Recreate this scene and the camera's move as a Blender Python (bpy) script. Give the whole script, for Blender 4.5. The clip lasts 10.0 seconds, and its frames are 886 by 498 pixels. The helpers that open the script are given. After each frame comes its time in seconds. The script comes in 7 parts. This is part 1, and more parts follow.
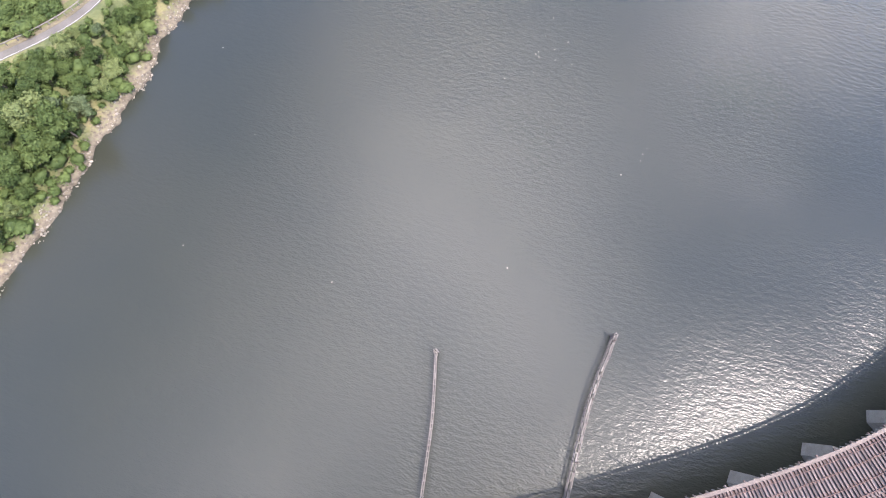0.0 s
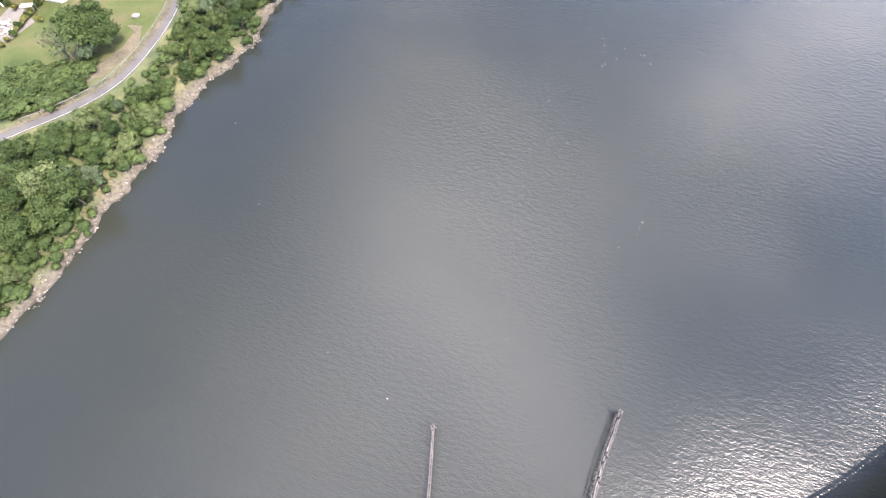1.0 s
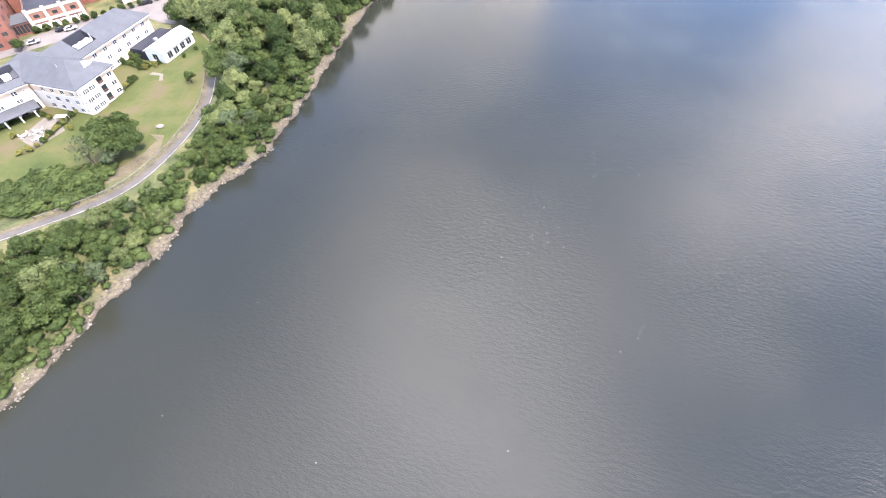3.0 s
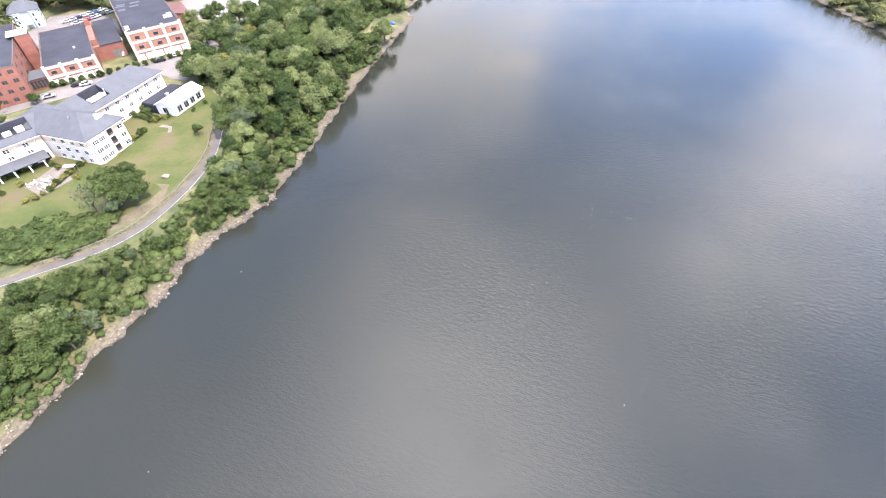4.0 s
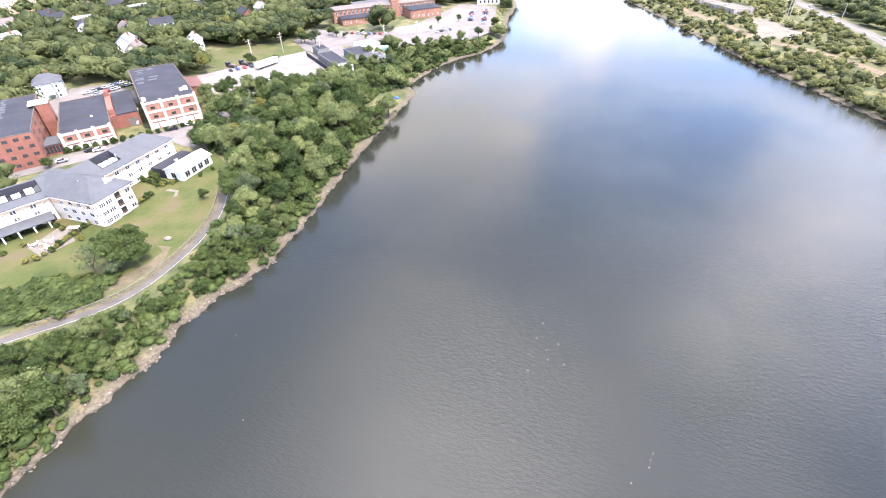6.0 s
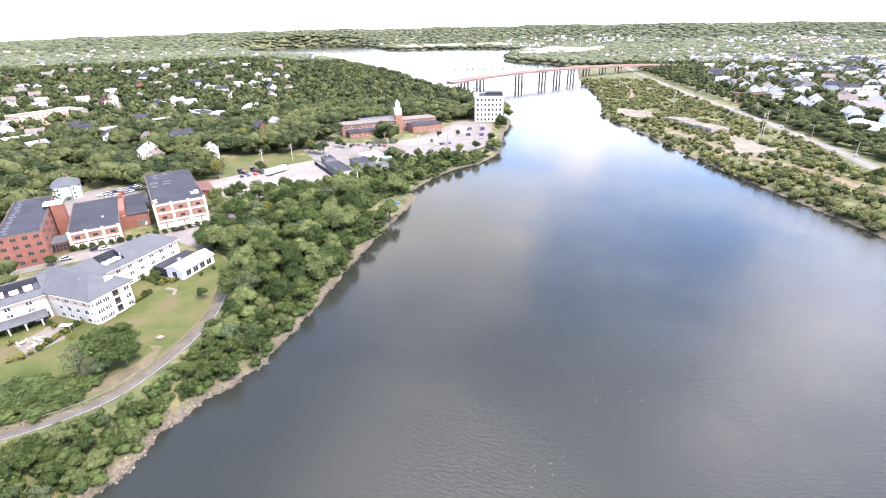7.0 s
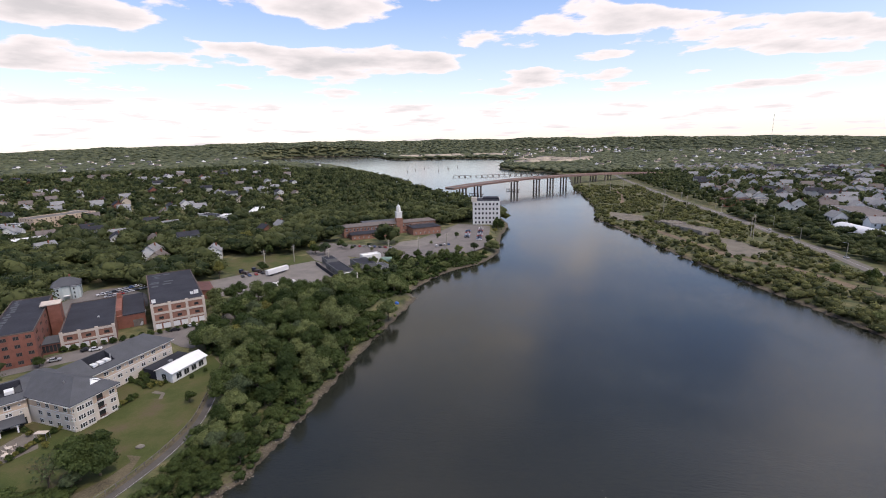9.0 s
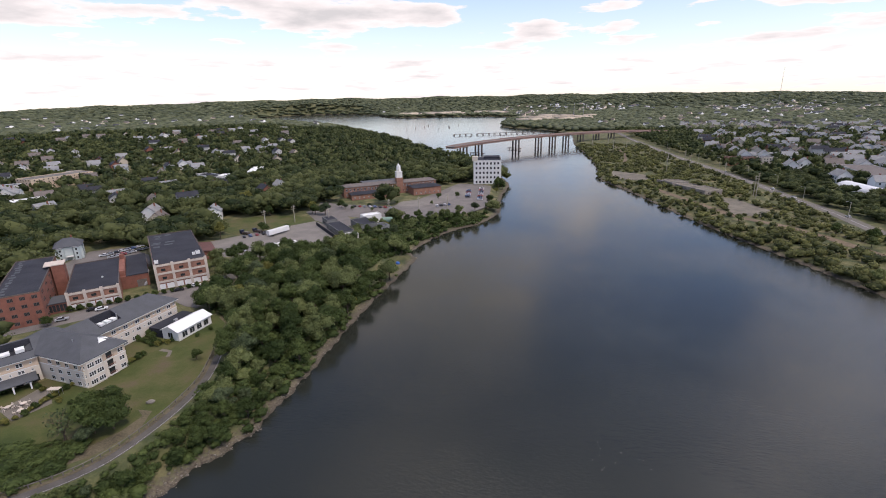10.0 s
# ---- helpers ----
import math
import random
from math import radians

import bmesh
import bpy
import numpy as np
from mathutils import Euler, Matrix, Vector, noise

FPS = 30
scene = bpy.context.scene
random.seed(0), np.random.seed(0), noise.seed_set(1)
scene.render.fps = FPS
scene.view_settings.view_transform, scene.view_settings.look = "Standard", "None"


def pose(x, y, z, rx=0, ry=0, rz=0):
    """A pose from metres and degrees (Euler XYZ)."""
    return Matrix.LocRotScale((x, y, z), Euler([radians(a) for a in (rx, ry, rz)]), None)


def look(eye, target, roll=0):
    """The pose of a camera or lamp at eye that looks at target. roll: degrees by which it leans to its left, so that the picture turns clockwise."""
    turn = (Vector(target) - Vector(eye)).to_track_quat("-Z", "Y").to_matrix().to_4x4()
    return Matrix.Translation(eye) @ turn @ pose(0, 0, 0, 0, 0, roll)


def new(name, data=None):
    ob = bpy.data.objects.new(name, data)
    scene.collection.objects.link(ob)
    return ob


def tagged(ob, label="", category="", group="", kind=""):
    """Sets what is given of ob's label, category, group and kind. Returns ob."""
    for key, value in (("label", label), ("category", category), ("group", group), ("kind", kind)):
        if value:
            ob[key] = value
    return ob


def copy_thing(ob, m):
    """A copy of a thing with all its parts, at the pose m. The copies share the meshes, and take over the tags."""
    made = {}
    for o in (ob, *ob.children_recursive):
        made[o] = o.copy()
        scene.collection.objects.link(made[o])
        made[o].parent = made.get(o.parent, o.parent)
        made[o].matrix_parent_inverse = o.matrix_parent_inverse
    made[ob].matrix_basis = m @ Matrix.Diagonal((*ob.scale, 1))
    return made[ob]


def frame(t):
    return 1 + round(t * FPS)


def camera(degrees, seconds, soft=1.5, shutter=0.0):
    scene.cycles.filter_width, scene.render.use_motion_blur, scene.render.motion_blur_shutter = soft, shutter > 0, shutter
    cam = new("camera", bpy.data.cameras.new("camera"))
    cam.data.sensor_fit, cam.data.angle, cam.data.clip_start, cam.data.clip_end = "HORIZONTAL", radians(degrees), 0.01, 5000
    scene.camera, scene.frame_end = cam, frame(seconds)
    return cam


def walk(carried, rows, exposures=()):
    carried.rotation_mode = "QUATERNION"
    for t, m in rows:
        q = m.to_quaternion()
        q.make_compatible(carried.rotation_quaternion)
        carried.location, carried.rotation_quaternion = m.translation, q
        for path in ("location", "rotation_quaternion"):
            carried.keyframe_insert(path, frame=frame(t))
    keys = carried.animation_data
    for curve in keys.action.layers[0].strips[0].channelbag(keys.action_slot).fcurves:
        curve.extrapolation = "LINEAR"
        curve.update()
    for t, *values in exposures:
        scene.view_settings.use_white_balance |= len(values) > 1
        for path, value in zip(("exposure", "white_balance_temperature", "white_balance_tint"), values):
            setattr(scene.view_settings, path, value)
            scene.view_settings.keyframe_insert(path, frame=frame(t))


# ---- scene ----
cam = camera(86.27, 10.0, soft=1.0)
EYE = (0.0, 0.0, 85.0)


def aim(heading, tilt, lean):
    """A pose at the hover point: heading clockwise from north, tilt above the level, lean, all in degrees."""
    a, b = radians(heading), radians(tilt)
    way = Vector((math.sin(a) * math.cos(b), math.cos(a) * math.cos(b), math.sin(b)))
    return look(EYE, Vector(EYE) + 100 * way, lean)


walk(cam, [(t, aim(h, p, r)) for t, h, p, r in (
    (0.0, -7.29, -71.17, -11.64),
    (0.5, -5.34, -67.87, -9.58),
    (1.0, -3.47, -62.82, -7.41),
    (1.5, -2.33, -58.63, -6.16),
    (2.0, -1.85, -56.13, -5.70),
    (2.5, -1.36, -53.85, -5.08),
    (3.8, -0.33, -45.67, -3.78),
    (4.0, -0.19, -44.80, -3.66),
    (4.5, -0.09, -43.38, -3.47),
    (5.0, 0.02, -42.57, -3.38),
    (5.2, 0.06, -42.12, -3.34),
    (6.5, 0.96, -31.39, -1.91),
    (7.0, 1.31, -24.74, -1.52),
    (7.5, 1.58, -18.04, -1.32),
    (8.0, 1.81, -11.36, -1.16),
    (8.5, 1.89, -8.10, -1.14),
    (9.0, 1.74, -12.65, -1.32),
    (9.5, 1.59, -16.11, -1.44),
    (10.0, 1.54, -17.48, -1.49),
)], [(t, e, k, 19) for t, e, k in ((0.0, 1.3, 6450), (2.5, 1.3, 6450), (5.0, 1.3, 6500), (6.5, 1.3, 6500), (7.5, 0.70, 6500), (8.0, 0.0, 6500), (8.5, -0.65, 6600), (9.0, -0.9, 6650), (10.0, -0.85, 6650))])

# ---- light: high sun to the right of the river, broken cumulus ----
SUN_UP, SUN_TO = 60.0, 124.0
sun = new("sun", bpy.data.lights.new("sun", "SUN"))
sun.data.energy, sun.data.angle, sun.data.color = 5.0, radians(0.6), (1.0, 0.93, 0.82)
sa, sb = radians(SUN_TO), radians(SUN_UP)
sun.matrix_world = look((math.sin(sa) * math.cos(sb) * 300, math.cos(sa) * math.cos(sb) * 300, math.sin(sb) * 300), (0, 0, 0))


def wire(nt, a, b):
    nt.links.new(a, b)


# the larger clouds, over a plane above the place: middle, half-widths, and how much thicker (or, below nought, clearer) the sky is there
CLOUDS = [(-1.55, 2.5, 0.75, 0.36, 0.20), (-0.15, 2.2, 0.85, 0.34, 0.22), (-0.5, 2.75, 0.40, 0.40, 0.18), (1.0, 3.0, 0.48, 0.36, 0.22), (0.25, 3.3, 0.24, 0.24, 0.18), (2.4, 3.1, 0.85, 0.45, 0.20),
          (-2.3, 3.25, 0.60, 0.40, 0.18), (-1.45, 3.5, 0.48, 0.36, 0.18), (-0.5, 4.0, 0.9, 0.6, 0.18), (1.4, 4.6, 0.7, 0.6, 0.14), (-1.0, 3.05, 0.35, 0.35, -0.18), (0.45, 2.72, 0.35, 0.28, -0.16), (1.6, 2.4, 0.6, 0.36, -0.20),
          (-0.05, 0.15, 0.36, 0.75, 0.10), (-0.15, 0.54, 0.18, 0.46, 0.15), (0.09, 0.34, 0.16, 0.52, 0.18), (0.94, 0.94, 0.38, 0.48, 0.17), (0.40, 0.72, 0.20, 0.42, -0.07), (0.10, 1.85, 0.65, 0.45, 0.15),
          (0.2, 1.18, 0.6, 0.28, -0.18), (-0.85, 0.6, 0.55, 0.80, -0.22), (0.85, 1.9, 0.35, 0.45, -0.14)]


def make_world():
    w = bpy.data.worlds.new("sky")
    scene.world = w
    w.use_nodes = True
    nt = w.node_tree
    nt.nodes.clear()
    N = nt.nodes.new
    out, bg = N("ShaderNodeOutputWorld"), N("ShaderNodeBackground")
    sky = N("ShaderNodeTexSky")
    sky.sky_type, sky.sun_disc = "NISHITA", False
    sky.sun_elevation, sky.sun_rotation = sb, sa
    sky.air_density, sky.dust_density, sky.ozone_density = 1.0, 0.3, 3.0
    tc = N("ShaderNodeTexCoord")
    sep = N("ShaderNodeSeparateXYZ")
    wire(nt, tc.outputs["Generated"], sep.inputs[0])
    zz = N("ShaderNodeMath")
    zz.operation = "MAXIMUM"
    zz.inputs[1].default_value = 0.0
    wire(nt, sep.outputs["Z"], zz.inputs[0])
    za = N("ShaderNodeMath")
    za.operation = "ADD"
    za.inputs[1].default_value = 0.10
    wire(nt, zz.outputs[0], za.inputs[0])
    div = N("ShaderNodeVectorMath")
    div.operation = "DIVIDE"
    comb = N("ShaderNodeCombineXYZ")
    for i in range(3):
        wire(nt, za.outputs[0], comb.inputs[i])
    wire(nt, tc.outputs["Generated"], div.inputs[0])
    wire(nt, comb.outputs[0], div.inputs[1])
    n1 = N("ShaderNodeTexNoise")
    n1.inputs["Scale"].default_value, n1.inputs["Detail"].default_value, n1.inputs["Roughness"].default_value = 1.7, 9.0, 0.54
    wire(nt, div.outputs[0], n1.inputs["Vector"])
    last = n1.outputs["Fac"]
    for cx, cy, rx, ry, weight in CLOUDS:
        at, far, fall, total = N("ShaderNodeMapping"), N("ShaderNodeVectorMath"), N("ShaderNodeMapRange"), N("ShaderNodeMath")
        at.inputs["Location"].default_value, at.inputs["Scale"].default_value = (-cx / rx, -cy / ry, 0), (1 / rx, 1 / ry, 0)
        far.operation, fall.interpolation_type, total.operation = "LENGTH", "SMOOTHSTEP", "ADD"
        fall.inputs["From Min"].default_value, fall.inputs["From Max"].default_value = 0.35, 1.25
        fall.inputs["To Min"].default_value, fall.inputs["To Max"].default_value = weight, 0.0
        wire(nt, div.outputs[0], at.inputs["Vector"])
        wire(nt, at.outputs[0], far.inputs[0])
        wire(nt, far.outputs["Value"], fall.inputs["Value"])
        wire(nt, fall.outputs[0], total.inputs[0])
        wire(nt, last, total.inputs[1])
        last = total.outputs[0]
    ramp = N("ShaderNodeValToRGB")
    ramp.color_ramp.elements[0].position, ramp.color_ramp.elements[1].position = 0.55, 0.60
    wire(nt, last, ramp.inputs[0])
    # thicker parts of a cloud have a greyer underside
    body = N("ShaderNodeValToRGB")
    body.color_ramp.elements[0].position, body.color_ramp.elements[1].position = 0.60, 0.82
    body.color_ramp.elements[0].color, body.color_ramp.elements[1].color = (21.0, 20.4, 20.0, 1), (13.9, 14.1, 14.1, 1)
    wire(nt, last, body.inputs[0])
    # clouds towards the sun shine brighter
    dot = N("ShaderNodeVectorMath")
    dot.operation = "DOT_PRODUCT"
    dot.inputs[1].default_value = (math.sin(sa) * math.cos(sb), math.cos(sa) * math.cos(sb), math.sin(sb))
    wire(nt, tc.outputs["Generated"], dot.inputs[0])
    glow = N("ShaderNodeMapRange")
    glow.interpolation_type = "SMOOTHSTEP"
    glow.inputs["From Min"].default_value, glow.inputs["From Max"].default_value = 0.25, 0.75
    glow.inputs["To Min"].default_value, glow.inputs["To Max"].default_value = 0.9, 3.6
    wire(nt, dot.outputs["Value"], glow.inputs["Value"])
    lit = N("ShaderNodeVectorMath")
    lit.operation = "SCALE"
    wire(nt, body.outputs[0], lit.inputs[0])
    wire(nt, glow.outputs[0], lit.inputs["Scale"])
    # low over the horizon the clouds close up into a pale veil
    veil = N("ShaderNodeMapRange")
    veil.inputs["From Min"].default_value, veil.inputs["From Max"].default_value = 0.0, 0.26
    veil.inputs["To Min"].default_value, veil.inputs["To Max"].default_value = 0.46, 0.0
    wire(nt, sep.outputs["Z"], veil.inputs["Value"])
    mx = N("ShaderNodeMath")
    mx.operation = "MAXIMUM"
    wire(nt, ramp.outputs[0], mx.inputs[0])
    wire(nt, veil.outputs[0], mx.inputs[1])
    mix = N("ShaderNodeMix")
    mix.data_type = "RGBA"
    wire(nt, mx.outputs[0], mix.inputs["Factor"])
    gain = N("ShaderNodeVectorMath")
    gain.operation = "MULTIPLY"
    gain.inputs[1].default_value = (3.75, 3.68, 3.72)
    wire(nt, sky.outputs[0], gain.inputs[0])
    wire(nt, gain.outputs[0], mix.inputs["A"])
    wire(nt, lit.outputs[0], mix.inputs["B"])
    wire(nt, mix.outputs["Result"], bg.inputs["Color"])
    bg.inputs["Strength"].default_value = 0.10
    wire(nt, bg.outputs[0], out.inputs[0])


make_world()


# ---- materials ----
def mat(name, base, rough=0.8, vary=0.25, scale=0.6, fine=6.0, bump=0.15, metal=0.0, random_hue=0.0, island=False, spec=0.2):
    m = bpy.data.materials.new(name)
    m.use_nodes = True
    nt = m.node_tree
    N = nt.nodes.new
    b = nt.nodes["Principled BSDF"]
    b.inputs["Roughness"].default_value, b.inputs["Metallic"].default_value = rough, metal
    b.inputs["Specular IOR Level"].default_value = spec
    geo = N("ShaderNodeNewGeometry")
    coarse, grain = N("ShaderNodeTexNoise"), N("ShaderNodeTexNoise")
    coarse.inputs["Scale"].default_value, coarse.inputs["Detail"].default_value = scale, 4
    grain.inputs["Scale"].default_value, grain.inputs["Detail"].default_value = fine, 3
    wire(nt, geo.outputs["Position"], coarse.inputs["Vector"])
    wire(nt, geo.outputs["Position"], grain.inputs["Vector"])
    add = N("ShaderNodeMath")
    add.operation = "ADD"
    wire(nt, coarse.outputs["Fac"], add.inputs[0])
    wire(nt, grain.outputs["Fac"], add.inputs[1])
    last = add.outputs[0]
    if random_hue:
        src = N("ShaderNodeObjectInfo").outputs["Random"] if not island else geo.outputs["Random Per Island"]
        mad = N("ShaderNodeMath")
        mad.operation = "MULTIPLY_ADD"
        mad.inputs[1].default_value = random_hue
        wire(nt, src, mad.inputs[0])
        wire(nt, last, mad.inputs[2])
        last = mad.outputs[0]
    rng = N("ShaderNodeMapRange")
    rng.inputs["From Min"].default_value, rng.inputs["From Max"].default_value = 0.6, 1.4 + random_hue
    wire(nt, last, rng.inputs["Value"])
    mix = N("ShaderNodeMix")
    mix.data_type = "RGBA"
    mix.inputs["A"].default_value = (*[c * (1 - vary) for c in base], 1)
    mix.inputs["B"].default_value = (*[min(1, c * (1 + vary)) for c in base], 1)
    wire(nt, rng.outputs[0], mix.inputs["Factor"])
    wire(nt, mix.outputs["Result"], b.inputs["Base Color"])
    if bump:
        bp = N("ShaderNodeBump")
        bp.inputs["Strength"].default_value, bp.inputs["Distance"].default_value = bump, 0.1
        wire(nt, grain.outputs["Fac"], bp.inputs["Height"])
        wire(nt, bp.outputs[0], b.inputs["Normal"])
    return m


def leaf_mat(name, dark, light, island=True, per_object=0.5):
    """Foliage: colour drifts from tree to tree and from clump to clump, and a little light comes through."""
    m = bpy.data.materials.new(name)
    m.use_nodes = True
    nt = m.node_tree
    N = nt.nodes.new
    b = nt.nodes["Principled BSDF"]
    b.inputs["Roughness"].default_value = 0.6
    b.inputs["Specular IOR Level"].default_value = 0.08
    geo = N("ShaderNodeNewGeometry")
    big = N("ShaderNodeTexNoise")
    big.inputs["Scale"].default_value, big.inputs["Detail"].default_value = 0.09, 4
    wire(nt, geo.outputs["Position"], big.inputs["Vector"])
    info = N("ShaderNodeObjectInfo")
    sum1, sum2 = N("ShaderNodeMath"), N("ShaderNodeMath")
    sum1.operation = sum2.operation = "MULTIPLY_ADD"
    sum1.inputs[1].default_value, sum2.inputs[1].default_value = 0.38, per_object
    wire(nt, geo.outputs["Random Per Island"], sum1.inputs[0])
    wire(nt, big.outputs["Fac"], sum1.inputs[2])
    wire(nt, info.outputs["Random"], sum2.inputs[0])
    wire(nt, sum1.outputs[0], sum2.inputs[2])
    rng = N("ShaderNodeMapRange")
    rng.inputs["From Min"].default_value, rng.inputs["From Max"].default_value = 0.38, 0.98 + per_object * 0.8
    # crowns that stand in one mesh carry their own tone
    tone, sum3 = N("ShaderNodeAttribute"), N("ShaderNodeMath")
    tone.attribute_name, sum3.operation = "tone", "ADD"
    wire(nt, tone.outputs["Fac"], sum3.inputs[0])
    wire(nt, sum2.outputs[0], sum3.inputs[1])
    wire(nt, sum3.outputs[0], rng.inputs["Value"])
    mix = N("ShaderNodeMix")
    mix.data_type = "RGBA"
    mix.inputs["A"].default_value, mix.inputs["B"].default_value = (*dark, 1), (*light, 1)
    wire(nt, rng.outputs[0], mix.inputs["Factor"])
    wire(nt, mix.outputs["Result"], b.inputs["Base Color"])
    tr = N("ShaderNodeBsdfTranslucent")
    wire(nt, mix.outputs["Result"], tr.inputs["Color"])
    ms = N("ShaderNodeMixShader")
    ms.inputs[0].default_value = 0.35
    wire(nt, b.outputs[0], ms.inputs[1])
    wire(nt, tr.outputs[0], ms.inputs[2])
    wire(nt, ms.outputs[0], nt.nodes["Material Output"].inputs["Surface"])
    return m


def water_mat():
    m = bpy.data.materials.new("river_water")
    m.use_nodes = True
    nt = m.node_tree
    N = nt.nodes.new
    b = nt.nodes["Principled BSDF"]
    b.inputs["IOR"].default_value = 1.33
    geo = N("ShaderNodeNewGeometry")
    silt = N("ShaderNodeTexNoise")
    silt.inputs["Scale"].default_value, silt.inputs["Detail"].default_value = 0.009, 4
    wire(nt, geo.outputs["Position"], silt.inputs["Vector"])
    mix = N("ShaderNodeMix")
    mix.data_type = "RGBA"
    mix.inputs["A"].default_value, mix.inputs["B"].default_value = (0.006, 0.010, 0.012, 1), (0.026, 0.025, 0.015, 1)
    wire(nt, silt.outputs["Fac"], mix.inputs["Factor"])
    wire(nt, mix.outputs["Result"], b.inputs["Base Color"])
    # two trains of wind ripples, stronger in gusty patches
    turn = N("ShaderNodeMapping")
    turn.vector_type = "TEXTURE"
    turn.inputs["Rotation"].default_value = (0, 0, radians(-22))
    turn.inputs["Scale"].default_value = (2.3, 1.0, 1.0)
    wire(nt, geo.outputs["Position"], turn.inputs["Vector"])
    r1, r2, gust = N("ShaderNodeTexNoise"), N("ShaderNodeTexNoise"), N("ShaderNodeTexNoise")
    r1.inputs["Scale"].default_value, r1.inputs["Detail"].default_value = 1.5, 2.5
    r2.inputs["Scale"].default_value, r2.inputs["Detail"].default_value = 4.6, 3
    gust.inputs["Scale"].default_value, gust.inputs["Detail"].default_value = 0.02, 3
    wire(nt, turn.outputs[0], r1.inputs["Vector"])
    wire(nt, turn.outputs[0], r2.inputs["Vector"])
    wire(nt, geo.outputs["Position"], gust.inputs["Vector"])
    s = N("ShaderNodeMath")
    s.operation = "MULTIPLY_ADD"
    s.inputs[1].default_value = 0.55
    wire(nt, r2.outputs["Fac"], s.inputs[0])
    wire(nt, r1.outputs["Fac"], s.inputs[2])
    gr = N("ShaderNodeMapRange")
    gr.inputs["From Min"].default_value, gr.inputs["From Max"].default_value = 0.35, 0.7
    gr.inputs["To Min"].default_value, gr.inputs["To Max"].default_value = 0.10, 0.34
    wire(nt, gust.outputs["Fac"], gr.inputs["Value"])
    bp = N("ShaderNodeBump")
    bp.inputs["Distance"].default_value = 0.5
    # the reach up to the railway bridge is ruffled, the wide water beyond lies smooth
    where, calm, both = N("ShaderNodeSeparateXYZ"), N("ShaderNodeMapRange"), N("ShaderNodeMath")
    wire(nt, geo.outputs["Position"], where.inputs[0])
    calm.inputs["From Min"].default_value, calm.inputs["From Max"].default_value = 40.0, 330.0
    calm.inputs["To Min"].default_value, calm.inputs["To Max"].default_value = 1.0, 0.16
    wire(nt, where.outputs["Y"], calm.inputs["Value"])
    gloss = N("ShaderNodeMapRange")
    gloss.inputs["From Min"].default_value, gloss.inputs["From Max"].default_value = 20.0, 190.0
    gloss.inputs["To Min"].default_value, gloss.inputs["To Max"].default_value = 0.26, 0.12
    wire(nt, where.outputs["Y"], gloss.inputs["Value"])
    wire(nt, gloss.outputs[0], b.inputs["Roughness"])
    both.operation = "MULTIPLY"
    wire(nt, gr.outputs[0], both.inputs[0])
    wire(nt, calm.outputs[0], both.inputs[1])
    # the near bank shelters the water along it
    lee, shelter, three = N("ShaderNodeMath"), N("ShaderNodeMapRange"), N("ShaderNodeMath")
    lee.operation, three.operation = "MULTIPLY_ADD", "MULTIPLY"
    lee.inputs[1].default_value = -0.36
    wire(nt, where.outputs["Y"], lee.inputs[0])
    wire(nt, where.outputs["X"], lee.inputs[2])
    shelter.inputs["From Min"].default_value, shelter.inputs["From Max"].default_value = -98.0, -55.0
    shelter.inputs["To Min"].default_value, shelter.inputs["To Max"].default_value = 0.22, 1.0
    wire(nt, lee.outputs[0], shelter.inputs["Value"])
    wire(nt, both.outputs[0], three.inputs[0])
    wire(nt, shelter.outputs[0], three.inputs[1])
    wire(nt, three.outputs[0], bp.inputs["Strength"])
    wire(nt, s.outputs[0], bp.inputs["Height"])
    wire(nt, bp.outputs[0], b.inputs["Normal"])
    return m


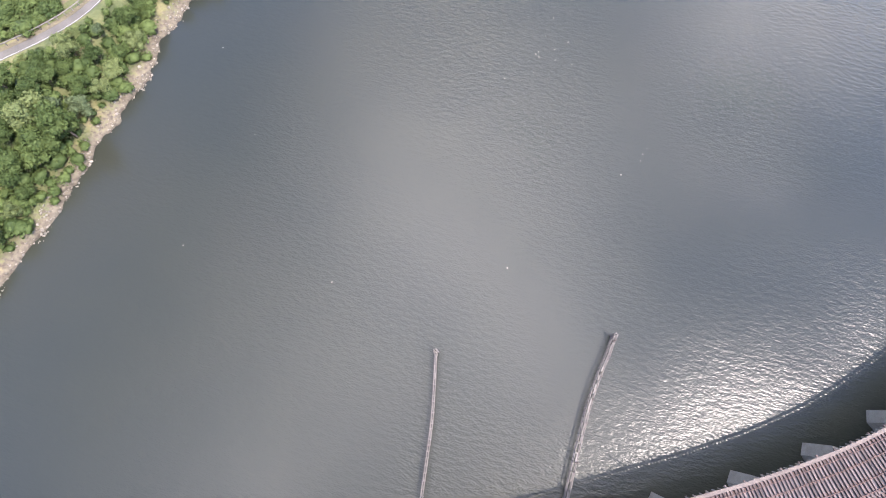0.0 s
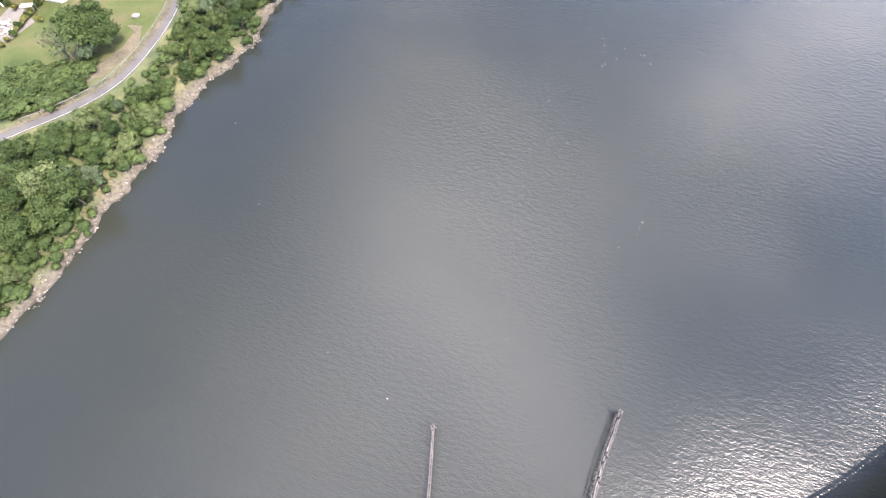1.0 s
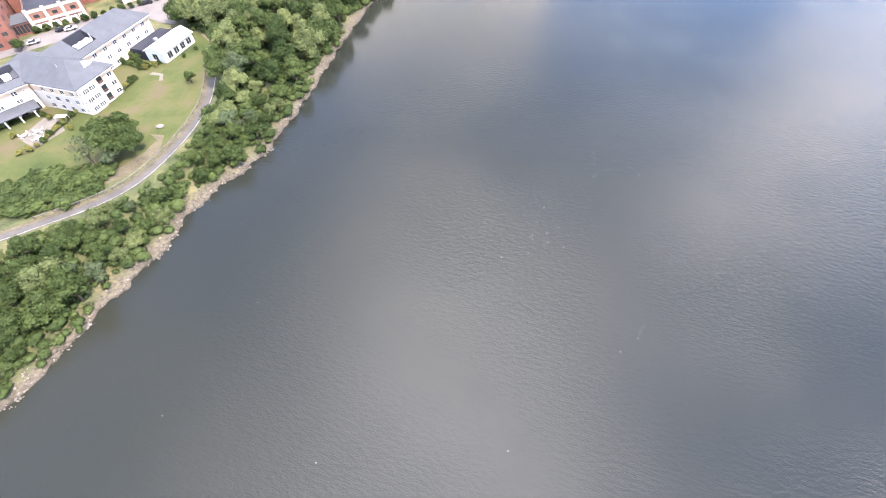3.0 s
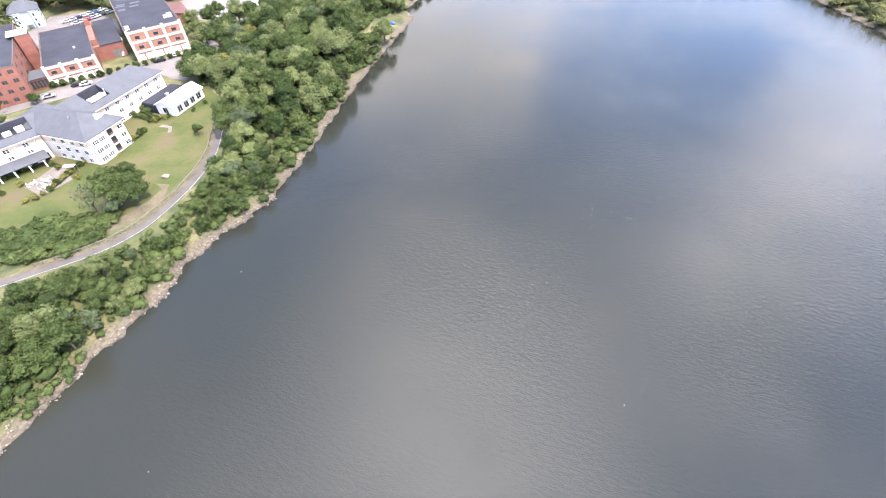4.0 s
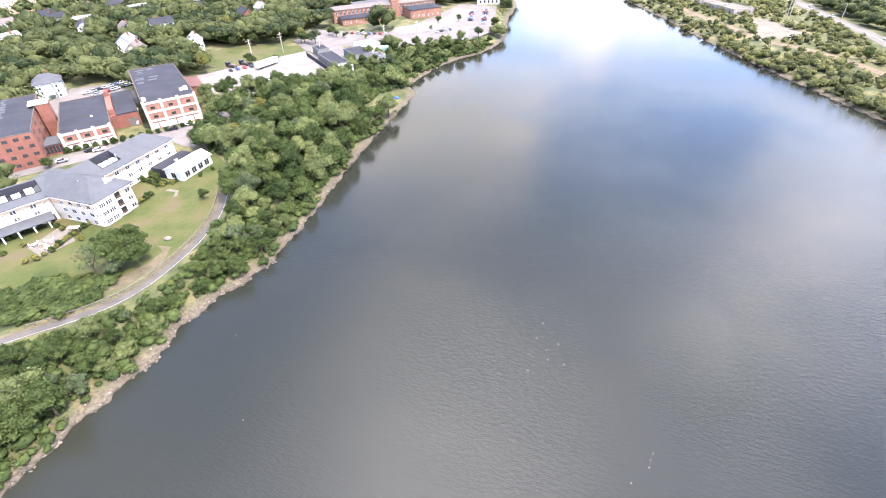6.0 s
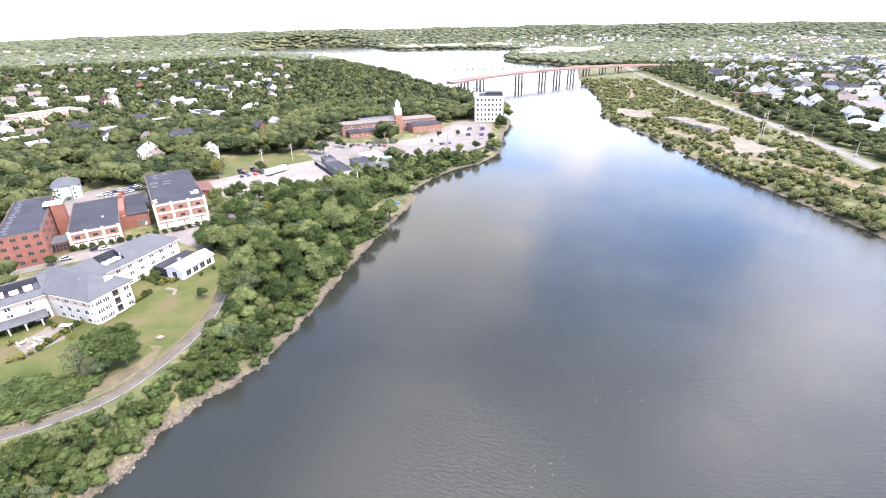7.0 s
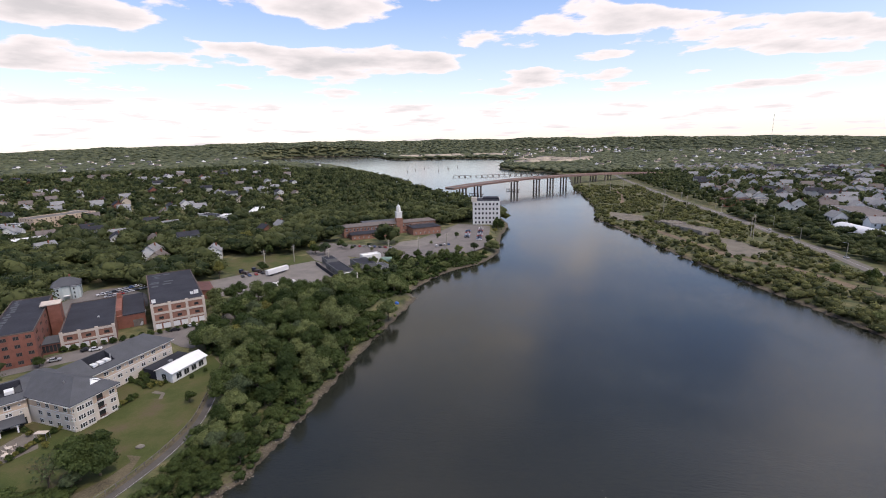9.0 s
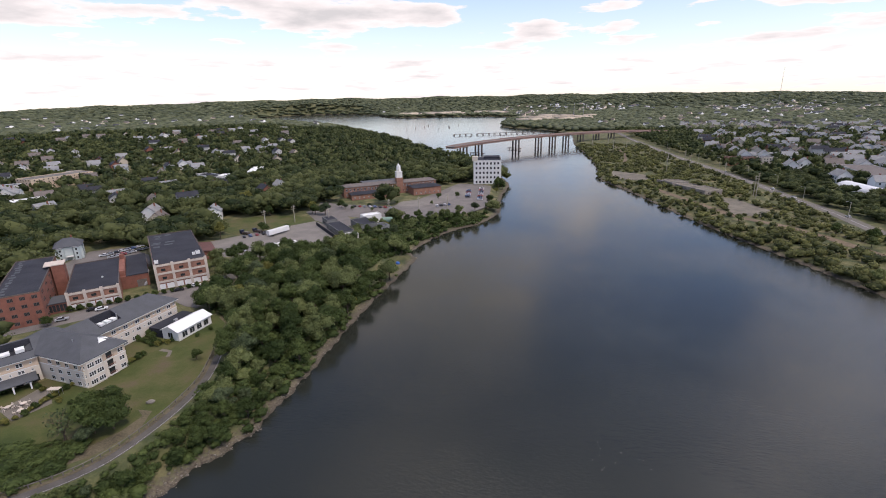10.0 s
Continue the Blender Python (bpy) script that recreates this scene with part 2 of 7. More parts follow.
def ground_mat():
    """Scrub and dry grass inland, pale stones and mud along the water's edge."""
    m = bpy.data.materials.new("bank_and_scrub")
    m.use_nodes = True
    nt = m.node_tree
    N = nt.nodes.new
    b = nt.nodes["Principled BSDF"]
    b.inputs["Roughness"].default_value = 0.9
    b.inputs["Specular IOR Level"].default_value = 0.2
    geo = N("ShaderNodeNewGeometry")
    att = N("ShaderNodeAttribute")
    att.attribute_name = "inland"
    n1, n2, n3 = N("ShaderNodeTexNoise"), N("ShaderNodeTexNoise"), N("ShaderNodeTexVoronoi")
    n1.inputs["Scale"].default_value, n1.inputs["Detail"].default_value = 0.12, 5
    n2.inputs["Scale"].default_value, n2.inputs["Detail"].default_value = 1.3, 4
    n3.inputs["Scale"].default_value = 1.1
    for n in (n1, n2, n3):
        wire(nt, geo.outputs["Position"], n.inputs["Vector"])
    scrub = N("ShaderNodeValToRGB")
    e = scrub.color_ramp.elements
    e[0].position, e[0].color = 0.35, (0.040, 0.050, 0.020, 1)
    e[1].position, e[1].color = 0.68, (0.150, 0.125, 0.066, 1)
    e2 = e.new(0.52)
    e2.color = (0.085, 0.086, 0.036, 1)
    wire(nt, n1.outputs["Fac"], scrub.inputs[0])
    stone = N("ShaderNodeValToRGB")
    e = stone.color_ramp.elements
    e[0].position, e[0].color = 0.3, (0.055, 0.043, 0.031, 1)
    e[1].position, e[1].color = 0.7, (0.125, 0.106, 0.076, 1)
    wire(nt, n2.outputs["Fac"], stone.inputs[0])
    wob = N("ShaderNodeMath")
    wob.operation = "MULTIPLY_ADD"
    wob.inputs[1].default_value = 9.0
    wire(nt, n2.outputs["Fac"], wob.inputs[0])
    wire(nt, att.outputs["Fac"], wob.inputs[2])
    edge = N("ShaderNodeMapRange")
    edge.inputs["From Min"].default_value, edge.inputs["From Max"].default_value = 6.2, 9.0
    wire(nt, wob.outputs[0], edge.inputs["Value"])
    mix = N("ShaderNodeMix")
    mix.data_type = "RGBA"
    wire(nt, edge.outputs[0], mix.inputs["Factor"])
    wire(nt, stone.outputs[0], mix.inputs["A"])
    wire(nt, scrub.outputs[0], mix.inputs["B"])
    wet = N("ShaderNodeMapRange")
    wet.inputs["From Min"].default_value, wet.inputs["From Max"].default_value = -0.5, 1.2
    wet.inputs["To Min"].default_value = 0.35
    wire(nt, att.outputs["Fac"], wet.inputs["Value"])
    mul = N("ShaderNodeMix")
    mul.data_type, mul.blend_type = "RGBA", "MULTIPLY"
    mul.inputs["Factor"].default_value = 1.0
    wire(nt, mix.outputs["Result"], mul.inputs["A"])
    wire(nt, wet.outputs[0], mul.inputs["B"])
    wire(nt, mul.outputs["Result"], b.inputs["Base Color"])
    bp = N("ShaderNodeBump")
    bp.inputs["Strength"].default_value, bp.inputs["Distance"].default_value = 0.6, 0.4
    wire(nt, n3.outputs["Distance"], bp.inputs["Height"])
    wire(nt, bp.outputs[0], b.inputs["Normal"])
    return m


def lawn_mat():
    """Mown grass that drifts from fresh green to dry straw, with bare worn patches."""
    m = bpy.data.materials.new("mown_grass")
    m.use_nodes = True
    nt = m.node_tree
    N = nt.nodes.new
    b = nt.nodes["Principled BSDF"]
    b.inputs["Roughness"].default_value, b.inputs["Specular IOR Level"].default_value = 0.9, 0.2
    geo = N("ShaderNodeNewGeometry")
    n1, n2 = N("ShaderNodeTexNoise"), N("ShaderNodeTexNoise")
    n1.inputs["Scale"].default_value, n1.inputs["Detail"].default_value, n1.inputs["Roughness"].default_value = 0.07, 7, 0.62
    n2.inputs["Scale"].default_value, n2.inputs["Detail"].default_value = 2.2, 4
    wire(nt, geo.outputs["Position"], n1.inputs["Vector"])
    wire(nt, geo.outputs["Position"], n2.inputs["Vector"])
    mad = N("ShaderNodeMath")
    mad.operation = "MULTIPLY_ADD"
    mad.inputs[1].default_value = 0.22
    wire(nt, n2.outputs["Fac"], mad.inputs[0])
    wire(nt, n1.outputs["Fac"], mad.inputs[2])
    ramp = N("ShaderNodeValToRGB")
    e = ramp.color_ramp.elements
    e[0].position, e[0].color = 0.42, (0.029, 0.042, 0.010, 1)
    e[1].position, e[1].color = 0.80, (0.084, 0.064, 0.040, 1)
    for at, c in ((0.56, (0.047, 0.058, 0.015, 1)), (0.68, (0.069, 0.067, 0.024, 1))):
        e.new(at).color = c
    wire(nt, mad.outputs[0], ramp.inputs[0])
    wire(nt, ramp.outputs[0], b.inputs["Base Color"])
    bp = N("ShaderNodeBump")
    bp.inputs["Strength"].default_value, bp.inputs["Distance"].default_value = 0.5, 0.15
    wire(nt, n2.outputs["Fac"], bp.inputs["Height"])
    wire(nt, bp.outputs[0], b.inputs["Normal"])
    return m


M_WATER, M_GROUND = water_mat(), ground_mat()
# M_LEAF stays dark for the near bank; M_LEAF_PALE brightens farther trees by colour.
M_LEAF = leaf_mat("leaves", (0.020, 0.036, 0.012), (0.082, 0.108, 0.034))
M_LEAF_WARM = leaf_mat("leaves_turning", (0.080, 0.085, 0.022), (0.200, 0.188, 0.055))
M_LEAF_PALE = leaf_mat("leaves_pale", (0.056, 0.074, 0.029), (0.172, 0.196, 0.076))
M_LEAF_GREY = leaf_mat("leaves_silvery", (0.034, 0.050, 0.024), (0.102, 0.128, 0.064))
M_WOODS = leaf_mat("woods_canopy", (0.019, 0.031, 0.012), (0.096, 0.108, 0.041), per_object=0.0)
M_BARK = mat("bark", (0.09, 0.07, 0.05), 0.9, 0.4, 2, 14)
M_FENDER = mat("soaked_grey_timber", (0.105, 0.092, 0.082), 0.9, 0.5, 1.5, 9, 0.3, random_hue=0.8)
M_COPING = mat("dull_brown_coping", (0.092, 0.074, 0.065), 0.85, 0.3, 0.5, 6, 0.1)
M_POLE = mat("pale_pole_wood", (0.30, 0.27, 0.22), 0.85, 0.25, 0.8, 9, 0.2)
M_LAWN = lawn_mat()
M_ASPHALT = mat("asphalt", (0.046, 0.044, 0.043), 0.85, 0.3, 0.3, 5, 0.1)
M_OLD_ASPHALT = mat("worn_asphalt", (0.125, 0.112, 0.102), 0.9, 0.3, 0.15, 3, 0.1)
M_CONCRETE = mat("concrete", (0.125, 0.112, 0.098), 0.85, 0.3, 0.3, 4, 0.15)
M_DIRT = mat("dry_dirt", (0.125, 0.093, 0.062), 0.95, 0.4, 0.2, 2, 0.3)
M_PAINT_LINE = mat("road_paint", (0.36, 0.36, 0.35), 0.7, 0.15, 1, 8, 0.0)
M_BRICK = mat("red_brick", (0.185, 0.078, 0.055), 0.85, 0.3, 0.5, 9, 0.1)
M_BRICK_OLD = mat("weathered_brick", (0.225, 0.115, 0.080), 0.85, 0.35, 0.4, 9, 0.1)
M_CREAM = mat("cream_paint", (0.50, 0.445, 0.375), 0.7, 0.1, 0.5, 8, 0.05)
M_CREAM_WARM = mat("peach_siding", (0.46, 0.355, 0.26), 0.7, 0.1, 0.5, 8, 0.05)
M_WHITE = mat("white_paint", (0.58, 0.57, 0.545), 0.55, 0.08, 0.6, 8, 0.03)
M_TRIM = mat("pale_concrete_trim", (0.43, 0.37, 0.31), 0.75, 0.2, 0.6, 8, 0.05)
M_ROOF_GREY = mat("grey_shingle", (0.066, 0.069, 0.074), 0.85, 0.2, 0.35, 7, 0.2, spec=0.15)
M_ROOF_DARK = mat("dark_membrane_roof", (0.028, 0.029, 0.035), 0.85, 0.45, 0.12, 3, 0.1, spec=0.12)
M_ROOF_WHITE = mat("white_membrane_roof", (0.60, 0.60, 0.58), 0.5, 0.08, 0.3, 5, 0.03)
M_ROOF_RED = mat("rusty_red_roof", (0.090, 0.043, 0.037), 0.75, 0.3, 0.4, 6, 0.1)
M_GLASS = mat("dark_glass", (0.025, 0.028, 0.03), 0.08, 0.2, 1.0, 5, 0.0, spec=0.7)
M_STEEL = mat("grey_steel", (0.30, 0.30, 0.30), 0.5, 0.25, 0.8, 9, 0.1, metal=0.6)
M_RUST = mat("rusted_steel", (0.086, 0.055, 0.047), 0.85, 0.45, 0.7, 8, 0.3, metal=0.1)
M_BRIDGE = mat("red_brown_girder_paint", (0.26, 0.17, 0.14), 0.75, 0.25, 0.2, 6, 0.1)
M_TIMBER = mat("grey_weathered_timber", (0.120, 0.107, 0.095), 0.9, 0.4, 0.8, 10, 0.3)
M_TIE = mat("creosoted_ties", (0.066, 0.050, 0.046), 0.9, 0.6, 0.9, 9, 0.3, random_hue=1.2)
M_GRANITE = mat("granite_blocks", (0.150, 0.136, 0.116), 0.85, 0.3, 0.7, 7, 0.3)
# Concrete coloured dark to carry the backlit shade of the bridge columns.
M_PIER = mat("backlit_dark_concrete", (0.12, 0.105, 0.09), 0.9, 0.35, 0.4, 5, 0.2)
M_BLACK = mat("black_rubber", (0.02, 0.02, 0.02), 0.8, 0.2, 2, 9, 0.0)
M_BLUE_TARP = mat("blue_tarpaulin", (0.03, 0.10, 0.35), 0.5, 0.2, 1, 8, 0.1)


# ---- helpers for building ----
def box(bm, x0, x1, y0, y1, z0, z1, m=None):
    vs = [bm.verts.new(m @ Vector(p) if m else p) for p in (
        (x0, y0, z0), (x1, y0, z0), (x1, y1, z0), (x0, y1, z0), (x0, y0, z1), (x1, y0, z1), (x1, y1, z1), (x0, y1, z1))]
    for f in ((0, 3, 2, 1), (4, 5, 6, 7), (0, 1, 5, 4), (1, 2, 6, 5), (2, 3, 7, 6), (3, 0, 4, 7)):
        bm.faces.new([vs[i] for i in f])
    return bm


def boxes(*dims):
    bm = bmesh.new()
    for d in dims:
        box(bm, *d)
    return bm


def beam(bm, p, q, w, h=None):
    """A square bar from p to q."""
    p, q = Vector(p), Vector(q)
    h = h or w
    d = q - p
    m = Matrix.Translation(p) @ d.to_track_quat("Z", "Y").to_matrix().to_4x4()
    return box(bm, -w / 2, w / 2, -h / 2, h / 2, 0, d.length, m)


def tube(bm, p, q, r0, r1=None, n=8):
    """A round bar from p to q, tapered from r0 to r1."""
    p, q = Vector(p), Vector(q)
    r1 = r0 if r1 is None else r1
    d = q - p
    m = Matrix.Translation(p) @ d.to_track_quat("Z", "Y").to_matrix().to_4x4()
    a = [bm.verts.new(m @ Vector((r0 * math.cos(2 * math.pi * i / n), r0 * math.sin(2 * math.pi * i / n), 0))) for i in range(n)]
    b = [bm.verts.new(m @ Vector((r1 * math.cos(2 * math.pi * i / n), r1 * math.sin(2 * math.pi * i / n), d.length))) for i in range(n)]
    for i in range(n):
        bm.faces.new((a[i], a[(i + 1) % n], b[(i + 1) % n], b[i]))
    bm.faces.new(list(reversed(a)))
    bm.faces.new(b)
    return bm


def prism(bm, outline, z0, z1):
    """An upright block over an outline of (x, y), given anticlockwise."""
    a = [bm.verts.new((x, y, z0)) for x, y in outline]
    b = [bm.verts.new((x, y, z1)) for x, y in outline]
    n = len(a)
    for i in range(n):
        bm.faces.new((a[i], a[(i + 1) % n], b[(i + 1) % n], b[i]))
    bm.faces.new(list(reversed(a)))
    bm.faces.new(b)
    return bm


def mesh_of(name, bm, material, smooth=False):
    me = bpy.data.meshes.new(name)
    bmesh.ops.recalc_face_normals(bm, faces=bm.faces)
    bm.to_mesh(me)
    bm.free()
    me.materials.append(material)
    if smooth:
        me.shade_smooth()
    return me


def part(name, bm, material, parent, label="", smooth=False, at=None):
    """One mesh object under a thing or a part; bm may be a finished mesh that alike pieces share."""
    me = bm if isinstance(bm, bpy.types.Mesh) else mesh_of(name, bm, material, smooth)
    ob = new(name, me)
    ob.parent = parent
    if at is not None:
        ob.matrix_basis = at
    return tagged(ob, label)


def thing(name, m, label, category, group="", kind=""):
    ob = new(name)
    ob.empty_display_size = 0.5
    ob.matrix_basis = m
    return tagged(ob, label, category, group, kind)


def solid(name, bm, material, m, label, category, group="", kind="", smooth=False):
    ob = new(name, mesh_of(name, bm, material, smooth))
    ob.matrix_basis = m
    return tagged(ob, label, category, group, kind)


def np_mesh(name, verts, faces, material, smooth=False):
    me = bpy.data.meshes.new(name)
    faces = np.asarray(faces, dtype=np.int32)
    k = faces.shape[1]
    me.vertices.add(len(verts))
    me.vertices.foreach_set("co", np.asarray(verts, dtype=np.float32).ravel())
    me.loops.add(faces.size)
    me.loops.foreach_set("vertex_index", faces.ravel())
    me.polygons.add(len(faces))
    me.polygons.foreach_set("loop_start", np.arange(0, faces.size, k, dtype=np.int32))
    me.update(calc_edges=True)
    me.materials.append(material)
    if smooth:
        me.shade_smooth()
    return me


def smooth_line(points, steps=5, closed=False):
    """A curve through a few plan points."""
    p = [np.array(q, float) for q in points]
    n = len(p)
    out = []
    for i in range(n if closed else n - 1):
        a, b, c, d = (p[(i - 1) % n], p[i], p[(i + 1) % n], p[(i + 2) % n]) if closed else (p[max(i - 1, 0)], p[i], p[i + 1], p[min(i + 2, n - 1)])
        for s in range(steps):
            t = s / steps
            out.append(0.5 * (2 * b + (c - a) * t + (2 * a - 5 * b + 4 * c - d) * t * t + (3 * b - a - 3 * c + d) * t ** 3))
    if not closed:
        out.append(p[-1])
    return np.array(out)


def step01(v, a, b):
    t = np.clip((v - a) / (b - a), 0, 1)
    return t * t * (3 - 2 * t)


def inside(outline, x, y):
    """Which of the points lie in the outline."""
    o = np.asarray(outline, float)
    res = np.zeros(np.shape(x), bool)
    for (ax, ay), (bx, by) in zip(o, np.roll(o, -1, 0)):
        cond = (ay > y) != (by > y)
        with np.errstate(divide="ignore", invalid="ignore"):
            res ^= cond & (x < (bx - ax) * (y - ay) / (by - ay + 1e-12) + ax)
    return res


# ---- the river and its banks ----
LEFT_BANK = [(-150, -600), (-140, -200), (-118, -60), (-101, 4), (-90, 30.5), (-83, 42), (-78.3, 54), (-73, 65.5), (-67.6, 76), (-65.5, 86), (-59.5, 96.5), (-51.5, 106.5),
             (-46.8, 120), (-42, 136), (-36.4, 158.5), (-31.5, 178), (-25.5, 198), (-18.5, 220), (-9.5, 248), (-8.5, 255), (-11, 267), (5, 297), (20, 314), (37, 328), (54, 359),
             (61, 395), (68, 430), (78, 462), (84, 510), (70, 620), (40, 720), (5, 800), (-20, 900), (-45, 1010), (-110, 1200), (-230, 1500), (-450, 1900), (-780, 2500), (-1100, 3150)]
FAR_BANK = [(-1080, 3500), (-900, 3800), (-430, 3450), (-160, 2650), (48, 2620), (300, 2480), (420, 2250), (300, 1850), (240, 1520)]
RIGHT_BANK = [(320, 1330), (345, 1180), (318, 1050), (289, 949), (266, 860), (238, 705), (206, 575), (183, 500), (184, 455), (185, 405), (184, 342), (186, 275),
              (189.5, 230), (192, 190), (196, 150), (204, 100), (210, 40), (215, -60), (240, -300), (260, -600)]
RIVER = smooth_line(LEFT_BANK + FAR_BANK + RIGHT_BANK, 4, True)


def wobble(x, y):
    return (np.sin(x * 0.61 + y * 0.23) + np.sin(y * 0.83 - x * 0.31 + 1.3) + 0.7 * np.sin(1.9 * x + 1.3 * y) + 0.7 * np.sin(1.7 * y - 1.1 * x)) * 0.42


def inland(x, y):
    """Metres from the water's edge, negative in the river."""
    x, y = np.atleast_1d(np.asarray(x, float)), np.atleast_1d(np.asarray(y, float))
    nxt = np.roll(RIVER, -1, 0)
    ax, ay, bx, by = RIVER[:, 0], RIVER[:, 1], nxt[:, 0], nxt[:, 1]
    dx, dy = bx - ax, by - ay
    q = dx * dx + dy * dy + 1e-9
    out = np.empty(x.shape)
    for i in range(0, len(x), 4000):
        px, py = x[i:i + 4000, None], y[i:i + 4000, None]
        t = np.clip(((px - ax) * dx + (py - ay) * dy) / q, 0, 1)
        d = np.sqrt(((px - ax - t * dx) ** 2 + (py - ay - t * dy) ** 2).min(1))
        cross = ((ay > py) != (by > py)) & (px < dx * (py - ay) / np.where(np.abs(dy) < 1e-12, 1e-12, dy) + ax)
        out[i:i + 4000] = np.where(cross.sum(1) % 2 == 1, -d, d)
    return out + wobble(x, y)


def level(x, y, d=None):
    """Height of the ground."""
    x, y = np.atleast_1d(np.asarray(x, float)), np.atleast_1d(np.asarray(y, float))
    d = inland(x, y) if d is None else d
    r, az = np.hypot(x, y), np.degrees(np.arctan2(x, y))
    west = x < 60 + 0.12 * np.maximum(y, 0)
    flat = np.where(west, 5.0, 3.0)
    bank = np.where(d < 0, np.maximum(d * 0.3, -3.0), np.where(d < 6, 0.25 * d, 1.5 + (flat - 1.5) * step01(d, 6, 15)))
    hill = (17 * step01(-az, 2.0, 9.0) + 12 * step01(-az, 13.0, 18.0)) * step01(r, 560, 1300) * (1 - 0.7 * step01(r, 1500, 1900))
    rise = step01(r, 2900, 4800) * np.interp(az, [-180, -60, -40, -32, -15, 16, 33, 44, 60, 180], [60, 60, 70, 88, 108, 104, 82, 55, 50, 60])
    rise = rise * (0.93 + 0.07 * np.sin(az * 0.9) * np.sin(az * 0.37 + 1))
    return bank + (hill + rise) * step01(d, 5, 110)


def build_ground():
    azs = np.concatenate([np.arange(-180, -62, 4.0), np.arange(-62, 62, 0.36), np.arange(62, 180, 4.0)])
    rs = np.concatenate([[0.0], 14 * 1.0150 ** np.arange(0, 394)])
    rs = rs[rs < 4900]
    A, R = np.meshgrid(np.radians(azs), rs)
    x, y = (R * np.sin(A)).ravel(), (R * np.cos(A)).ravel()
    d = inland(x, y)
    z = level(x, y, d)
    nr, na = A.shape
    i, j = np.meshgrid(np.arange(nr - 1), np.arange(na), indexing="ij")
    jj = (j + 1) % na
    f = np.stack([i * na + j, i * na + jj, (i + 1) * na + jj, (i + 1) * na + j], -1).reshape(-1, 4)
    me = np_mesh("ground", np.stack([x, y, z], -1), f, M_GROUND, True)
    at = me.attributes.new("inland", "FLOAT", "POINT")
    at.data.foreach_set("value", d.astype(np.float32))
    tagged(new("ground", me), "river banks and land with scrub and pale stony shores", "ground", kind="structure")
    # the water: one level sheet
    n = 96
    v = [(0, 0, 0)] + [(4890 * math.sin(2 * math.pi * k / n), 4890 * math.cos(2 * math.pi * k / n), 0) for k in range(n)]
    me = np_mesh("water", v, [(0, 1 + (k + 1) % n, 1 + k) for k in range(n)], M_WATER)
    tagged(new("water", me), "murky grey-green river rippled by a light wind", "water", kind="structure")


build_ground()

# ---- cleared places: nothing grows there ----
CLEAR = []


def sheet(name, outline, z, material, label, category, clear=True):
    """A flat surface laid on level ground, with a low edge."""
    outline = list(map(tuple, outline))
    area = sum(a[0] * b[1] - b[0] * a[1] for a, b in zip(outline, outline[1:] + outline[:1]))
    if area < 0:
        outline.reverse()
    if clear:
        CLEAR.append(outline)
    return solid(name, prism(bmesh.new(), outline, z - 0.4, z), material, Matrix(), label, category, kind="structure")


def ribbon(points, half, steps=6):
    """Outline of a strip along a line of plan points."""
    c = smooth_line(points, steps)
    t = np.gradient(c, axis=0)
    t /= np.linalg.norm(t, axis=1)[:, None] + 1e-9
    n = np.stack([-t[:, 1], t[:, 0]], -1)
    return c, n


def strip(name, points, a, b, z, material, label, category, clear=0.0, dashes=0):
    """A road or line between offsets a and b beside a plan line; dashes > 0 breaks it up."""
    c, n = ribbon(points, 1)
    bm = bmesh.new()
    for i in range(len(c) - 1):
        if dashes and (i // dashes) % 2:
            continue
        q = [c[i] + n[i] * a, c[i] + n[i] * b, c[i + 1] + n[i + 1] * b, c[i + 1] + n[i + 1] * a]
        lo = [bm.verts.new((p[0], p[1], z - 0.3)) for p in q]
        hi = [bm.verts.new((p[0], p[1], z)) for p in q]
        bm.faces.new(hi)
        for k in range(4):
            bm.faces.new((lo[k], lo[(k + 1) % 4], hi[(k + 1) % 4], hi[k]))
    bmesh.ops.remove_doubles(bm, verts=bm.verts, dist=0.001)
    if clear:
        CLEAR.append([tuple(p) for p in np.concatenate([c + n * (min(a, b) - clear), (c + n * (max(a, b) + clear))[::-1]])])
    return solid(name, bm, material, Matrix(), label, category, kind="structure")


M_HIGHWAY = mat("pale_highway_concrete", (0.122, 0.110, 0.096), 0.9, 0.2, 0.2, 4, 0.1)
M_PATH = mat("grey_path_asphalt", (0.074, 0.067, 0.059), 0.9, 0.3, 0.3, 4, 0.1)
M_VERGE = mat("dry_verge", (0.088, 0.074, 0.046), 0.95, 0.5, 0.3, 2, 0.3)
PATH = [(-150, 62), (-125, 70), (-105, 78), (-99, 81), (-90, 85.5), (-83, 90.5), (-78, 97), (-74, 107), (-71.5, 117), (-70.5, 130), (-73, 146), (-76, 165), (-76, 178)]
HIGHWAY = [(240, 120), (258, 215), (270, 270), (283, 318), (290, 360), (305, 427), (322, 522), (337, 623), (356, 720), (400, 940), (440, 1100)]
strip("bike_path", PATH, -1.25, 1.25, 5.06, M_PATH, "narrow grey asphalt path along the bank", "path", 1.0)
strip("path_verge", PATH, 1.35, 2.5, 5.045, M_VERGE, "worn dirt verge beside the path", "verge")
strip("path_line", PATH, -1.0, -0.92, 5.07, M_PAINT_LINE, "white painted edge line on the path", "road marking")
strip("highway", HIGHWAY, -4.8, 4.8, 3.08, M_HIGHWAY, "pale grey two-lane highway behind the scrub", "road", 3.0)
strip("highway_line", HIGHWAY, -0.12, 0.12, 3.10, M_PAINT_LINE, "white centre line of the highway", "road marking")
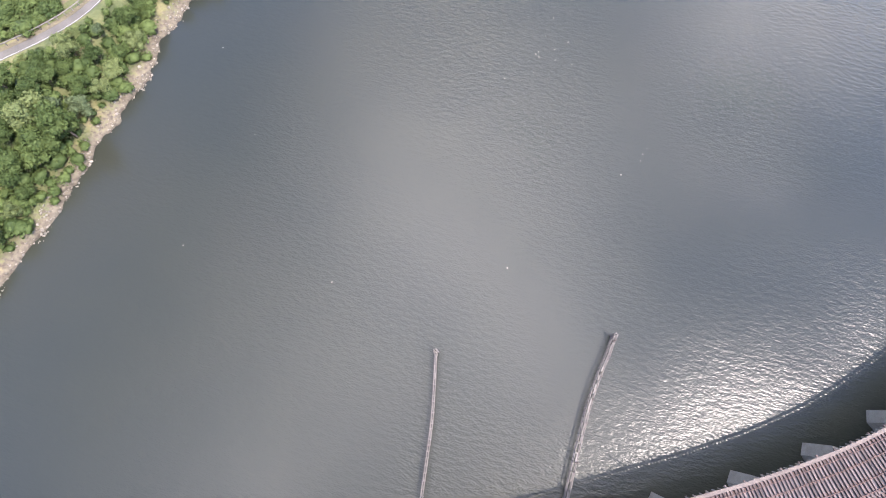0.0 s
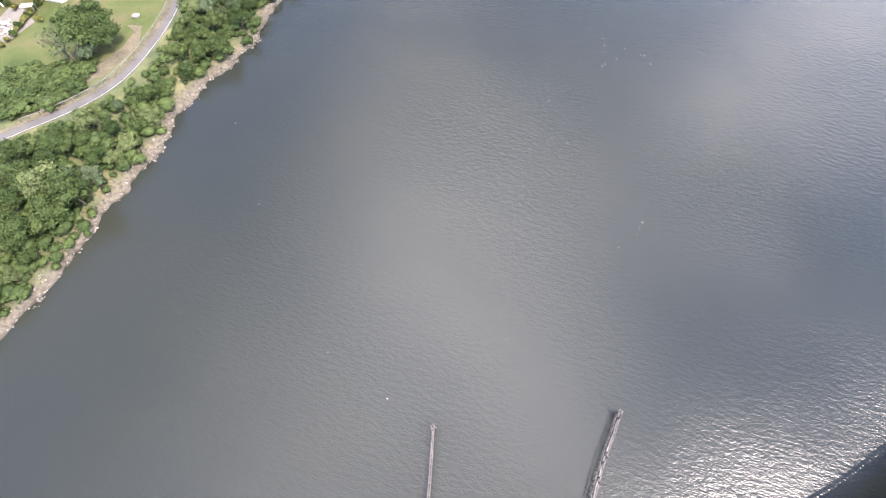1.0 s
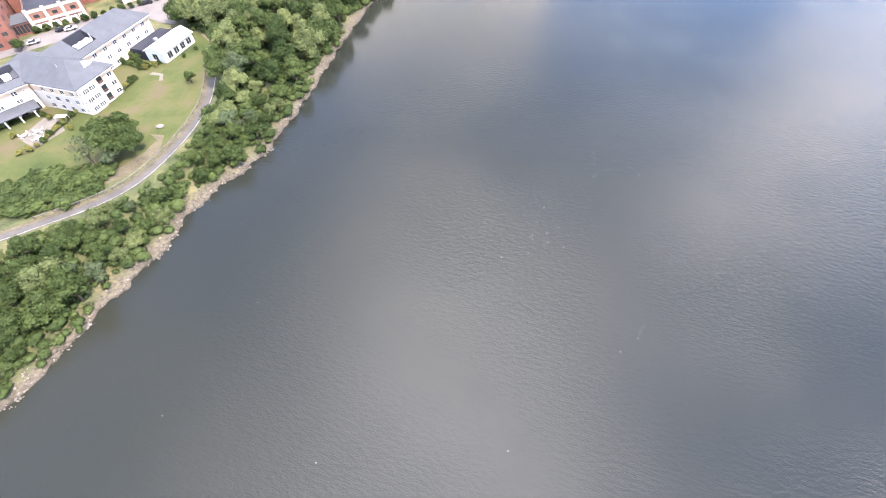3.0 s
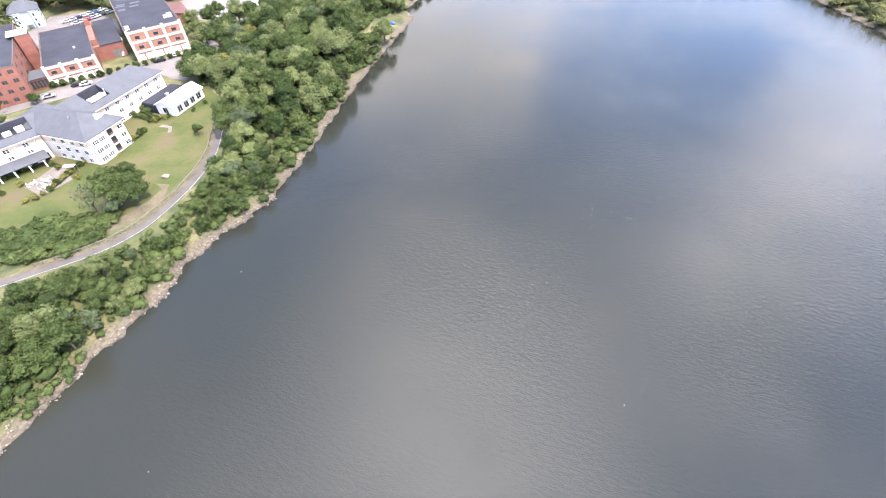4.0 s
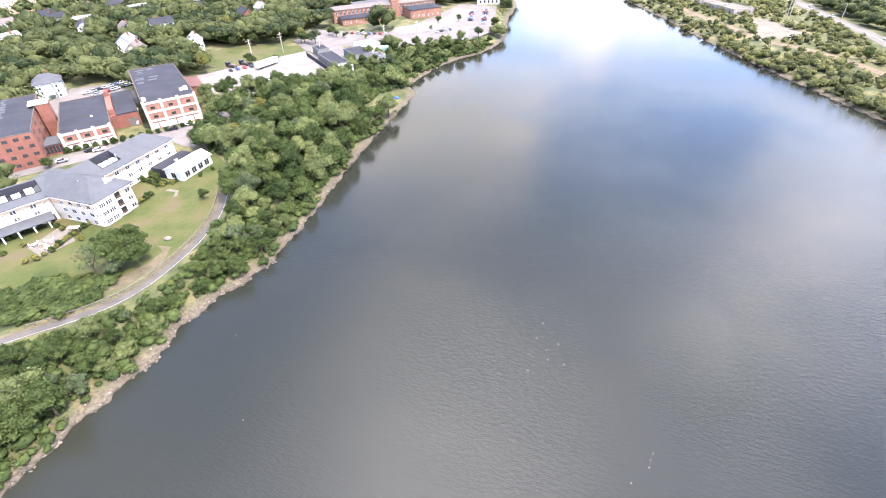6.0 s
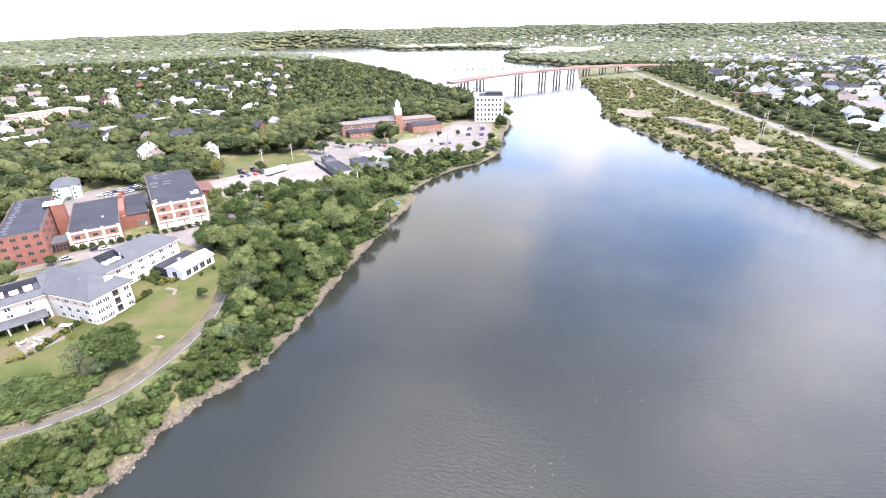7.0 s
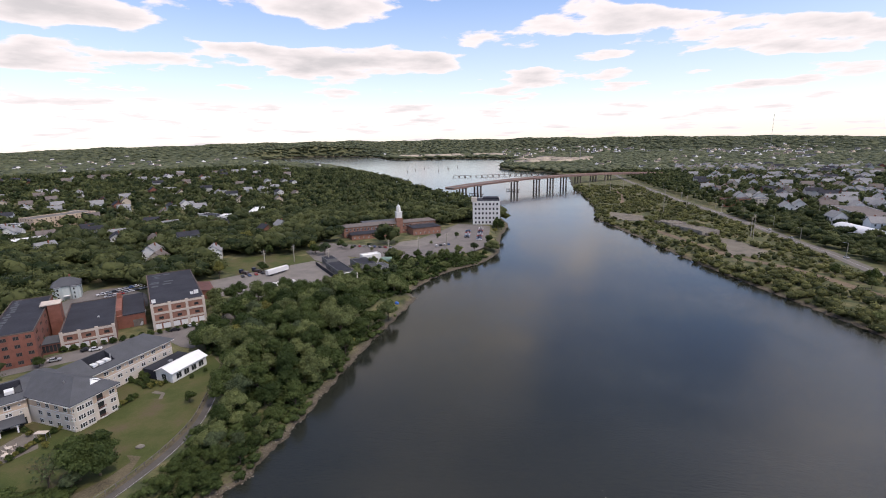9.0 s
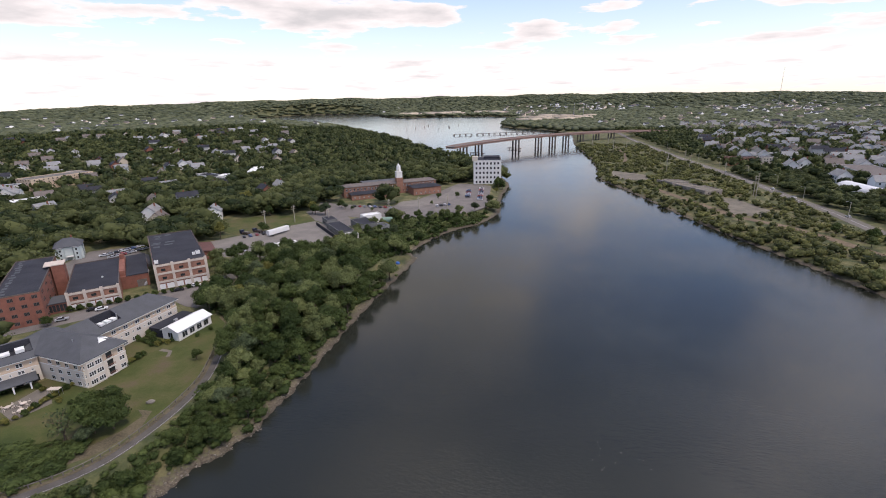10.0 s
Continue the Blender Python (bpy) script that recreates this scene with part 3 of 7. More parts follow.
sheet("lawn", [(-112, 90), (-84, 96), (-77, 108), (-74.5, 118), (-73.5, 131), (-76, 150), (-79, 170), (-84, 176), (-106, 176), (-110, 140), (-150, 112), (-150, 84)], 5.03, M_LAWN,
      "mown green lawn with worn yellowish patches", "lawn")
sheet("worn_patch", [(-92, 97.5), (-86, 101), (-82, 106), (-80, 112), (-83, 115), (-78.5, 114), (-77.6, 107), (-82, 98.5), (-88, 94)], 5.034, M_VERGE, "bare brown worn ground beside the path", "dirt", False)
sheet("worn_patch", [(-85, 174), (-80, 168), (-79, 160), (-77.5, 160), (-78.5, 172), (-82, 178)], 5.034, M_VERGE, "bare brown worn ground at the path's bend", "dirt", False)


# ---- trees ----
def crown_points(rng, count, lobes):
    """Places and outward ways of leaf clumps over a crown made of lobes (x, y, z, radius)."""
    L = np.array(lobes)
    w = L[:, 3] ** 2
    k = rng.choice(len(L), count, p=w / w.sum())
    d = rng.normal(size=(count, 3))
    d[:, 2] = np.abs(d[:, 2]) * 1.1 - 0.45 * rng.random(count)
    d /= np.linalg.norm(d, axis=1)[:, None]
    p = L[k, :3] + d * (L[k, 3] * (0.66 + 0.46 * rng.random(count)))[:, None] * np.array((1, 1, 0.85))
    return p, d


def leaf_quads(rng, p, d, size):
    """A ragged four-cornered clump of leaves at each place, leaning outwards."""
    n = len(p)
    nor = d + 0.6 * rng.normal(size=(n, 3))
    nor /= np.linalg.norm(nor, axis=1)[:, None]
    u = np.cross(nor, rng.normal(size=(n, 3)))
    u /= np.linalg.norm(u, axis=1)[:, None]
    v = np.cross(nor, u)
    s = size * (0.55 + 0.9 * rng.random(n))[:, None]
    c = [p + (u * a + v * b) * s * (0.75 + 0.5 * rng.random((n, 1))) + nor * s * h for a, b, h in ((1, 0, 0.0), (0, 0.7, 0.18), (-1, 0, 0.0), (0, -0.7, 0.18))]
    verts = np.stack(c, 1).reshape(-1, 3)
    faces = np.arange(4 * n).reshape(n, 4)
    return verts, faces


def lobe_mesh(lobes, rng):
    """Solid dark heart of the crown, so that it does not show the sky through its middle."""
    bm = bmesh.new()
    for x, y, z, r in lobes:
        bmesh.ops.create_icosphere(bm, subdivisions=1, radius=r * 0.74, matrix=Matrix.Translation((x, y, z)) @ Matrix.Diagonal((1, 1, 0.85, 1)))
    v = np.array([q.co[:] for q in bm.verts])
    f = np.array([[q.index for q in fc.verts] for fc in bm.faces])
    bm.free()
    return v + rng.normal(size=v.shape) * 0.12, f


def make_lobes(rng, height, spread, n):
    out = [(0, 0, height * 0.60, spread * 0.62)]
    for k in range(n):
        a, q = k * 2.4 + rng.random() * 0.9, spread * (0.30 + 0.42 * rng.random())
        z = height * (0.36 + 0.42 * rng.random())
        out.append((q * math.cos(a), q * math.sin(a), z, spread * (0.30 + 0.22 * rng.random())))
    out.append((spread * 0.1, -spread * 0.1, height * 0.82, spread * 0.42))
    return out


def tree_kind(seed, height, spread, leaves, size, material, n=7, bare=False):
    """Meshes of one kind of tree: trunk with limbs, and crown."""
    rng = np.random.default_rng(seed)
    lobes = make_lobes(rng, height, spread, n)
    bm = bmesh.new()
    tube(bm, (0, 0, -0.6), (0.1, 0, height * 0.30), 0.045 * spread + 0.08, 0.035 * spread + 0.05, 7)
    tube(bm, (0.1, 0, height * 0.30), (0, 0.1, height * 0.66), 0.035 * spread + 0.05, 0.05, 6)
    for x, y, z, r in lobes[1:]:
        tube(bm, (0.1, 0, height * (0.22 + 0.1 * rng.random())), (x, y, z), 0.022 * spread, 0.04, 5)
        if bare:
            for _ in range(5):
                q = Vector((x, y, z)) + Vector(rng.normal(size=3)) * r * 0.8
                tube(bm, (x * 0.6, y * 0.6, z * 0.75), q, 0.05, 0.015, 4)
    trunk = mesh_of("trunk", bm, M_BARK)
    p, d = crown_points(rng, leaves, lobes)
    v, f = leaf_quads(rng, p, d, size)
    cv, cf = lobe_mesh(lobes, rng)
    if bare:
        cv, cf = cv[:0], cf[:0]
    tri = np.concatenate([f[:, [0, 1, 2]], f[:, [0, 2, 3]], cf + len(v)]) if len(cf) else np.concatenate([f[:, [0, 1, 2]], f[:, [0, 2, 3]]])
    crown = np_mesh("crown", np.concatenate([v, cv]), tri, material)
    return trunk, crown


def plant(kind, x, y, scale, label, category="tree", group="trees on the bank", z=None, turn=None, squash=1.0):
    trunk, crown = kind
    z = float(level(x, y)[0]) if z is None else z
    ob = thing("tree" if category == "tree" else category, Matrix.LocRotScale((x, y, z - 0.1), Euler((0, 0, random.random() * 6.28 if turn is None else turn)), (scale, scale, scale * squash)), label, category, group)
    part("trunk", trunk, None, ob)
    part("crown", crown, None, ob)
    return ob


KINDS = [tree_kind(k, h, s, 2000, 0.265, m, n) for k, (h, s, m, n) in enumerate((
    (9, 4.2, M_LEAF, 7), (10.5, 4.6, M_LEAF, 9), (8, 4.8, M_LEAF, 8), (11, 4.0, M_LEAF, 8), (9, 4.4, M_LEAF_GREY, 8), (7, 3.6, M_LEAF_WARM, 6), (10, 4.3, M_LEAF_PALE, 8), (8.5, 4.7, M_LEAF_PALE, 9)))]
SHRUB = [tree_kind(20 + k, 3.0, 2.3, 420, 0.36, m, 5) for k, m in enumerate((M_LEAF, M_LEAF_WARM, M_LEAF_GREY))]
BARE = tree_kind(40, 9, 4.2, 260, 0.30, M_LEAF_GREY, 8, True)
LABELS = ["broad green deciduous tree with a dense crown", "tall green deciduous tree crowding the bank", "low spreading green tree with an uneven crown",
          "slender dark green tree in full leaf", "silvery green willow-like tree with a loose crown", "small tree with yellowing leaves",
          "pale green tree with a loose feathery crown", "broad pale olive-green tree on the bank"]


# ---- pieces that several buildings share ----
def window_meshes(w, h, trim=M_WHITE, deep=0.10):
    """A frame set in the wall and one of its two panes; the wall is at y = 0 and the outside at -y."""
    f = boxes((-w / 2, w / 2, -deep, 0.05, 0, h))
    g = boxes((-w / 4 + 0.09, w / 4 - 0.05, -0.02, 0.02, 0.12, h - 0.12))
    return mesh_of("window", f, trim), mesh_of("pane", g, M_GLASS), w, deep


W_PAIR = window_meshes(0.85, 1.4, M_COPING)
W_MILL = window_meshes(1.5, 2.2)
W_WHITE = window_meshes(1.7, 2.1, M_GLASS, 0.10)
W_HOUSE = window_meshes(1.0, 1.5)
PANE_ONLY = mesh_of("window", boxes((-0.5, 0.5, -0.06, 0.05, 0, 1.5)), M_GLASS)


def put_windows(parent, kind, spots, name="window"):
    """spots: x, y, z and the way the wall faces, in degrees (0: towards -y)."""
    for x, y, z, turn in spots:
        w = part(name, kind[0], None, parent, at=pose(x, y, z, 0, 0, turn))
        if kind[1] is not None:
            for side in (-1, 1):
                part("pane", kind[1], None, w, at=pose(side * (kind[2] / 4 - 0.02), -kind[3], 0))


def wall_row(x0, y0, x1, y1, z, n, inset=1.2):
    """n window places along a wall run anticlockwise from above, so that they face outwards."""
    a = math.degrees(math.atan2(y1 - y0, x1 - x0))
    L = math.hypot(x1 - x0, y1 - y0)
    out = []
    for k in range(n):
        t = (inset + (L - 2 * inset) * (k + 0.5) / n) / L
        out.append((x0 + (x1 - x0) * t, y0 + (y1 - y0) * t, z, a))
    return out


def hip(bm, x0, x1, y0, y1, z, top, over=0.7, run=None, thick=0.3):
    """A hipped roof with its ridge along the longer side."""
    x0, x1, y0, y1 = x0 - over, x1 + over, y0 - over, y1 + over
    lx, ly = x1 - x0, y1 - y0
    if lx >= ly:
        q = run if run is not None else ly / 2
        r = [((x0 + q), (y0 + y1) / 2), ((x1 - q), (y0 + y1) / 2)]
    else:
        q = run if run is not None else lx / 2
        r = [((x0 + x1) / 2, y0 + q), ((x0 + x1) / 2, y1 - q)]
    lo = [bm.verts.new((x, y, z)) for x, y in ((x0, y0), (x1, y0), (x1, y1), (x0, y1))]
    mid = [bm.verts.new((x, y, z + thick)) for x, y in ((x0, y0), (x1, y0), (x1, y1), (x0, y1))]
    a, b = (bm.verts.new((*r[0], top)), bm.verts.new((*r[1], top)))
    bm.faces.new(list(reversed(lo)))
    for k in range(4):
        bm.faces.new((lo[k], lo[(k + 1) % 4], mid[(k + 1) % 4], mid[k]))
    if lx >= ly:
        for f in ((mid[0], mid[1], b, a), (mid[2], mid[3], a, b), (mid[1], mid[2], b), (mid[3], mid[0], a)):
            bm.faces.new(f)
    else:
        for f in ((mid[1], mid[2], b, a), (mid[3], mid[0], a, b), (mid[0], mid[1], a), (mid[2], mid[3], b)):
            bm.faces.new(f)
    return bm


def gable_walls(bm, w, l, h, rise):
    """Walls with a gable at each end; the ridge runs along y."""
    prof = [(-w / 2, 0), (w / 2, 0), (w / 2, h), (0, h + rise), (-w / 2, h)]
    a = [bm.verts.new((x, -l / 2, z)) for x, z in prof]
    b = [bm.verts.new((x, l / 2, z)) for x, z in prof]
    bm.faces.new(a)
    bm.faces.new(list(reversed(b)))
    for k in range(5):
        bm.faces.new((a[k], b[k], b[(k + 1) % 5], a[(k + 1) % 5]))
    return bm


def gable_roof(bm, w, l, h, rise, over=0.5, thick=0.22):
    s = rise / (w / 2)
    for side in (-1, 1):
        p = [(0, h + rise), (side * (w / 2 + over), h - s * over)]
        v = [bm.verts.new((x, y, z + dz)) for dz in (0.04, thick) for x, z in p for y in (-l / 2 - over, l / 2 + over)]
        for f in ((0, 1, 3, 2), (4, 6, 7, 5), (0, 4, 5, 1), (2, 3, 7, 6), (0, 2, 6, 4), (1, 5, 7, 3)):
            bm.faces.new([v[i] for i in f])
    return bm


def parapet_roof(x0, x1, y0, y1, h, lip=0.45, t=0.3):
    return boxes((x0, x1, y0, y0 + t, h, h + lip), (x0, x1, y1 - t, y1, h, h + lip), (x0, x0 + t, y0 + t, y1 - t, h, h + lip), (x1 - t, x1, y0 + t, y1 - t, h, h + lip))


# ---- care home by the lawn ----
HOME = pose(-104, 126, 5.0, 0, 0, -21.2)
CLEAR.append([tuple((HOME @ Vector((x, y, 0)))[:2]) for x, y in ((3, -1), (3, 31), (6, 31), (6, 48), (-30, 50), (-40, 20), (-40, -50), (-14, -50), (-17, -3))])


def wing_roof(x0, x1, y0, y1, z, top, pit, over=0.8, hips=(0.0, 0.0), thick=0.3):
    """A roof with its ridge along y and, in its slope towards +x, a sunken deck: pit gives the deck's edge next to the ridge, its outer edge, and its ends."""
    ax, bx, ay, by = x0 - over, x1 + over, y0 - over, y1 + over
    mx = (ax + bx) / 2
    px0, px1, py0, py1 = pit
    fall = (top - z - thick) / (bx - mx)
    h = lambda x: top - fall * abs(x - mx)
    bm = bmesh.new()
    quad = lambda *p: bm.faces.new([bm.verts.new(q) for q in p])
    e, r = z + thick, (ay + hips[0], by - hips[1])
    quad((ax, by, e), (ax, ay, e), (mx, r[0], top), (mx, r[1], top))
    quad((bx, ay, e), (bx, py0, e), (mx, py0, top), (mx, r[0], top))
    quad((bx, py1, e), (bx, by, e), (mx, r[1], top), (mx, py1, top))
    quad((bx, py0, e), (bx, py1, e), (px1, py1, h(px1)), (px1, py0, h(px1)))
    quad((px0, py0, h(px0)), (px0, py1, h(px0)), (mx, py1, top), (mx, py0, top))
    bm.faces.new([bm.verts.new(q) for q in ((ax, ay, e), (bx, ay, e), (mx, r[0], top))])
    bm.faces.new([bm.verts.new(q) for q in ((bx, by, e), (ax, by, e), (mx, r[1], top))])
    for a, b in (((ax, ay), (bx, ay)), ((bx, ay), (bx, by)), ((bx, by), (ax, by)), ((ax, by), (ax, ay))):
        quad((*a, z), (*b, z), (*b, e), (*a, e))
    quad((ax, ay, z), (ax, by, z), (bx, by, z), (bx, ay, z))
    bmesh.ops.remove_doubles(bm, verts=bm.verts, dist=0.001)
    deck = bmesh.new()
    f = h(px1) - 0.5
    for x, t in ((px0, h(px0)), (px1, h(px1))):
        box(deck, x - 0.08, x + 0.08, py0, py1, f, t + 0.12)
    for y in (py0, py1):
        v = [deck.verts.new(q) for q in ((px0, y, f), (px1, y, f), (px1, y, h(px1) + 0.1), (px0, y, h(px0) + 0.1))]
        w = [deck.verts.new((q.co.x, y + 0.16, q.co.z)) for q in v]
        deck.faces.new(v), deck.faces.new(list(reversed(w)))
        for k in range(4):
            deck.faces.new((v[k], w[k], w[(k + 1) % 4], v[(k + 1) % 4]))
    box(deck, px0, px1, py0, py1, f - 0.15, f)
    return bm, deck, f


def home_window(parent, spots, w, h, leaves=1):
    """White-framed windows of one or more dark leaves, with a sill."""
    fr = mesh_of("window", boxes((-w / 2, w / 2, -0.10, 0.05, 0, h)), M_WHITE)
    pw = w / leaves
    pane = mesh_of("pane", boxes((-pw / 2 + 0.09, pw / 2 - 0.09, -0.03, 0.02, 0.12, h / 2 - 0.03), (-pw / 2 + 0.09, pw / 2 - 0.09, -0.03, 0.02, h / 2 + 0.03, h - 0.12)), M_GLASS)
    sill = mesh_of("sill", boxes((-w / 2 - 0.1, w / 2 + 0.1, -0.18, -0.004, -0.12, 0)), M_WHITE)
    for x, y, z, turn in spots:
        ob = part("window", fr, None, parent, at=pose(x, y, z, 0, 0, turn))
        part("sill", sill, None, ob)
        for k in range(leaves):
            part("pane", pane, None, ob, at=pose((k + 0.5) * pw - w / 2, -0.10, 0))


def care_home():
    ob = thing("care_home", HOME, "cream three-storey care home with grey hipped roofs beside the lawn", "building")
    z = 8.6
    part("wall", boxes((-33, -0.5, 0.4, 13.8, -2, 5.6)), M_CREAM, ob)
    part("upper_wall", boxes((-33, -0.5, 0.4, 13.8, 5.604, z)), M_CREAM_WARM, ob, "peach-coloured upper storey")
    part("bay", prism(bmesh.new(), [(-0.5, 0.8), (0.1, 1.3), (0.1, 6.0), (-0.5, 6.5)], -2, z - 0.4), M_CREAM, ob)
    part("roof", hip(bmesh.new(), -33, -0.5, 0.4, 13.8, z, 13.2, 0.9, 8.5), M_ROOF_GREY, ob)
    part("wall", boxes((-27, -14.3, 13.9, 46, -2, 5.2)), M_CREAM, ob)
    part("upper_wall", boxes((-27, -14.3, 13.9, 46, 5.204, z - 0.4)), M_CREAM_WARM, ob, "peach-coloured upper storey")
    slopes, deck, f = wing_roof(-27, -14.3, 8, 46, z - 0.4, 12.5, (-20.3, -15.7, 17.5, 25.0), hips=(0.0, 6.5))
    part("roof", slopes, M_ROOF_GREY, ob)
    deck = part("plant_deck", deck, M_ROOF_DARK, ob, "dark sunken roof deck")
    for k in range(3):
        part("air_unit", boxes((-18.6, -16.4, 18.2 + 2.2 * k, 19.8 + 2.2 * k, f + 0.004, f + 1.1)), M_ROOF_WHITE, deck)
    part("vent", tube(bmesh.new(), (-16.6, 24.3, f), (-16.6, 24.3, f + 2.6), 0.22, 0.22, 8), M_STEEL, deck)
    part("band", boxes((-33.1, -0.4, 0.3, 0.39, 5.5, 5.72), (-0.49, -0.40, 6.6, 13.8, 5.5, 5.72), (-14.29, -14.2, 13.9, 46, 5.1, 5.32)), M_WHITE, ob, "white string course")
    part("gutter", boxes((-0.1, 0.42, -0.5, 14.7, z - 0.12, z + 0.02), (-17, 0.42, -0.62, -0.5, z - 0.12, z + 0.02), (-13.6, -13.38, 15, 46.8, z - 0.52, z - 0.38)), M_WHITE, ob)
    for zz in (0.7, 3.4, 6.2):
        home_window(ob, [(0.1, 2.4, zz, 90), (0.1, 4.8, zz, 90)], 2.0, 1.45, 3)
        home_window(ob, [(-0.5, 12.2, zz, 90)], 1.7, 1.35, 2)
        home_window(ob, wall_row(-17.5, 0.4, -0.5, 0.4, zz, 4, 0.8), 1.5, 1.35, 2)
        home_window(ob, [(-1.0, 0.4, zz + 0.2, 0), (-0.5, 0.75, zz + 0.1, 90)], 0.45, 1.0, 1)
        # loggia with a dark door and a railing
        rail = part("balcony", boxes((-0.5, 0.25, 7.4, 9.6, zz - 0.35, zz - 0.2)), M_WHITE, ob)
        part("door", boxes((-0.49, -0.43, 7.6, 9.4, zz - 0.196, zz + 1.9)), M_GLASS, rail)
        part("railing", boxes((0.17, 0.23, 7.4, 9.6, zz + 0.65, zz + 0.72), *[(0.18, 0.22, 7.42 + 0.24 * k, 7.46 + 0.24 * k, zz - 0.196, zz + 0.646) for k in range(10)]), M_BRICK, rail)
    for zz in (3.2, 6.0):
        home_window(ob, wall_row(-14.3, 17, -14.3, 46, zz, 6), 1.6, 1.35, 2)
        home_window(ob, [(-14.3, y + 2.3, zz + 0.4, 90) for x, y, q, a in wall_row(-14.3, 17, -14.3, 46, zz, 6)], 0.6, 0.6, 1)
        home_window(ob, wall_row(-14.3, 46, -27, 46, zz, 4), 1.5, 1.35, 2)
    home_window(ob, wall_row(-14.3, 17, -14.3, 30, 0.5, 3), 1.6, 1.35, 2)
    # low gablet on the slope towards the lawn
    g = bmesh.new()
    v = [g.verts.new(q) for q in ((-2.6, 7.4, 10.1), (-2.6, 11.8, 10.1), (-4.2, 9.6, 11.7), (-5.6, 9.6, 11.75), (-4.6, 7.6, 11.1), (-4.6, 11.6, 11.1))]
    for f in ((0, 1, 2), (0, 2, 3, 4), (1, 5, 3, 2)):
        g.faces.new([v[i] for i in f])
    part("gablet", g, M_ROOF_WHITE, ob, "pale gablet on the roof")
    part("roof_vent", tube(bmesh.new(), (-9.5, 5.0, 10.6), (-9.5, 5.0, 12.7), 0.2, 0.2, 8), M_STEEL, ob)
    return ob


care_home()
LWING = HOME @ pose(-19.4, 0.3, 0, 0, 0, -26)


def care_home_wing():
    ob = thing("care_home_wing", LWING, "peach-coloured wing with grey roof and white-posted porch", "building")
    part("wall", boxes((-14, 0, -46, -0.3, -2, 5.2)), M_CREAM, ob)
    part("upper_wall", boxes((-14, 0, -46, -0.3, 5.204, 8.2)), M_CREAM_WARM, ob, "peach-coloured upper storey")
    slopes, deck, f = wing_roof(-14, 0, -46, 5, 8.2, 12.2, (-6.4, -1.8, -23, -0.8), hips=(7.0, 0.0))
    part("roof", slopes, M_ROOF_GREY, ob)
    deck = part("plant_deck", deck, M_ROOF_DARK, ob, "dark sunken roof deck")
    for k in range(6):
        part("air_unit", boxes((-5.2, -2.7, -22.2 + 3.5 * k, -20.0 + 3.5 * k, f + 0.004, f + (1.3 if k % 2 else 0.9))), M_ROOF_WHITE, deck)
    part("band", boxes((0.01, 0.10, -46, -1, 5.1, 5.32)), M_WHITE, ob, "white string course")
    part("gutter", boxes((0.7, 0.92, -46.8, 0, 8.08, 8.22)), M_WHITE, ob)
    home_window(ob, wall_row(0, -45, 0, -1, 6.0, 8), 1.6, 1.35, 2)
    home_window(ob, wall_row(0, -45, 0, -1, 3.75, 8), 1.6, 1.1, 2)
    home_window(ob, [(0, y + 2.7, zz + 0.4, 90) for zz in (6.0, 3.6) for x, y, q, a in wall_row(0, -45, 0, -1, zz, 8)], 0.6, 0.6, 1)
    porch = bmesh.new()
    vs = [porch.verts.new(p) for p in ((0.05, -44, 3.5), (4.6, -44, 2.7), (4.6, -1.5, 2.7), (0.05, -1.5, 3.5), (0.05, -44, 3.3), (4.6, -44, 2.5), (4.6, -1.5, 2.5), (0.05, -1.5, 3.3))]
    for f in ((0, 1, 2, 3), (7, 6, 5, 4), (0, 4, 5, 1), (1, 5, 6, 2), (2, 6, 7, 3), (3, 7, 4, 0)):
        porch.faces.new([vs[i] for i in f])
    part("porch_roof", porch, M_ROOF_GREY, ob)
    post = mesh_of("post", boxes((-0.2, 0.2, -0.2, 0.2, 0, 2.55)), M_WHITE)
    door = mesh_of("door", boxes((-0.9, 0.9, -0.1, 0.02, 0, 2.2)), M_GLASS)
    for k in range(11):
        part("post", post, None, ob, at=pose(4.2, -43.5 + 4 * k, 0))
        part("door", door, None, ob, at=pose(0, -42 + 4 * k, 0.05, 0, 0, 90))


care_home_wing()


def annex():
    ob = thing("garden_hall", HOME @ pose(-2, 39, 0), "white garden hall with a pale gabled roof and large windows", "building")
    w, l, h, rise = 7.6, 15, 3.6, 1.6
    part("wall", gable_walls(bmesh.new(), w, l, h, rise), M_WHITE, ob)
    part("roof", gable_roof(bmesh.new(), w, l, h, rise, 0.5), M_ROOF_WHITE, ob)
    part("flat_roof", boxes((-10, -w / 2 - 0.05, -l / 2, l / 2, -1, 3.6)), M_ROOF_DARK, ob, "dark flat link roof")
    put_windows(ob, window_meshes(2.2, 2.2), wall_row(w / 2, -l / 2, w / 2, l / 2, 0.7, 4, 1.0) + [(0, -l / 2, 0.8, 0)])
    part("vent", boxes((-5.4, -4.6, -1, 0.4, 3.6, 4.3)), M_STEEL, ob)


annex()
M_PAVING = mat("pale_paving", (0.125, 0.110, 0.092), 0.85, 0.2, 0.4, 5, 0.1)
PATIO = [tuple((HOME @ Vector((x, y, 0)))[:2]) for x, y in ((-14, -15), (-5, -17), (-3, -8), (-12, -3), (-15, -3))]
sheet("patio", PATIO, 5.06, M_PAVING, "pale paved terrace with garden furniture", "patio")
sheet("garden_path", [tuple((HOME @ Vector((x, y, 0)))[:2]) for x, y in ((0.5, 24), (4.5, 24.3), (6.5, 21.5), (7.4, 22.3), (5.0, 25.5), (0.5, 25.5))], 5.06, M_PAVING, "short pale paved garden path", "path")
table = thing("garden_table", HOME @ pose(-10, -11, 0.06), "white round garden table on the terrace", "table", "garden tables")
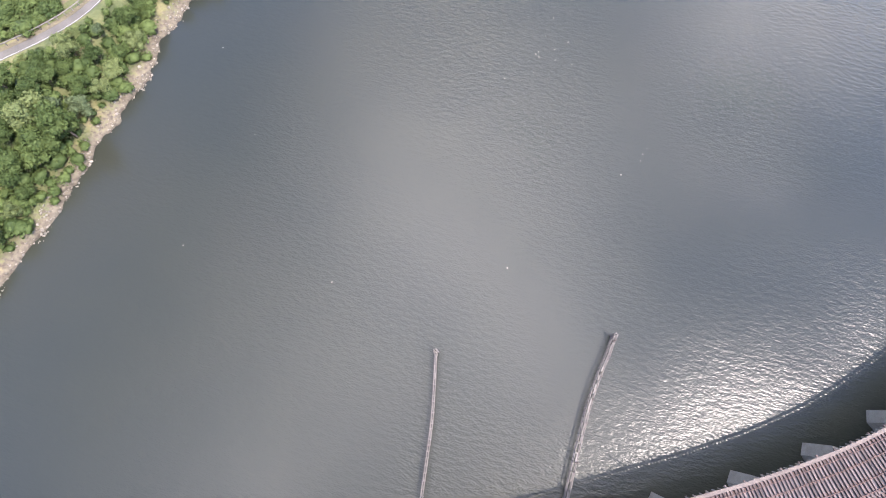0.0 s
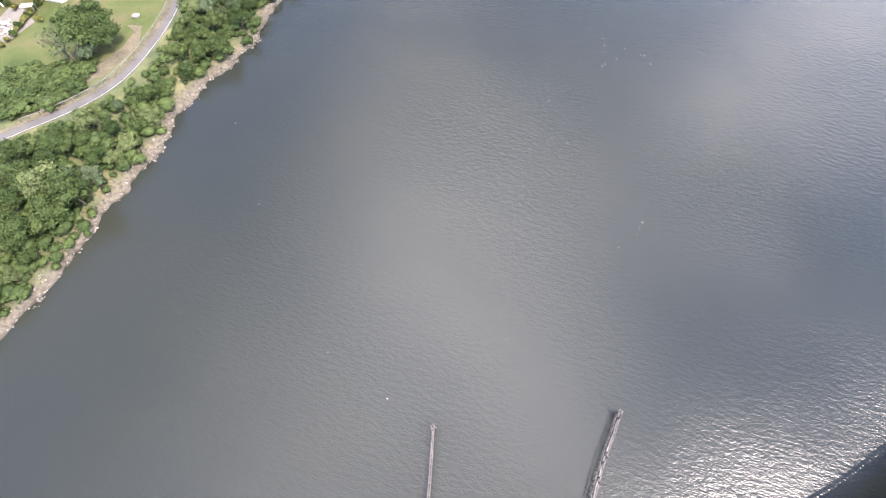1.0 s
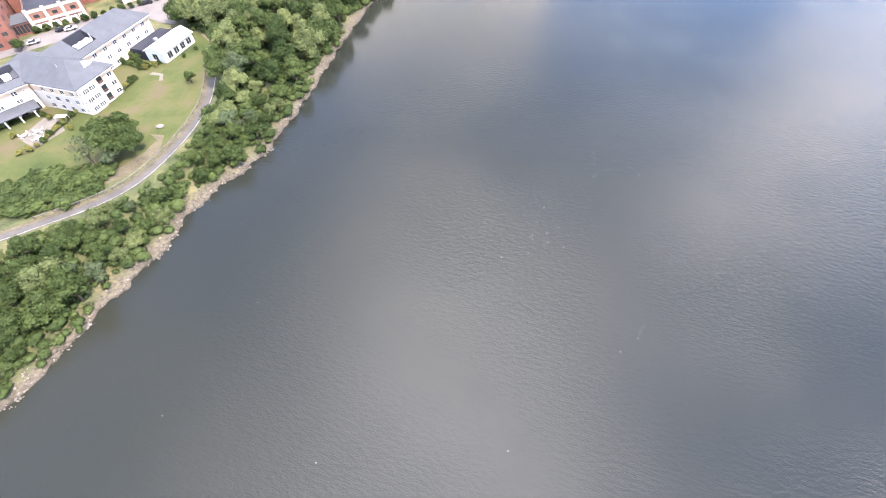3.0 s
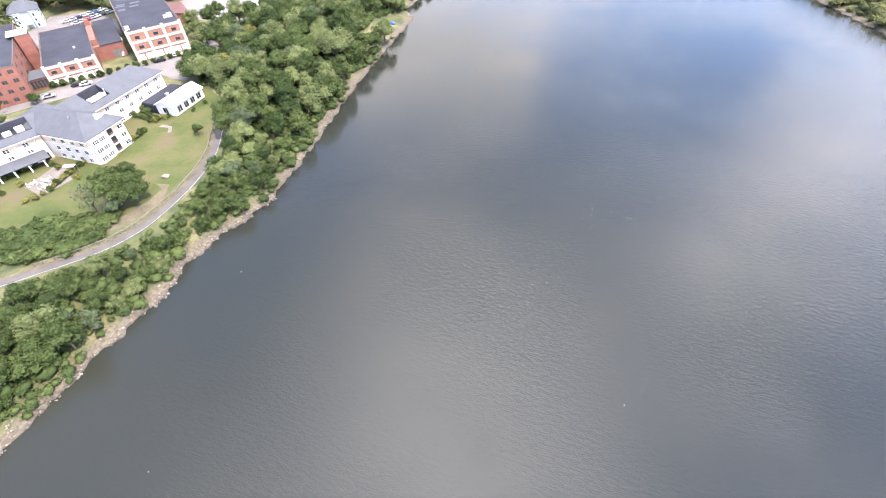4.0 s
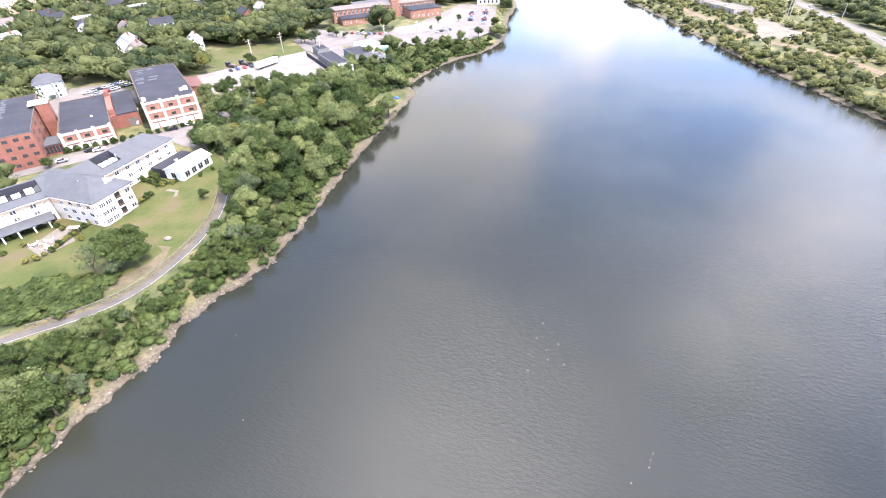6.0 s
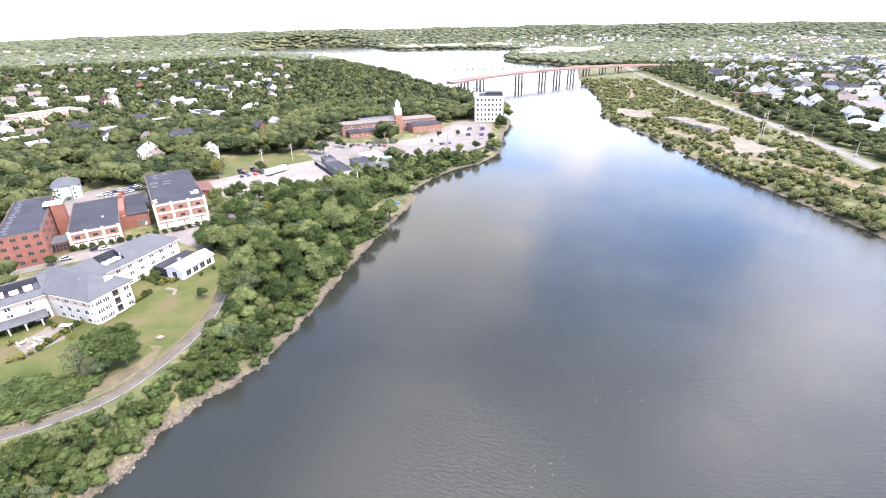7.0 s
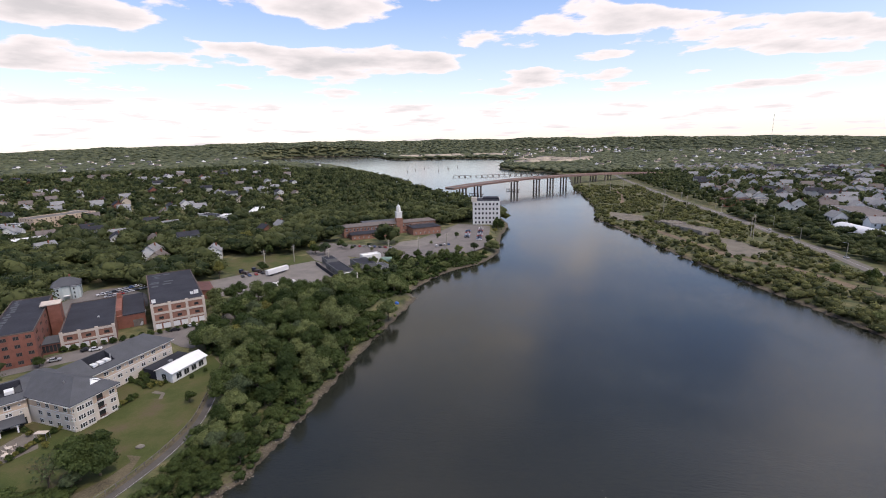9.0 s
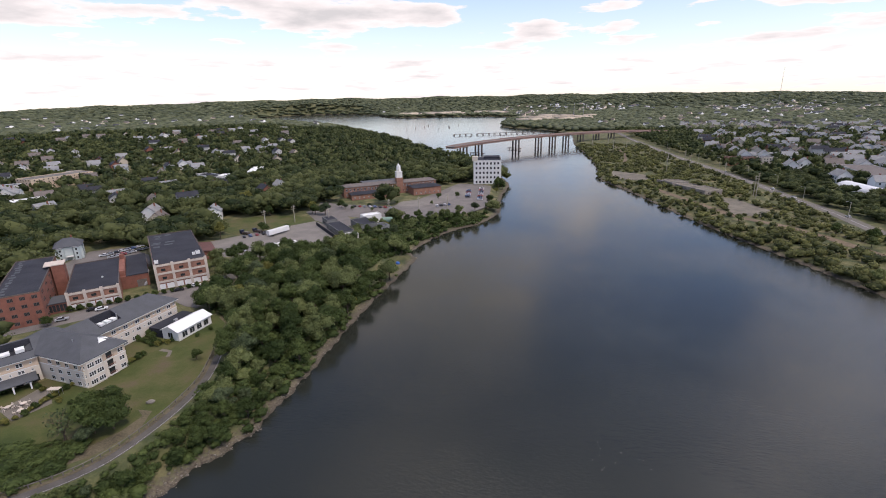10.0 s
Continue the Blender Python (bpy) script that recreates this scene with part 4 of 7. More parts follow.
part("tabletop", tube(bmesh.new(), (0, 0, 0.68), (0, 0, 0.74), 0.8, 0.8, 14), M_TRIM, table)
part("leg", tube(bmesh.new(), (0, 0, 0), (0, 0, 0.68), 0.35, 0.06, 8), M_TRIM, table)
chair = thing("garden_chair", HOME @ pose(-8.6, -11, 0.06, 0, 0, 90), "white garden chair on the terrace", "chair", "garden chairs")
part("seat", boxes((-0.28, 0.28, -0.28, 0.28, 0.42, 0.48)), M_TRIM, chair)
part("backrest", boxes((-0.28, 0.28, 0.24, 0.3, 0.48, 0.98)), M_TRIM, chair)
leg = mesh_of("leg", boxes((-0.03, 0.03, -0.03, 0.03, 0, 0.42)), M_TRIM)
for x, y in ((-0.25, -0.25), (0.25, -0.25), (-0.25, 0.25), (0.25, 0.25)):
    part("leg", leg, None, chair, at=pose(x, y, 0))
for i, (x, y) in enumerate(((-10, -11), (-7.2, -13.5), (-12.4, -13.6))):
    if i:
        copy_thing(table, HOME @ pose(x, y, 0.06))
    for k in range(4):
        if i or k:
            copy_thing(chair, HOME @ pose(x + 1.4 * math.cos(k * 1.57 + i), y + 1.4 * math.sin(k * 1.57 + i), 0.06, 0, 0, math.degrees(k * 1.57 + i) - 90))
awning = thing("awning", HOME @ pose(-6.0, -5.0, 0.06, 0, 0, 20), "white canvas awning on thin posts over the terrace", "awning")
part("canopy", boxes((-1.7, 1.7, -0.8, 0.8, 2.3, 2.42)), M_TRIM, awning)
for x, y in ((-1.6, -0.7), (1.6, -0.7), (-1.6, 0.7), (1.6, 0.7)):
    part("post", tube(bmesh.new(), (x, y, 0), (x, y, 2.3), 0.05), M_STEEL, awning)
rock = bmesh.new()
bmesh.ops.create_icosphere(rock, subdivisions=3, radius=0.8, matrix=Matrix.Diagonal((1.5, 0.9, 0.75, 1)))
for v in rock.verts:
    v.co += v.co.normalized() * (noise.noise(v.co * 1.6) * 0.25)
solid("boulder", rock, M_GRANITE, pose(-81, 118, 5.3, 0, 0, 20), "pale boulder lying on the lawn", "rock", smooth=True)

# fence along the path
fence = thing("rail_fence", Matrix(), "low weathered timber rail fence along the path", "fence")
CLEAR.append([(-38, 212), (-27, 237), (-14, 261), (-3, 256), (-16, 232), (-27, 207)])
fc, fn = ribbon(PATH[3:-1], 1, 4)
post = mesh_of("post", boxes((-0.1, 0.1, -0.1, 0.1, -0.3, 1.1)), M_TIMBER)
for i in range(len(fc) - 1):
    p, q = fc[i] + fn[i] * 2.2, fc[i + 1] + fn[i + 1] * 2.2
    part("post", post, None, fence, at=pose(p[0], p[1], 5.0))
    part("rail", beam(bmesh.new(), (p[0], p[1], 5.95), (q[0], q[1], 5.95), 0.16), M_TIMBER, fence)

# ---- brick works behind the care home ----
WORKS = pose(-125.6, 205.6, 5.0, 0, 0, 31)


def works_clear(*rect):
    x0, x1, y0, y1 = rect
    CLEAR.append([tuple((WORKS @ Vector((x, y, 0)))[:2]) for x, y in ((x0, y0), (x1, y0), (x1, y1), (x0, y1))])


for rect in ((-74, 32, -30, 0), (-2, 24, -2, 64), (-35, -1, -6, 44), (-74, -38, -16, 46), (20, 34, 24, 60), (18, 38, -12, 30)):
    works_clear(*rect)
sheet("works_road", [tuple((WORKS @ Vector((x, y, 0)))[:2]) for x, y in ((-60, -19), (-20, -18), (8, -13), (24, -11), (34, -4), (34, 6), (23, -3), (-2, -3), (-35, -7), (-60, -17))], 5.05, M_OLD_ASPHALT,
      "worn pinkish-grey service road in front of the brick works", "road")
sheet("works_forecourt", [(-121, 200), (-107, 211), (-100, 206), (-96, 192), (-98, 184), (-104, 186), (-114, 194)], 5.06, M_OLD_ASPHALT, "pale worn forecourt beside the brick works", "forecourt")
sheet("works_car_park", [tuple((WORKS @ Vector((x, y, 0)))[:2]) for x, y in ((-44, 42), (-1, 42), (-1, 66), (-12, 92), (-30, 96), (-44, 70))], 5.05, M_OLD_ASPHALT, "worn grey car park behind the brick works", "car park")


def brick_block(name, x0, x1, y0, y1, h, floors, bays, label, panels=True, side_windows=0, material=M_BRICK_OLD):
    ob = thing(name, WORKS @ pose(x0, y0, 0), label, "building")
    w, l = x1 - x0, y1 - y0
    part("wall", boxes((0, w, 0, l, -1, h)), material, ob)
    part("parapet", parapet_roof(0, w, 0, l, h), M_COPING, ob)
    part("roof", boxes((0.41, w - 0.41, 0.41, l - 0.41, h + 0.004, h + 0.12)), M_ROOF_DARK, ob)
    fh = h / floors
    if panels:
        pil = mesh_of("pilaster", boxes((-0.55, 0.55, -0.45, -0.01, -1, h + 0.9)), M_TRIM)
        for k in range(bays + 1):
            part("pilaster", pil, None, ob, at=pose(0.55 + (w - 1.1) * k / bays, 0, 0))
        band = mesh_of("band", boxes((0, w, -0.3, -0.01, -0.45, 0.45)), M_TRIM)
        for k in range(1, floors + 1):
            part("band", band, None, ob, at=pose(0, 0, fh * k - 0.2))
        bw = w / bays
        for k in range(bays):
            for f in range(1, floors):
                part("window", boxes((-0.9, 0.9, -0.1, 0.02, 0.9, 2.0)), M_GLASS, ob, at=pose(bw * (k + 0.5), 0, fh * f))
            for s in (-0.24, 0.24):
                part("shutter_panel", boxes((-bw * 0.2, bw * 0.2, -0.14, 0.02, 0.2, fh - 1.3)), M_WHITE, ob, at=pose(bw * (k + 0.5 + s), 0, 0))
    else:
        put_windows(ob, W_PAIR, [q for f in range(floors) for b in range(bays) for q in wall_row(w * b / bays, 0, w * (b + 1) / bays, 0, 1.1 + f * fh, 2, w / bays * 0.26)])
    if side_windows:
        put_windows(ob, W_PAIR, [q for f in range(floors) for b in range(side_windows) for q in wall_row(w, l * b / side_windows, w, l * (b + 1) / side_windows, 1.1 + f * fh, 2, l / side_windows * 0.3)])
    return ob


wa = brick_block("brick_works", 0, 22, 0, 62, 11.6, 3, 3, "three-storey brick works with pale concrete frame and dark flat roof")
wb = brick_block("brick_works", -32.5, -13.6, -3.8, 43, 7.2, 2, 3, "two-storey brick works with pale pilasters and dark flat roof")
wc = brick_block("brick_mill", -53, -38.5, -12.4, 42, 13, 4, 4, "red brick mill block with rows of paired windows", False, 5, M_BRICK)
part("stair_tower", boxes((15.02, 19.5, 32, 39, -1, 14.2)), M_BRICK, wc)
part("stair_tower_roof", boxes((12.5, 19.8, 31.7, 39.3, 14.204, 14.6)), M_TRIM, wc)
for k in range(14):
    part("roof_patch", boxes((0.8 + random.random() * 1.5, 2.6 + random.random() * 1.5, 3 + 3.8 * k, 5.5 + 3.8 * k, 13.13, 13.17)), M_ROOF_GREY, wc)
for k in range(9):
    x, y = 1 + random.random() * 8, 20 + random.random() * 38
    part("roof_patch", boxes((x, x + 1.5 + random.random() * 3, y, y + 1 + random.random() * 2, 11.73, 11.76)), M_ROOF_GREY, wa)
lk = thing("brick_link", WORKS @ pose(-13.5, 11, 0), "low brick link building with a dark flat roof", "building")
part("wall", boxes((0, 11, 0, 36, -1, 6.0)), M_BRICK, lk)
part("roof", boxes((2.3, 11.1, -0.2, 36, 6.004, 6.4)), M_ROOF_DARK, lk)
part("raised_wall", boxes((0.0, 2.2, 2, 30, 6.004, 8.4)), M_BRICK, lk)
part("chimney", boxes((0.2, 2.0, 24, 26, 8.404, 10.6)), M_BRICK, lk)
part("door", boxes((6, 10, -0.12, 0.02, 0, 3.4)), M_TIMBER, lk)
part("duct", beam(bmesh.new(), (9, -1.2, 0.4), (11.2, 5, 5.8), 0.9), M_STEEL, lk)
gl = thing("glazed_link", WORKS @ pose(-38.9, -4, 0), "low glazed link between two brick blocks", "building")
part("wall", boxes((0, 6.3, 0, 10, -1, 4.2)), M_BRICK, gl)
part("roof", boxes((-0.1, 6.3, -0.3, 10, 4.204, 4.5)), M_ROOF_GREY, gl)
for k in range(5):
    part("pane", boxes((0.3 + 1.2 * k, 1.3 + 1.2 * k, -0.1, 0.02, 0.8, 3.6)), M_GLASS, gl)
sh = thing("red_shed", WORKS @ pose(22.2, 36, 0), "low shed with a rusty red roof against the brick works", "shed")
part("wall", boxes((0, 8, 0, 20, -1, 4.4)), M_BRICK, sh)
bmr = bmesh.new()
vs = [bmr.verts.new(p) for p in ((-0.1, -0.4, 5.6), (8.5, -0.4, 4.3), (8.5, 20.4, 4.3), (-0.1, 20.4, 5.6), (-0.1, -0.4, 5.3), (8.5, -0.4, 4.0), (8.5, 20.4, 4.0), (-0.1, 20.4, 5.3))]
for f in ((0, 1, 2, 3), (7, 6, 5, 4), (0, 4, 5, 1), (1, 5, 6, 2), (2, 6, 7, 3), (3, 7, 4, 0)):
    bmr.faces.new([vs[i] for i in f])
part("roof", bmr, M_ROOF_RED, sh)
for i, (x, y, s) in enumerate(((1.6, 4, 1.6), (19.5, 9, 1.8), (17.6, 8.6, 1.3), (-20, 12, 0.7))):
    z = 11.72 if x > 0 else 7.32
    u = thing("roof_unit", WORKS @ pose(x, y, z), "pale metal ventilation unit on the flat roof", "roof unit", "roof units")
    part("casing", boxes((-s / 2, s / 2, -s / 2, s / 2, 0, s * 0.8)), M_WHITE, u)
    part("cowl", tube(bmesh.new(), (0, 0, s * 0.8), (0, 0, s * 0.95), s * 0.3, s * 0.3, 10), M_STEEL, u)


# ---- houses ----
def house(name, w, l, h, rise, wall, roof, label, rows=2, porch=False, wing=False, windows=True):
    ob = thing(name, Matrix(), label, "house", "town houses")
    part("wall", gable_walls(bmesh.new(), w, l, h, rise), wall, ob)
    part("roof", gable_roof(bmesh.new(), w, l, h, rise), roof, ob)
    part("chimney", boxes((w * 0.12, w * 0.12 + 0.8, l * 0.1, l * 0.1 + 0.8, h, h + rise + 1.0)), M_BRICK, ob)
    if wing:
        m = pose(w * 0.5, -l * 0.1, 0, 0, 0, 90)
        bm = gable_walls(bmesh.new(), w * 0.7, w * 0.8, h * 0.92, rise * 0.7)
        bmesh.ops.transform(bm, matrix=m, verts=bm.verts)
        part("wing", bm, wall, ob)
        bm = gable_roof(bmesh.new(), w * 0.7, w * 0.8, h * 0.92, rise * 0.7, 0.35)
        bmesh.ops.transform(bm, matrix=m, verts=bm.verts)
        part("wing_roof", bm, roof, ob)
    if porch:
        part("porch", boxes((-w * 0.45, w * 0.45, -l / 2 - 2.2, -l / 2, 2.6, 2.85), (-w * 0.42, -w * 0.39, -l / 2 - 2.1, -l / 2 - 1.9, 0, 2.6), (w * 0.39, w * 0.42, -l / 2 - 2.1, -l / 2 - 1.9, 0, 2.6)), M_WHITE, ob)
    if windows:
        for f in range(rows):
            for x in (-w * 0.28, w * 0.28):
                part("window", PANE_ONLY, None, ob, at=pose(x, -l / 2, 0.9 + f * 2.8))
            for y in (-l * 0.3, 0.0, l * 0.3):
                part("window", PANE_ONLY, None, ob, at=pose(-w / 2, y, 0.9 + f * 2.8, 0, 0, -90))
    return ob


M_SIDING_BLUE = mat("pale_blue_siding", (0.42, 0.46, 0.49), 0.7, 0.08, 0.5, 8, 0.05)
M_SIDING_TAN = mat("tan_siding", (0.45, 0.38, 0.29), 0.7, 0.1, 0.5, 8, 0.05)
M_SIDING_GREY = mat("grey_siding", (0.42, 0.41, 0.39), 0.7, 0.1, 0.5, 8, 0.05)
M_SHINGLE_BROWN = mat("brown_shingle", (0.115, 0.098, 0.088), 0.85, 0.25, 0.4, 7, 0.2)
M_SHINGLE_PALE = mat("pale_shingle", (0.190, 0.190, 0.188), 0.8, 0.2, 0.4, 7, 0.2)
TYPES = [house(*a, **k) for a, k in (
    (("house", 9, 12, 6.2, 3.6, M_WHITE, M_SHINGLE_PALE, "white clapboard house with a grey shingle gable"), dict(porch=True)),
    (("house", 10, 13, 6.4, 4.0, M_WHITE, M_SHINGLE_PALE, "white two-storey house with a pale shingle roof"), dict(wing=True)),
    (("house", 8.5, 14, 8.6, 2.8, M_SIDING_GREY, M_ROOF_DARK, "grey three-decker house with a dark roof"), dict(rows=3, porch=True)),
    (("house", 9, 11, 5.8, 3.8, M_SIDING_TAN, M_SHINGLE_BROWN, "tan wooden house with a brown shingle roof"), dict(porch=True)),
    (("house", 9, 12, 6.0, 3.4, M_SIDING_BLUE, M_SHINGLE_PALE, "pale blue wooden house with a grey roof"), dict(wing=True)),
    (("house", 10, 12, 6.2, 3.6, M_CREAM, M_SHINGLE_BROWN, "cream wooden house with a brown gable roof"), dict()),
    (("house", 9.5, 12, 6.4, 3.4, M_BRICK, M_ROOF_DARK, "red brick house with a dark gable roof"), dict()))]
SPOTS = [(-205, 349, 10, 1), (-190, 330, 10, 3), (-158, 345, 20, 0), (-300, 372, -20, 1), (-322, 395, -15, 0), (-395, 455, 15, 1), (-415, 470, 15, 0)]
PLACED = []


def lay_houses():
    r = np.random.default_rng(11)
    for x, y, turn, k in SPOTS:
        PLACED.append((x, y, turn, k))
    # rows of houses on the right of the highway
    ca, sn = math.cos(radians(-24)), math.sin(radians(-24))
    for i in range(-4, 60):
        for j in range(0, 70):
            u, v = 23.0 * i + (5 if j % 2 else 0), 31.0 * j + (8 if j % 3 == 0 else 0)
            x, y = 380 + u * ca - v * sn + r.normal() * 2.0, 380 + u * sn + v * ca + r.normal() * 2.0
            d, a = math.hypot(x, y), math.degrees(math.atan2(x, y))
            lim = np.interp(y, [0, 318, 427, 623, 940, 1300, 1700], [330, 345, 362, 385, 470, 560, 600])
            if 18 < a < 47 and 430 < d < 1500 and x > lim and r.random() < (0.62 if d < 800 else 0.34 if d < 1100 else 0.22):
                PLACED.append((x, y, -24 + (90 if r.random() < 0.3 else 0) + r.normal() * 6, int(r.choice(7, p=(0.26, 0.26, 0.14, 0.10, 0.08, 0.11, 0.05)))))
    for i in range(-30, 30):
        for j in range(0, 40):
            x, y = 29.0 * i + r.normal() * 5, 400 + 33.0 * j + r.normal() * 5
            d, a = math.hypot(x, y), math.degrees(math.atan2(x, y))
            if -47 < a < -15 and 440 < d < 1150 and r.random() < (0.36 if d < 900 else 0.24) * (1 if a < -19 else 0.6):
                PLACED.append((x, y, 35 + (90 if r.random() < 0.5 else 0) + r.normal() * 6, int(r.choice(7, p=(0.25, 0.2, 0.1, 0.12, 0.1, 0.12, 0.11)))))


lay_houses()
BIG = []


def keep_off(x, y, w, l, turn):
    m = pose(x, y, 0, 0, 0, turn)
    o = [tuple((m @ Vector((a * w / 2, b * l / 2, 0)))[:2]) for a, b in ((-1, -1), (1, -1), (1, 1), (-1, 1))]
    CLEAR.append(o)
    BIG.append(o)
    return m


def flat_building(name, x, y, w, l, h, turn, wall, roof, label, floors=0, bays=6, kind=W_HOUSE, extra=3):
    keep_off(x, y, w + 2 * extra, l + 2 * extra, turn)
    z = float(level(x, y)[0])
    ob = thing(name, pose(x, y, z, 0, 0, turn), label, "building")
    part("wall", boxes((-w / 2, w / 2, -l / 2, l / 2, -1.5, h)), wall, ob)
    bm = parapet_roof(-w / 2, w / 2, -l / 2, l / 2, h, 0.6)
    part("parapet", bm, wall, ob)
    part("roof", boxes((-w / 2 + 0.41, w / 2 - 0.41, -l / 2 + 0.41, l / 2 - 0.41, h + 0.004, h + 0.1)), roof, ob)
    if floors:
        fh = h / floors
        put_windows(ob, kind, [q for f in range(floors) for q in wall_row(-w / 2, -l / 2, w / 2, -l / 2, 1.0 + f * fh, bays) + wall_row(-w / 2, l / 2, -w / 2, -l / 2, 1.0 + f * fh, max(2, int(bays * l / w)))])
    return ob


# the tall pale mill on the point
wf = flat_building("riverside_mill", 60, 478, 27, 32, 22.5, -8, M_WHITE, M_ROOF_DARK, "tall cream six-storey mill standing at the water's edge", 5, 7, (W_WHITE[0], None))
part("stair_turret", boxes((-14.6, -9.5, -17.2, -12, 22.6, 27)), M_CREAM, wf)
part("penthouse", boxes((-4, 12, 2, 14, 22.1, 24.5)), M_ROOF_DARK, wf)
# the long brick mill with its white cupola
MILL = pose(-74, 411, 5, 0, 0, 20)
CLEAR.append([tuple((MILL @ Vector((x, y, 0)))[:2]) for x, y in ((-6, -34), (95, -34), (95, 36), (-6, 36))])


def long_mill():
    ob = thing("long_mill", MILL, "long two-storey red brick mill with a white cupola tower", "building")
    part("wall", boxes((0, 86, 0, 14, -1, 9)), M_BRICK_OLD, ob)
    part("roof", hip(bmesh.new(), 0, 86, 0, 14, 9, 11.2, 0.6, 4), M_SHINGLE_BROWN, ob)
    part("rear_range", boxes((22, 60, 14.05, 34, -1, 8)), M_BRICK_OLD, ob)
    part("rear_roof", boxes((21.8, 60.2, 14.05, 34.2, 8.004, 8.5)), M_ROOF_GREY, ob)
    put_windows(ob, W_MILL, wall_row(0, 0, 86, 0, 5.6, 26, 1) + wall_row(0, 0, 86, 0, 1.4, 26, 1))
    for x0, x1, y0, h in ((4, 46, -13, 4.4), (58, 84, -18, 6.4)):
        low = part("front_range", boxes((x0, x1, y0, -0.06, -1, h)), M_BRICK_OLD, ob)
        part("front_roof", hip(bmesh.new(), x0, x1, y0, -0.9, h, h + 2.0, 0.5), M_ROOF_DARK, ob)
        put_windows(ob, W_HOUSE, wall_row(x0, y0, x1, y0, 1.2, int((x1 - x0) / 4), 0.6), "window")
    t = part("cupola", boxes((48, 54, -0.8, 5.2, 0, 14)), M_BRICK_OLD, ob, "square brick tower base")
    part("clock_stage", boxes((48.4, 53.6, -0.4, 4.8, 14.004, 19)), M_WHITE, t)
    part("cornice", boxes((48.0, 54.0, -0.8, 5.2, 19.004, 19.5)), M_WHITE, t)
    part("belfry", tube(bmesh.new(), (51, 2.2, 19.504), (51, 2.2, 24), 2.2, 2.0, 8), M_WHITE, t)
    part("dome", tube(bmesh.new(), (51, 2.2, 24.004), (51, 2.2, 26.2), 2.0, 0.5, 8), M_WHITE, t)
    part("finial", tube(bmesh.new(), (51, 2.2, 26.2), (51, 2.2, 28.5), 0.15, 0.05, 6), M_WHITE, t)


long_mill()
sheet("mill_yard", [(-88, 352), (-66, 345), (-40, 330), (0, 330), (30, 340), (44, 360), (52, 400), (60, 450), (46, 462), (30, 470), (10, 430), (-10, 395), (-30, 372), (-70, 385), (-92, 398)], 5.05, M_OLD_ASPHALT, "wide worn grey yard in front of the mill", "yard")
M_PALE_YARD = mat("pale_gravel_yard", (0.150, 0.136, 0.120), 0.9, 0.3, 0.12, 3, 0.1)
sheet("mill_forecourt", [(-28, 372), (-8, 368), (14, 384), (34, 410), (38, 440), (24, 452), (18, 424), (6, 404), (-24, 388)], 5.09, M_PALE_YARD, "pale concrete forecourt curving round the mill", "pavement", False)
sheet("truck_yard", [(-138, 284), (-118, 254), (-92, 250), (-60, 262), (-52, 286), (-60, 306), (-82, 330), (-110, 308)], 5.05, M_PALE_YARD, "pale worn yard with parked trucks and trailers", "yard")
sheet("yard_road", [(-82, 332), (-60, 308), (-50, 318), (-64, 350), (-90, 370), (-96, 362)], 5.055, M_OLD_ASPHALT, "worn road from the truck yard to the mill", "road")
sheet("park_lawn", [(-124, 298), (-106, 309), (-78, 317), (-72, 332), (-85, 343), (-117, 353), (-142, 345), (-152, 322)], 5.04, M_LAWN, "patch of mown grass between the yards and the woods", "lawn")
sheet("court", [(-37, 335), (-23, 337), (-20, 316), (-32, 322)], 5.09, mat("green_court_paint", (0.14, 0.21, 0.16), 0.8, 0.2, 0.4, 5, 0.05), "faded green painted court in the yard", "court", False)
M_SHED = mat("grey_shed_cladding", (0.13, 0.13, 0.125), 0.8, 0.25, 0.4, 6, 0.1)
for x, y, w, l, h, t, wl, rf, lab in (
        (-58, 297, 9, 30, 3.6, 28, M_SHED, M_ROOF_DARK, "low shed with grey walls and a black roof"), (-69, 320, 7, 12, 4.0, 28, M_SHED, M_ROOF_DARK, "small grey shed with a dark roof"),
        (-44, 306, 11, 20, 4.4, 28, M_SHED, M_ROOF_DARK, "grey workshop with a black flat roof"), (-41, 323, 13, 7, 5.2, 28, M_WHITE, M_ROOF_WHITE, "workshop with a bright white roof"),
        (-48, 280, 7, 5, 3.4, 28, M_WHITE, M_ROOF_WHITE, "small white flat-roofed store"), (-31, 300, 6, 9, 3.5, 28, M_STEEL, M_ROOF_GREY, "grey metal-clad store in the yard")):
    flat_building("yard_building", x, y, w, l, h, t, wl, rf, lab, 1, 3, (PANE_ONLY, None), 1)
flat_building("school", -238, 526, 44, 14, 8, -44, M_WHITE, M_ROOF_DARK, "low white school building with a dark flat roof", 2, 8, (PANE_ONLY, None))
flat_building("school", -210, 509, 20, 16, 10, 4, M_WHITE, M_ROOF_WHITE, "white middle block of the school", 2, 5, (PANE_ONLY, None))
flat_building("school", -202, 556, 12, 76, 7, 10, M_WHITE, M_ROOF_WHITE, "long white school wing with a pale roof", 2, 3, (PANE_ONLY, None))
flat_building("apartment_block", -404, 528, 62, 26, 11, 66, M_CREAM_WARM, M_CONCRETE, "long pinkish four-storey apartment block with a pale roof", 4, 14, (PANE_ONLY, None))
sheet("apartment_lot", [(-400, 470), (-372, 520), (-362, 512), (-384, 462)], 5.1, M_PALE_YARD, "pale parking lot before the apartment block", "car park")
flat_building("pale_store", -345, 412, 34, 16, 7, 48, M_WHITE, M_ROOF_WHITE, "pale two-storey store with a white flat roof", 2, 6, (PANE_ONLY, None))
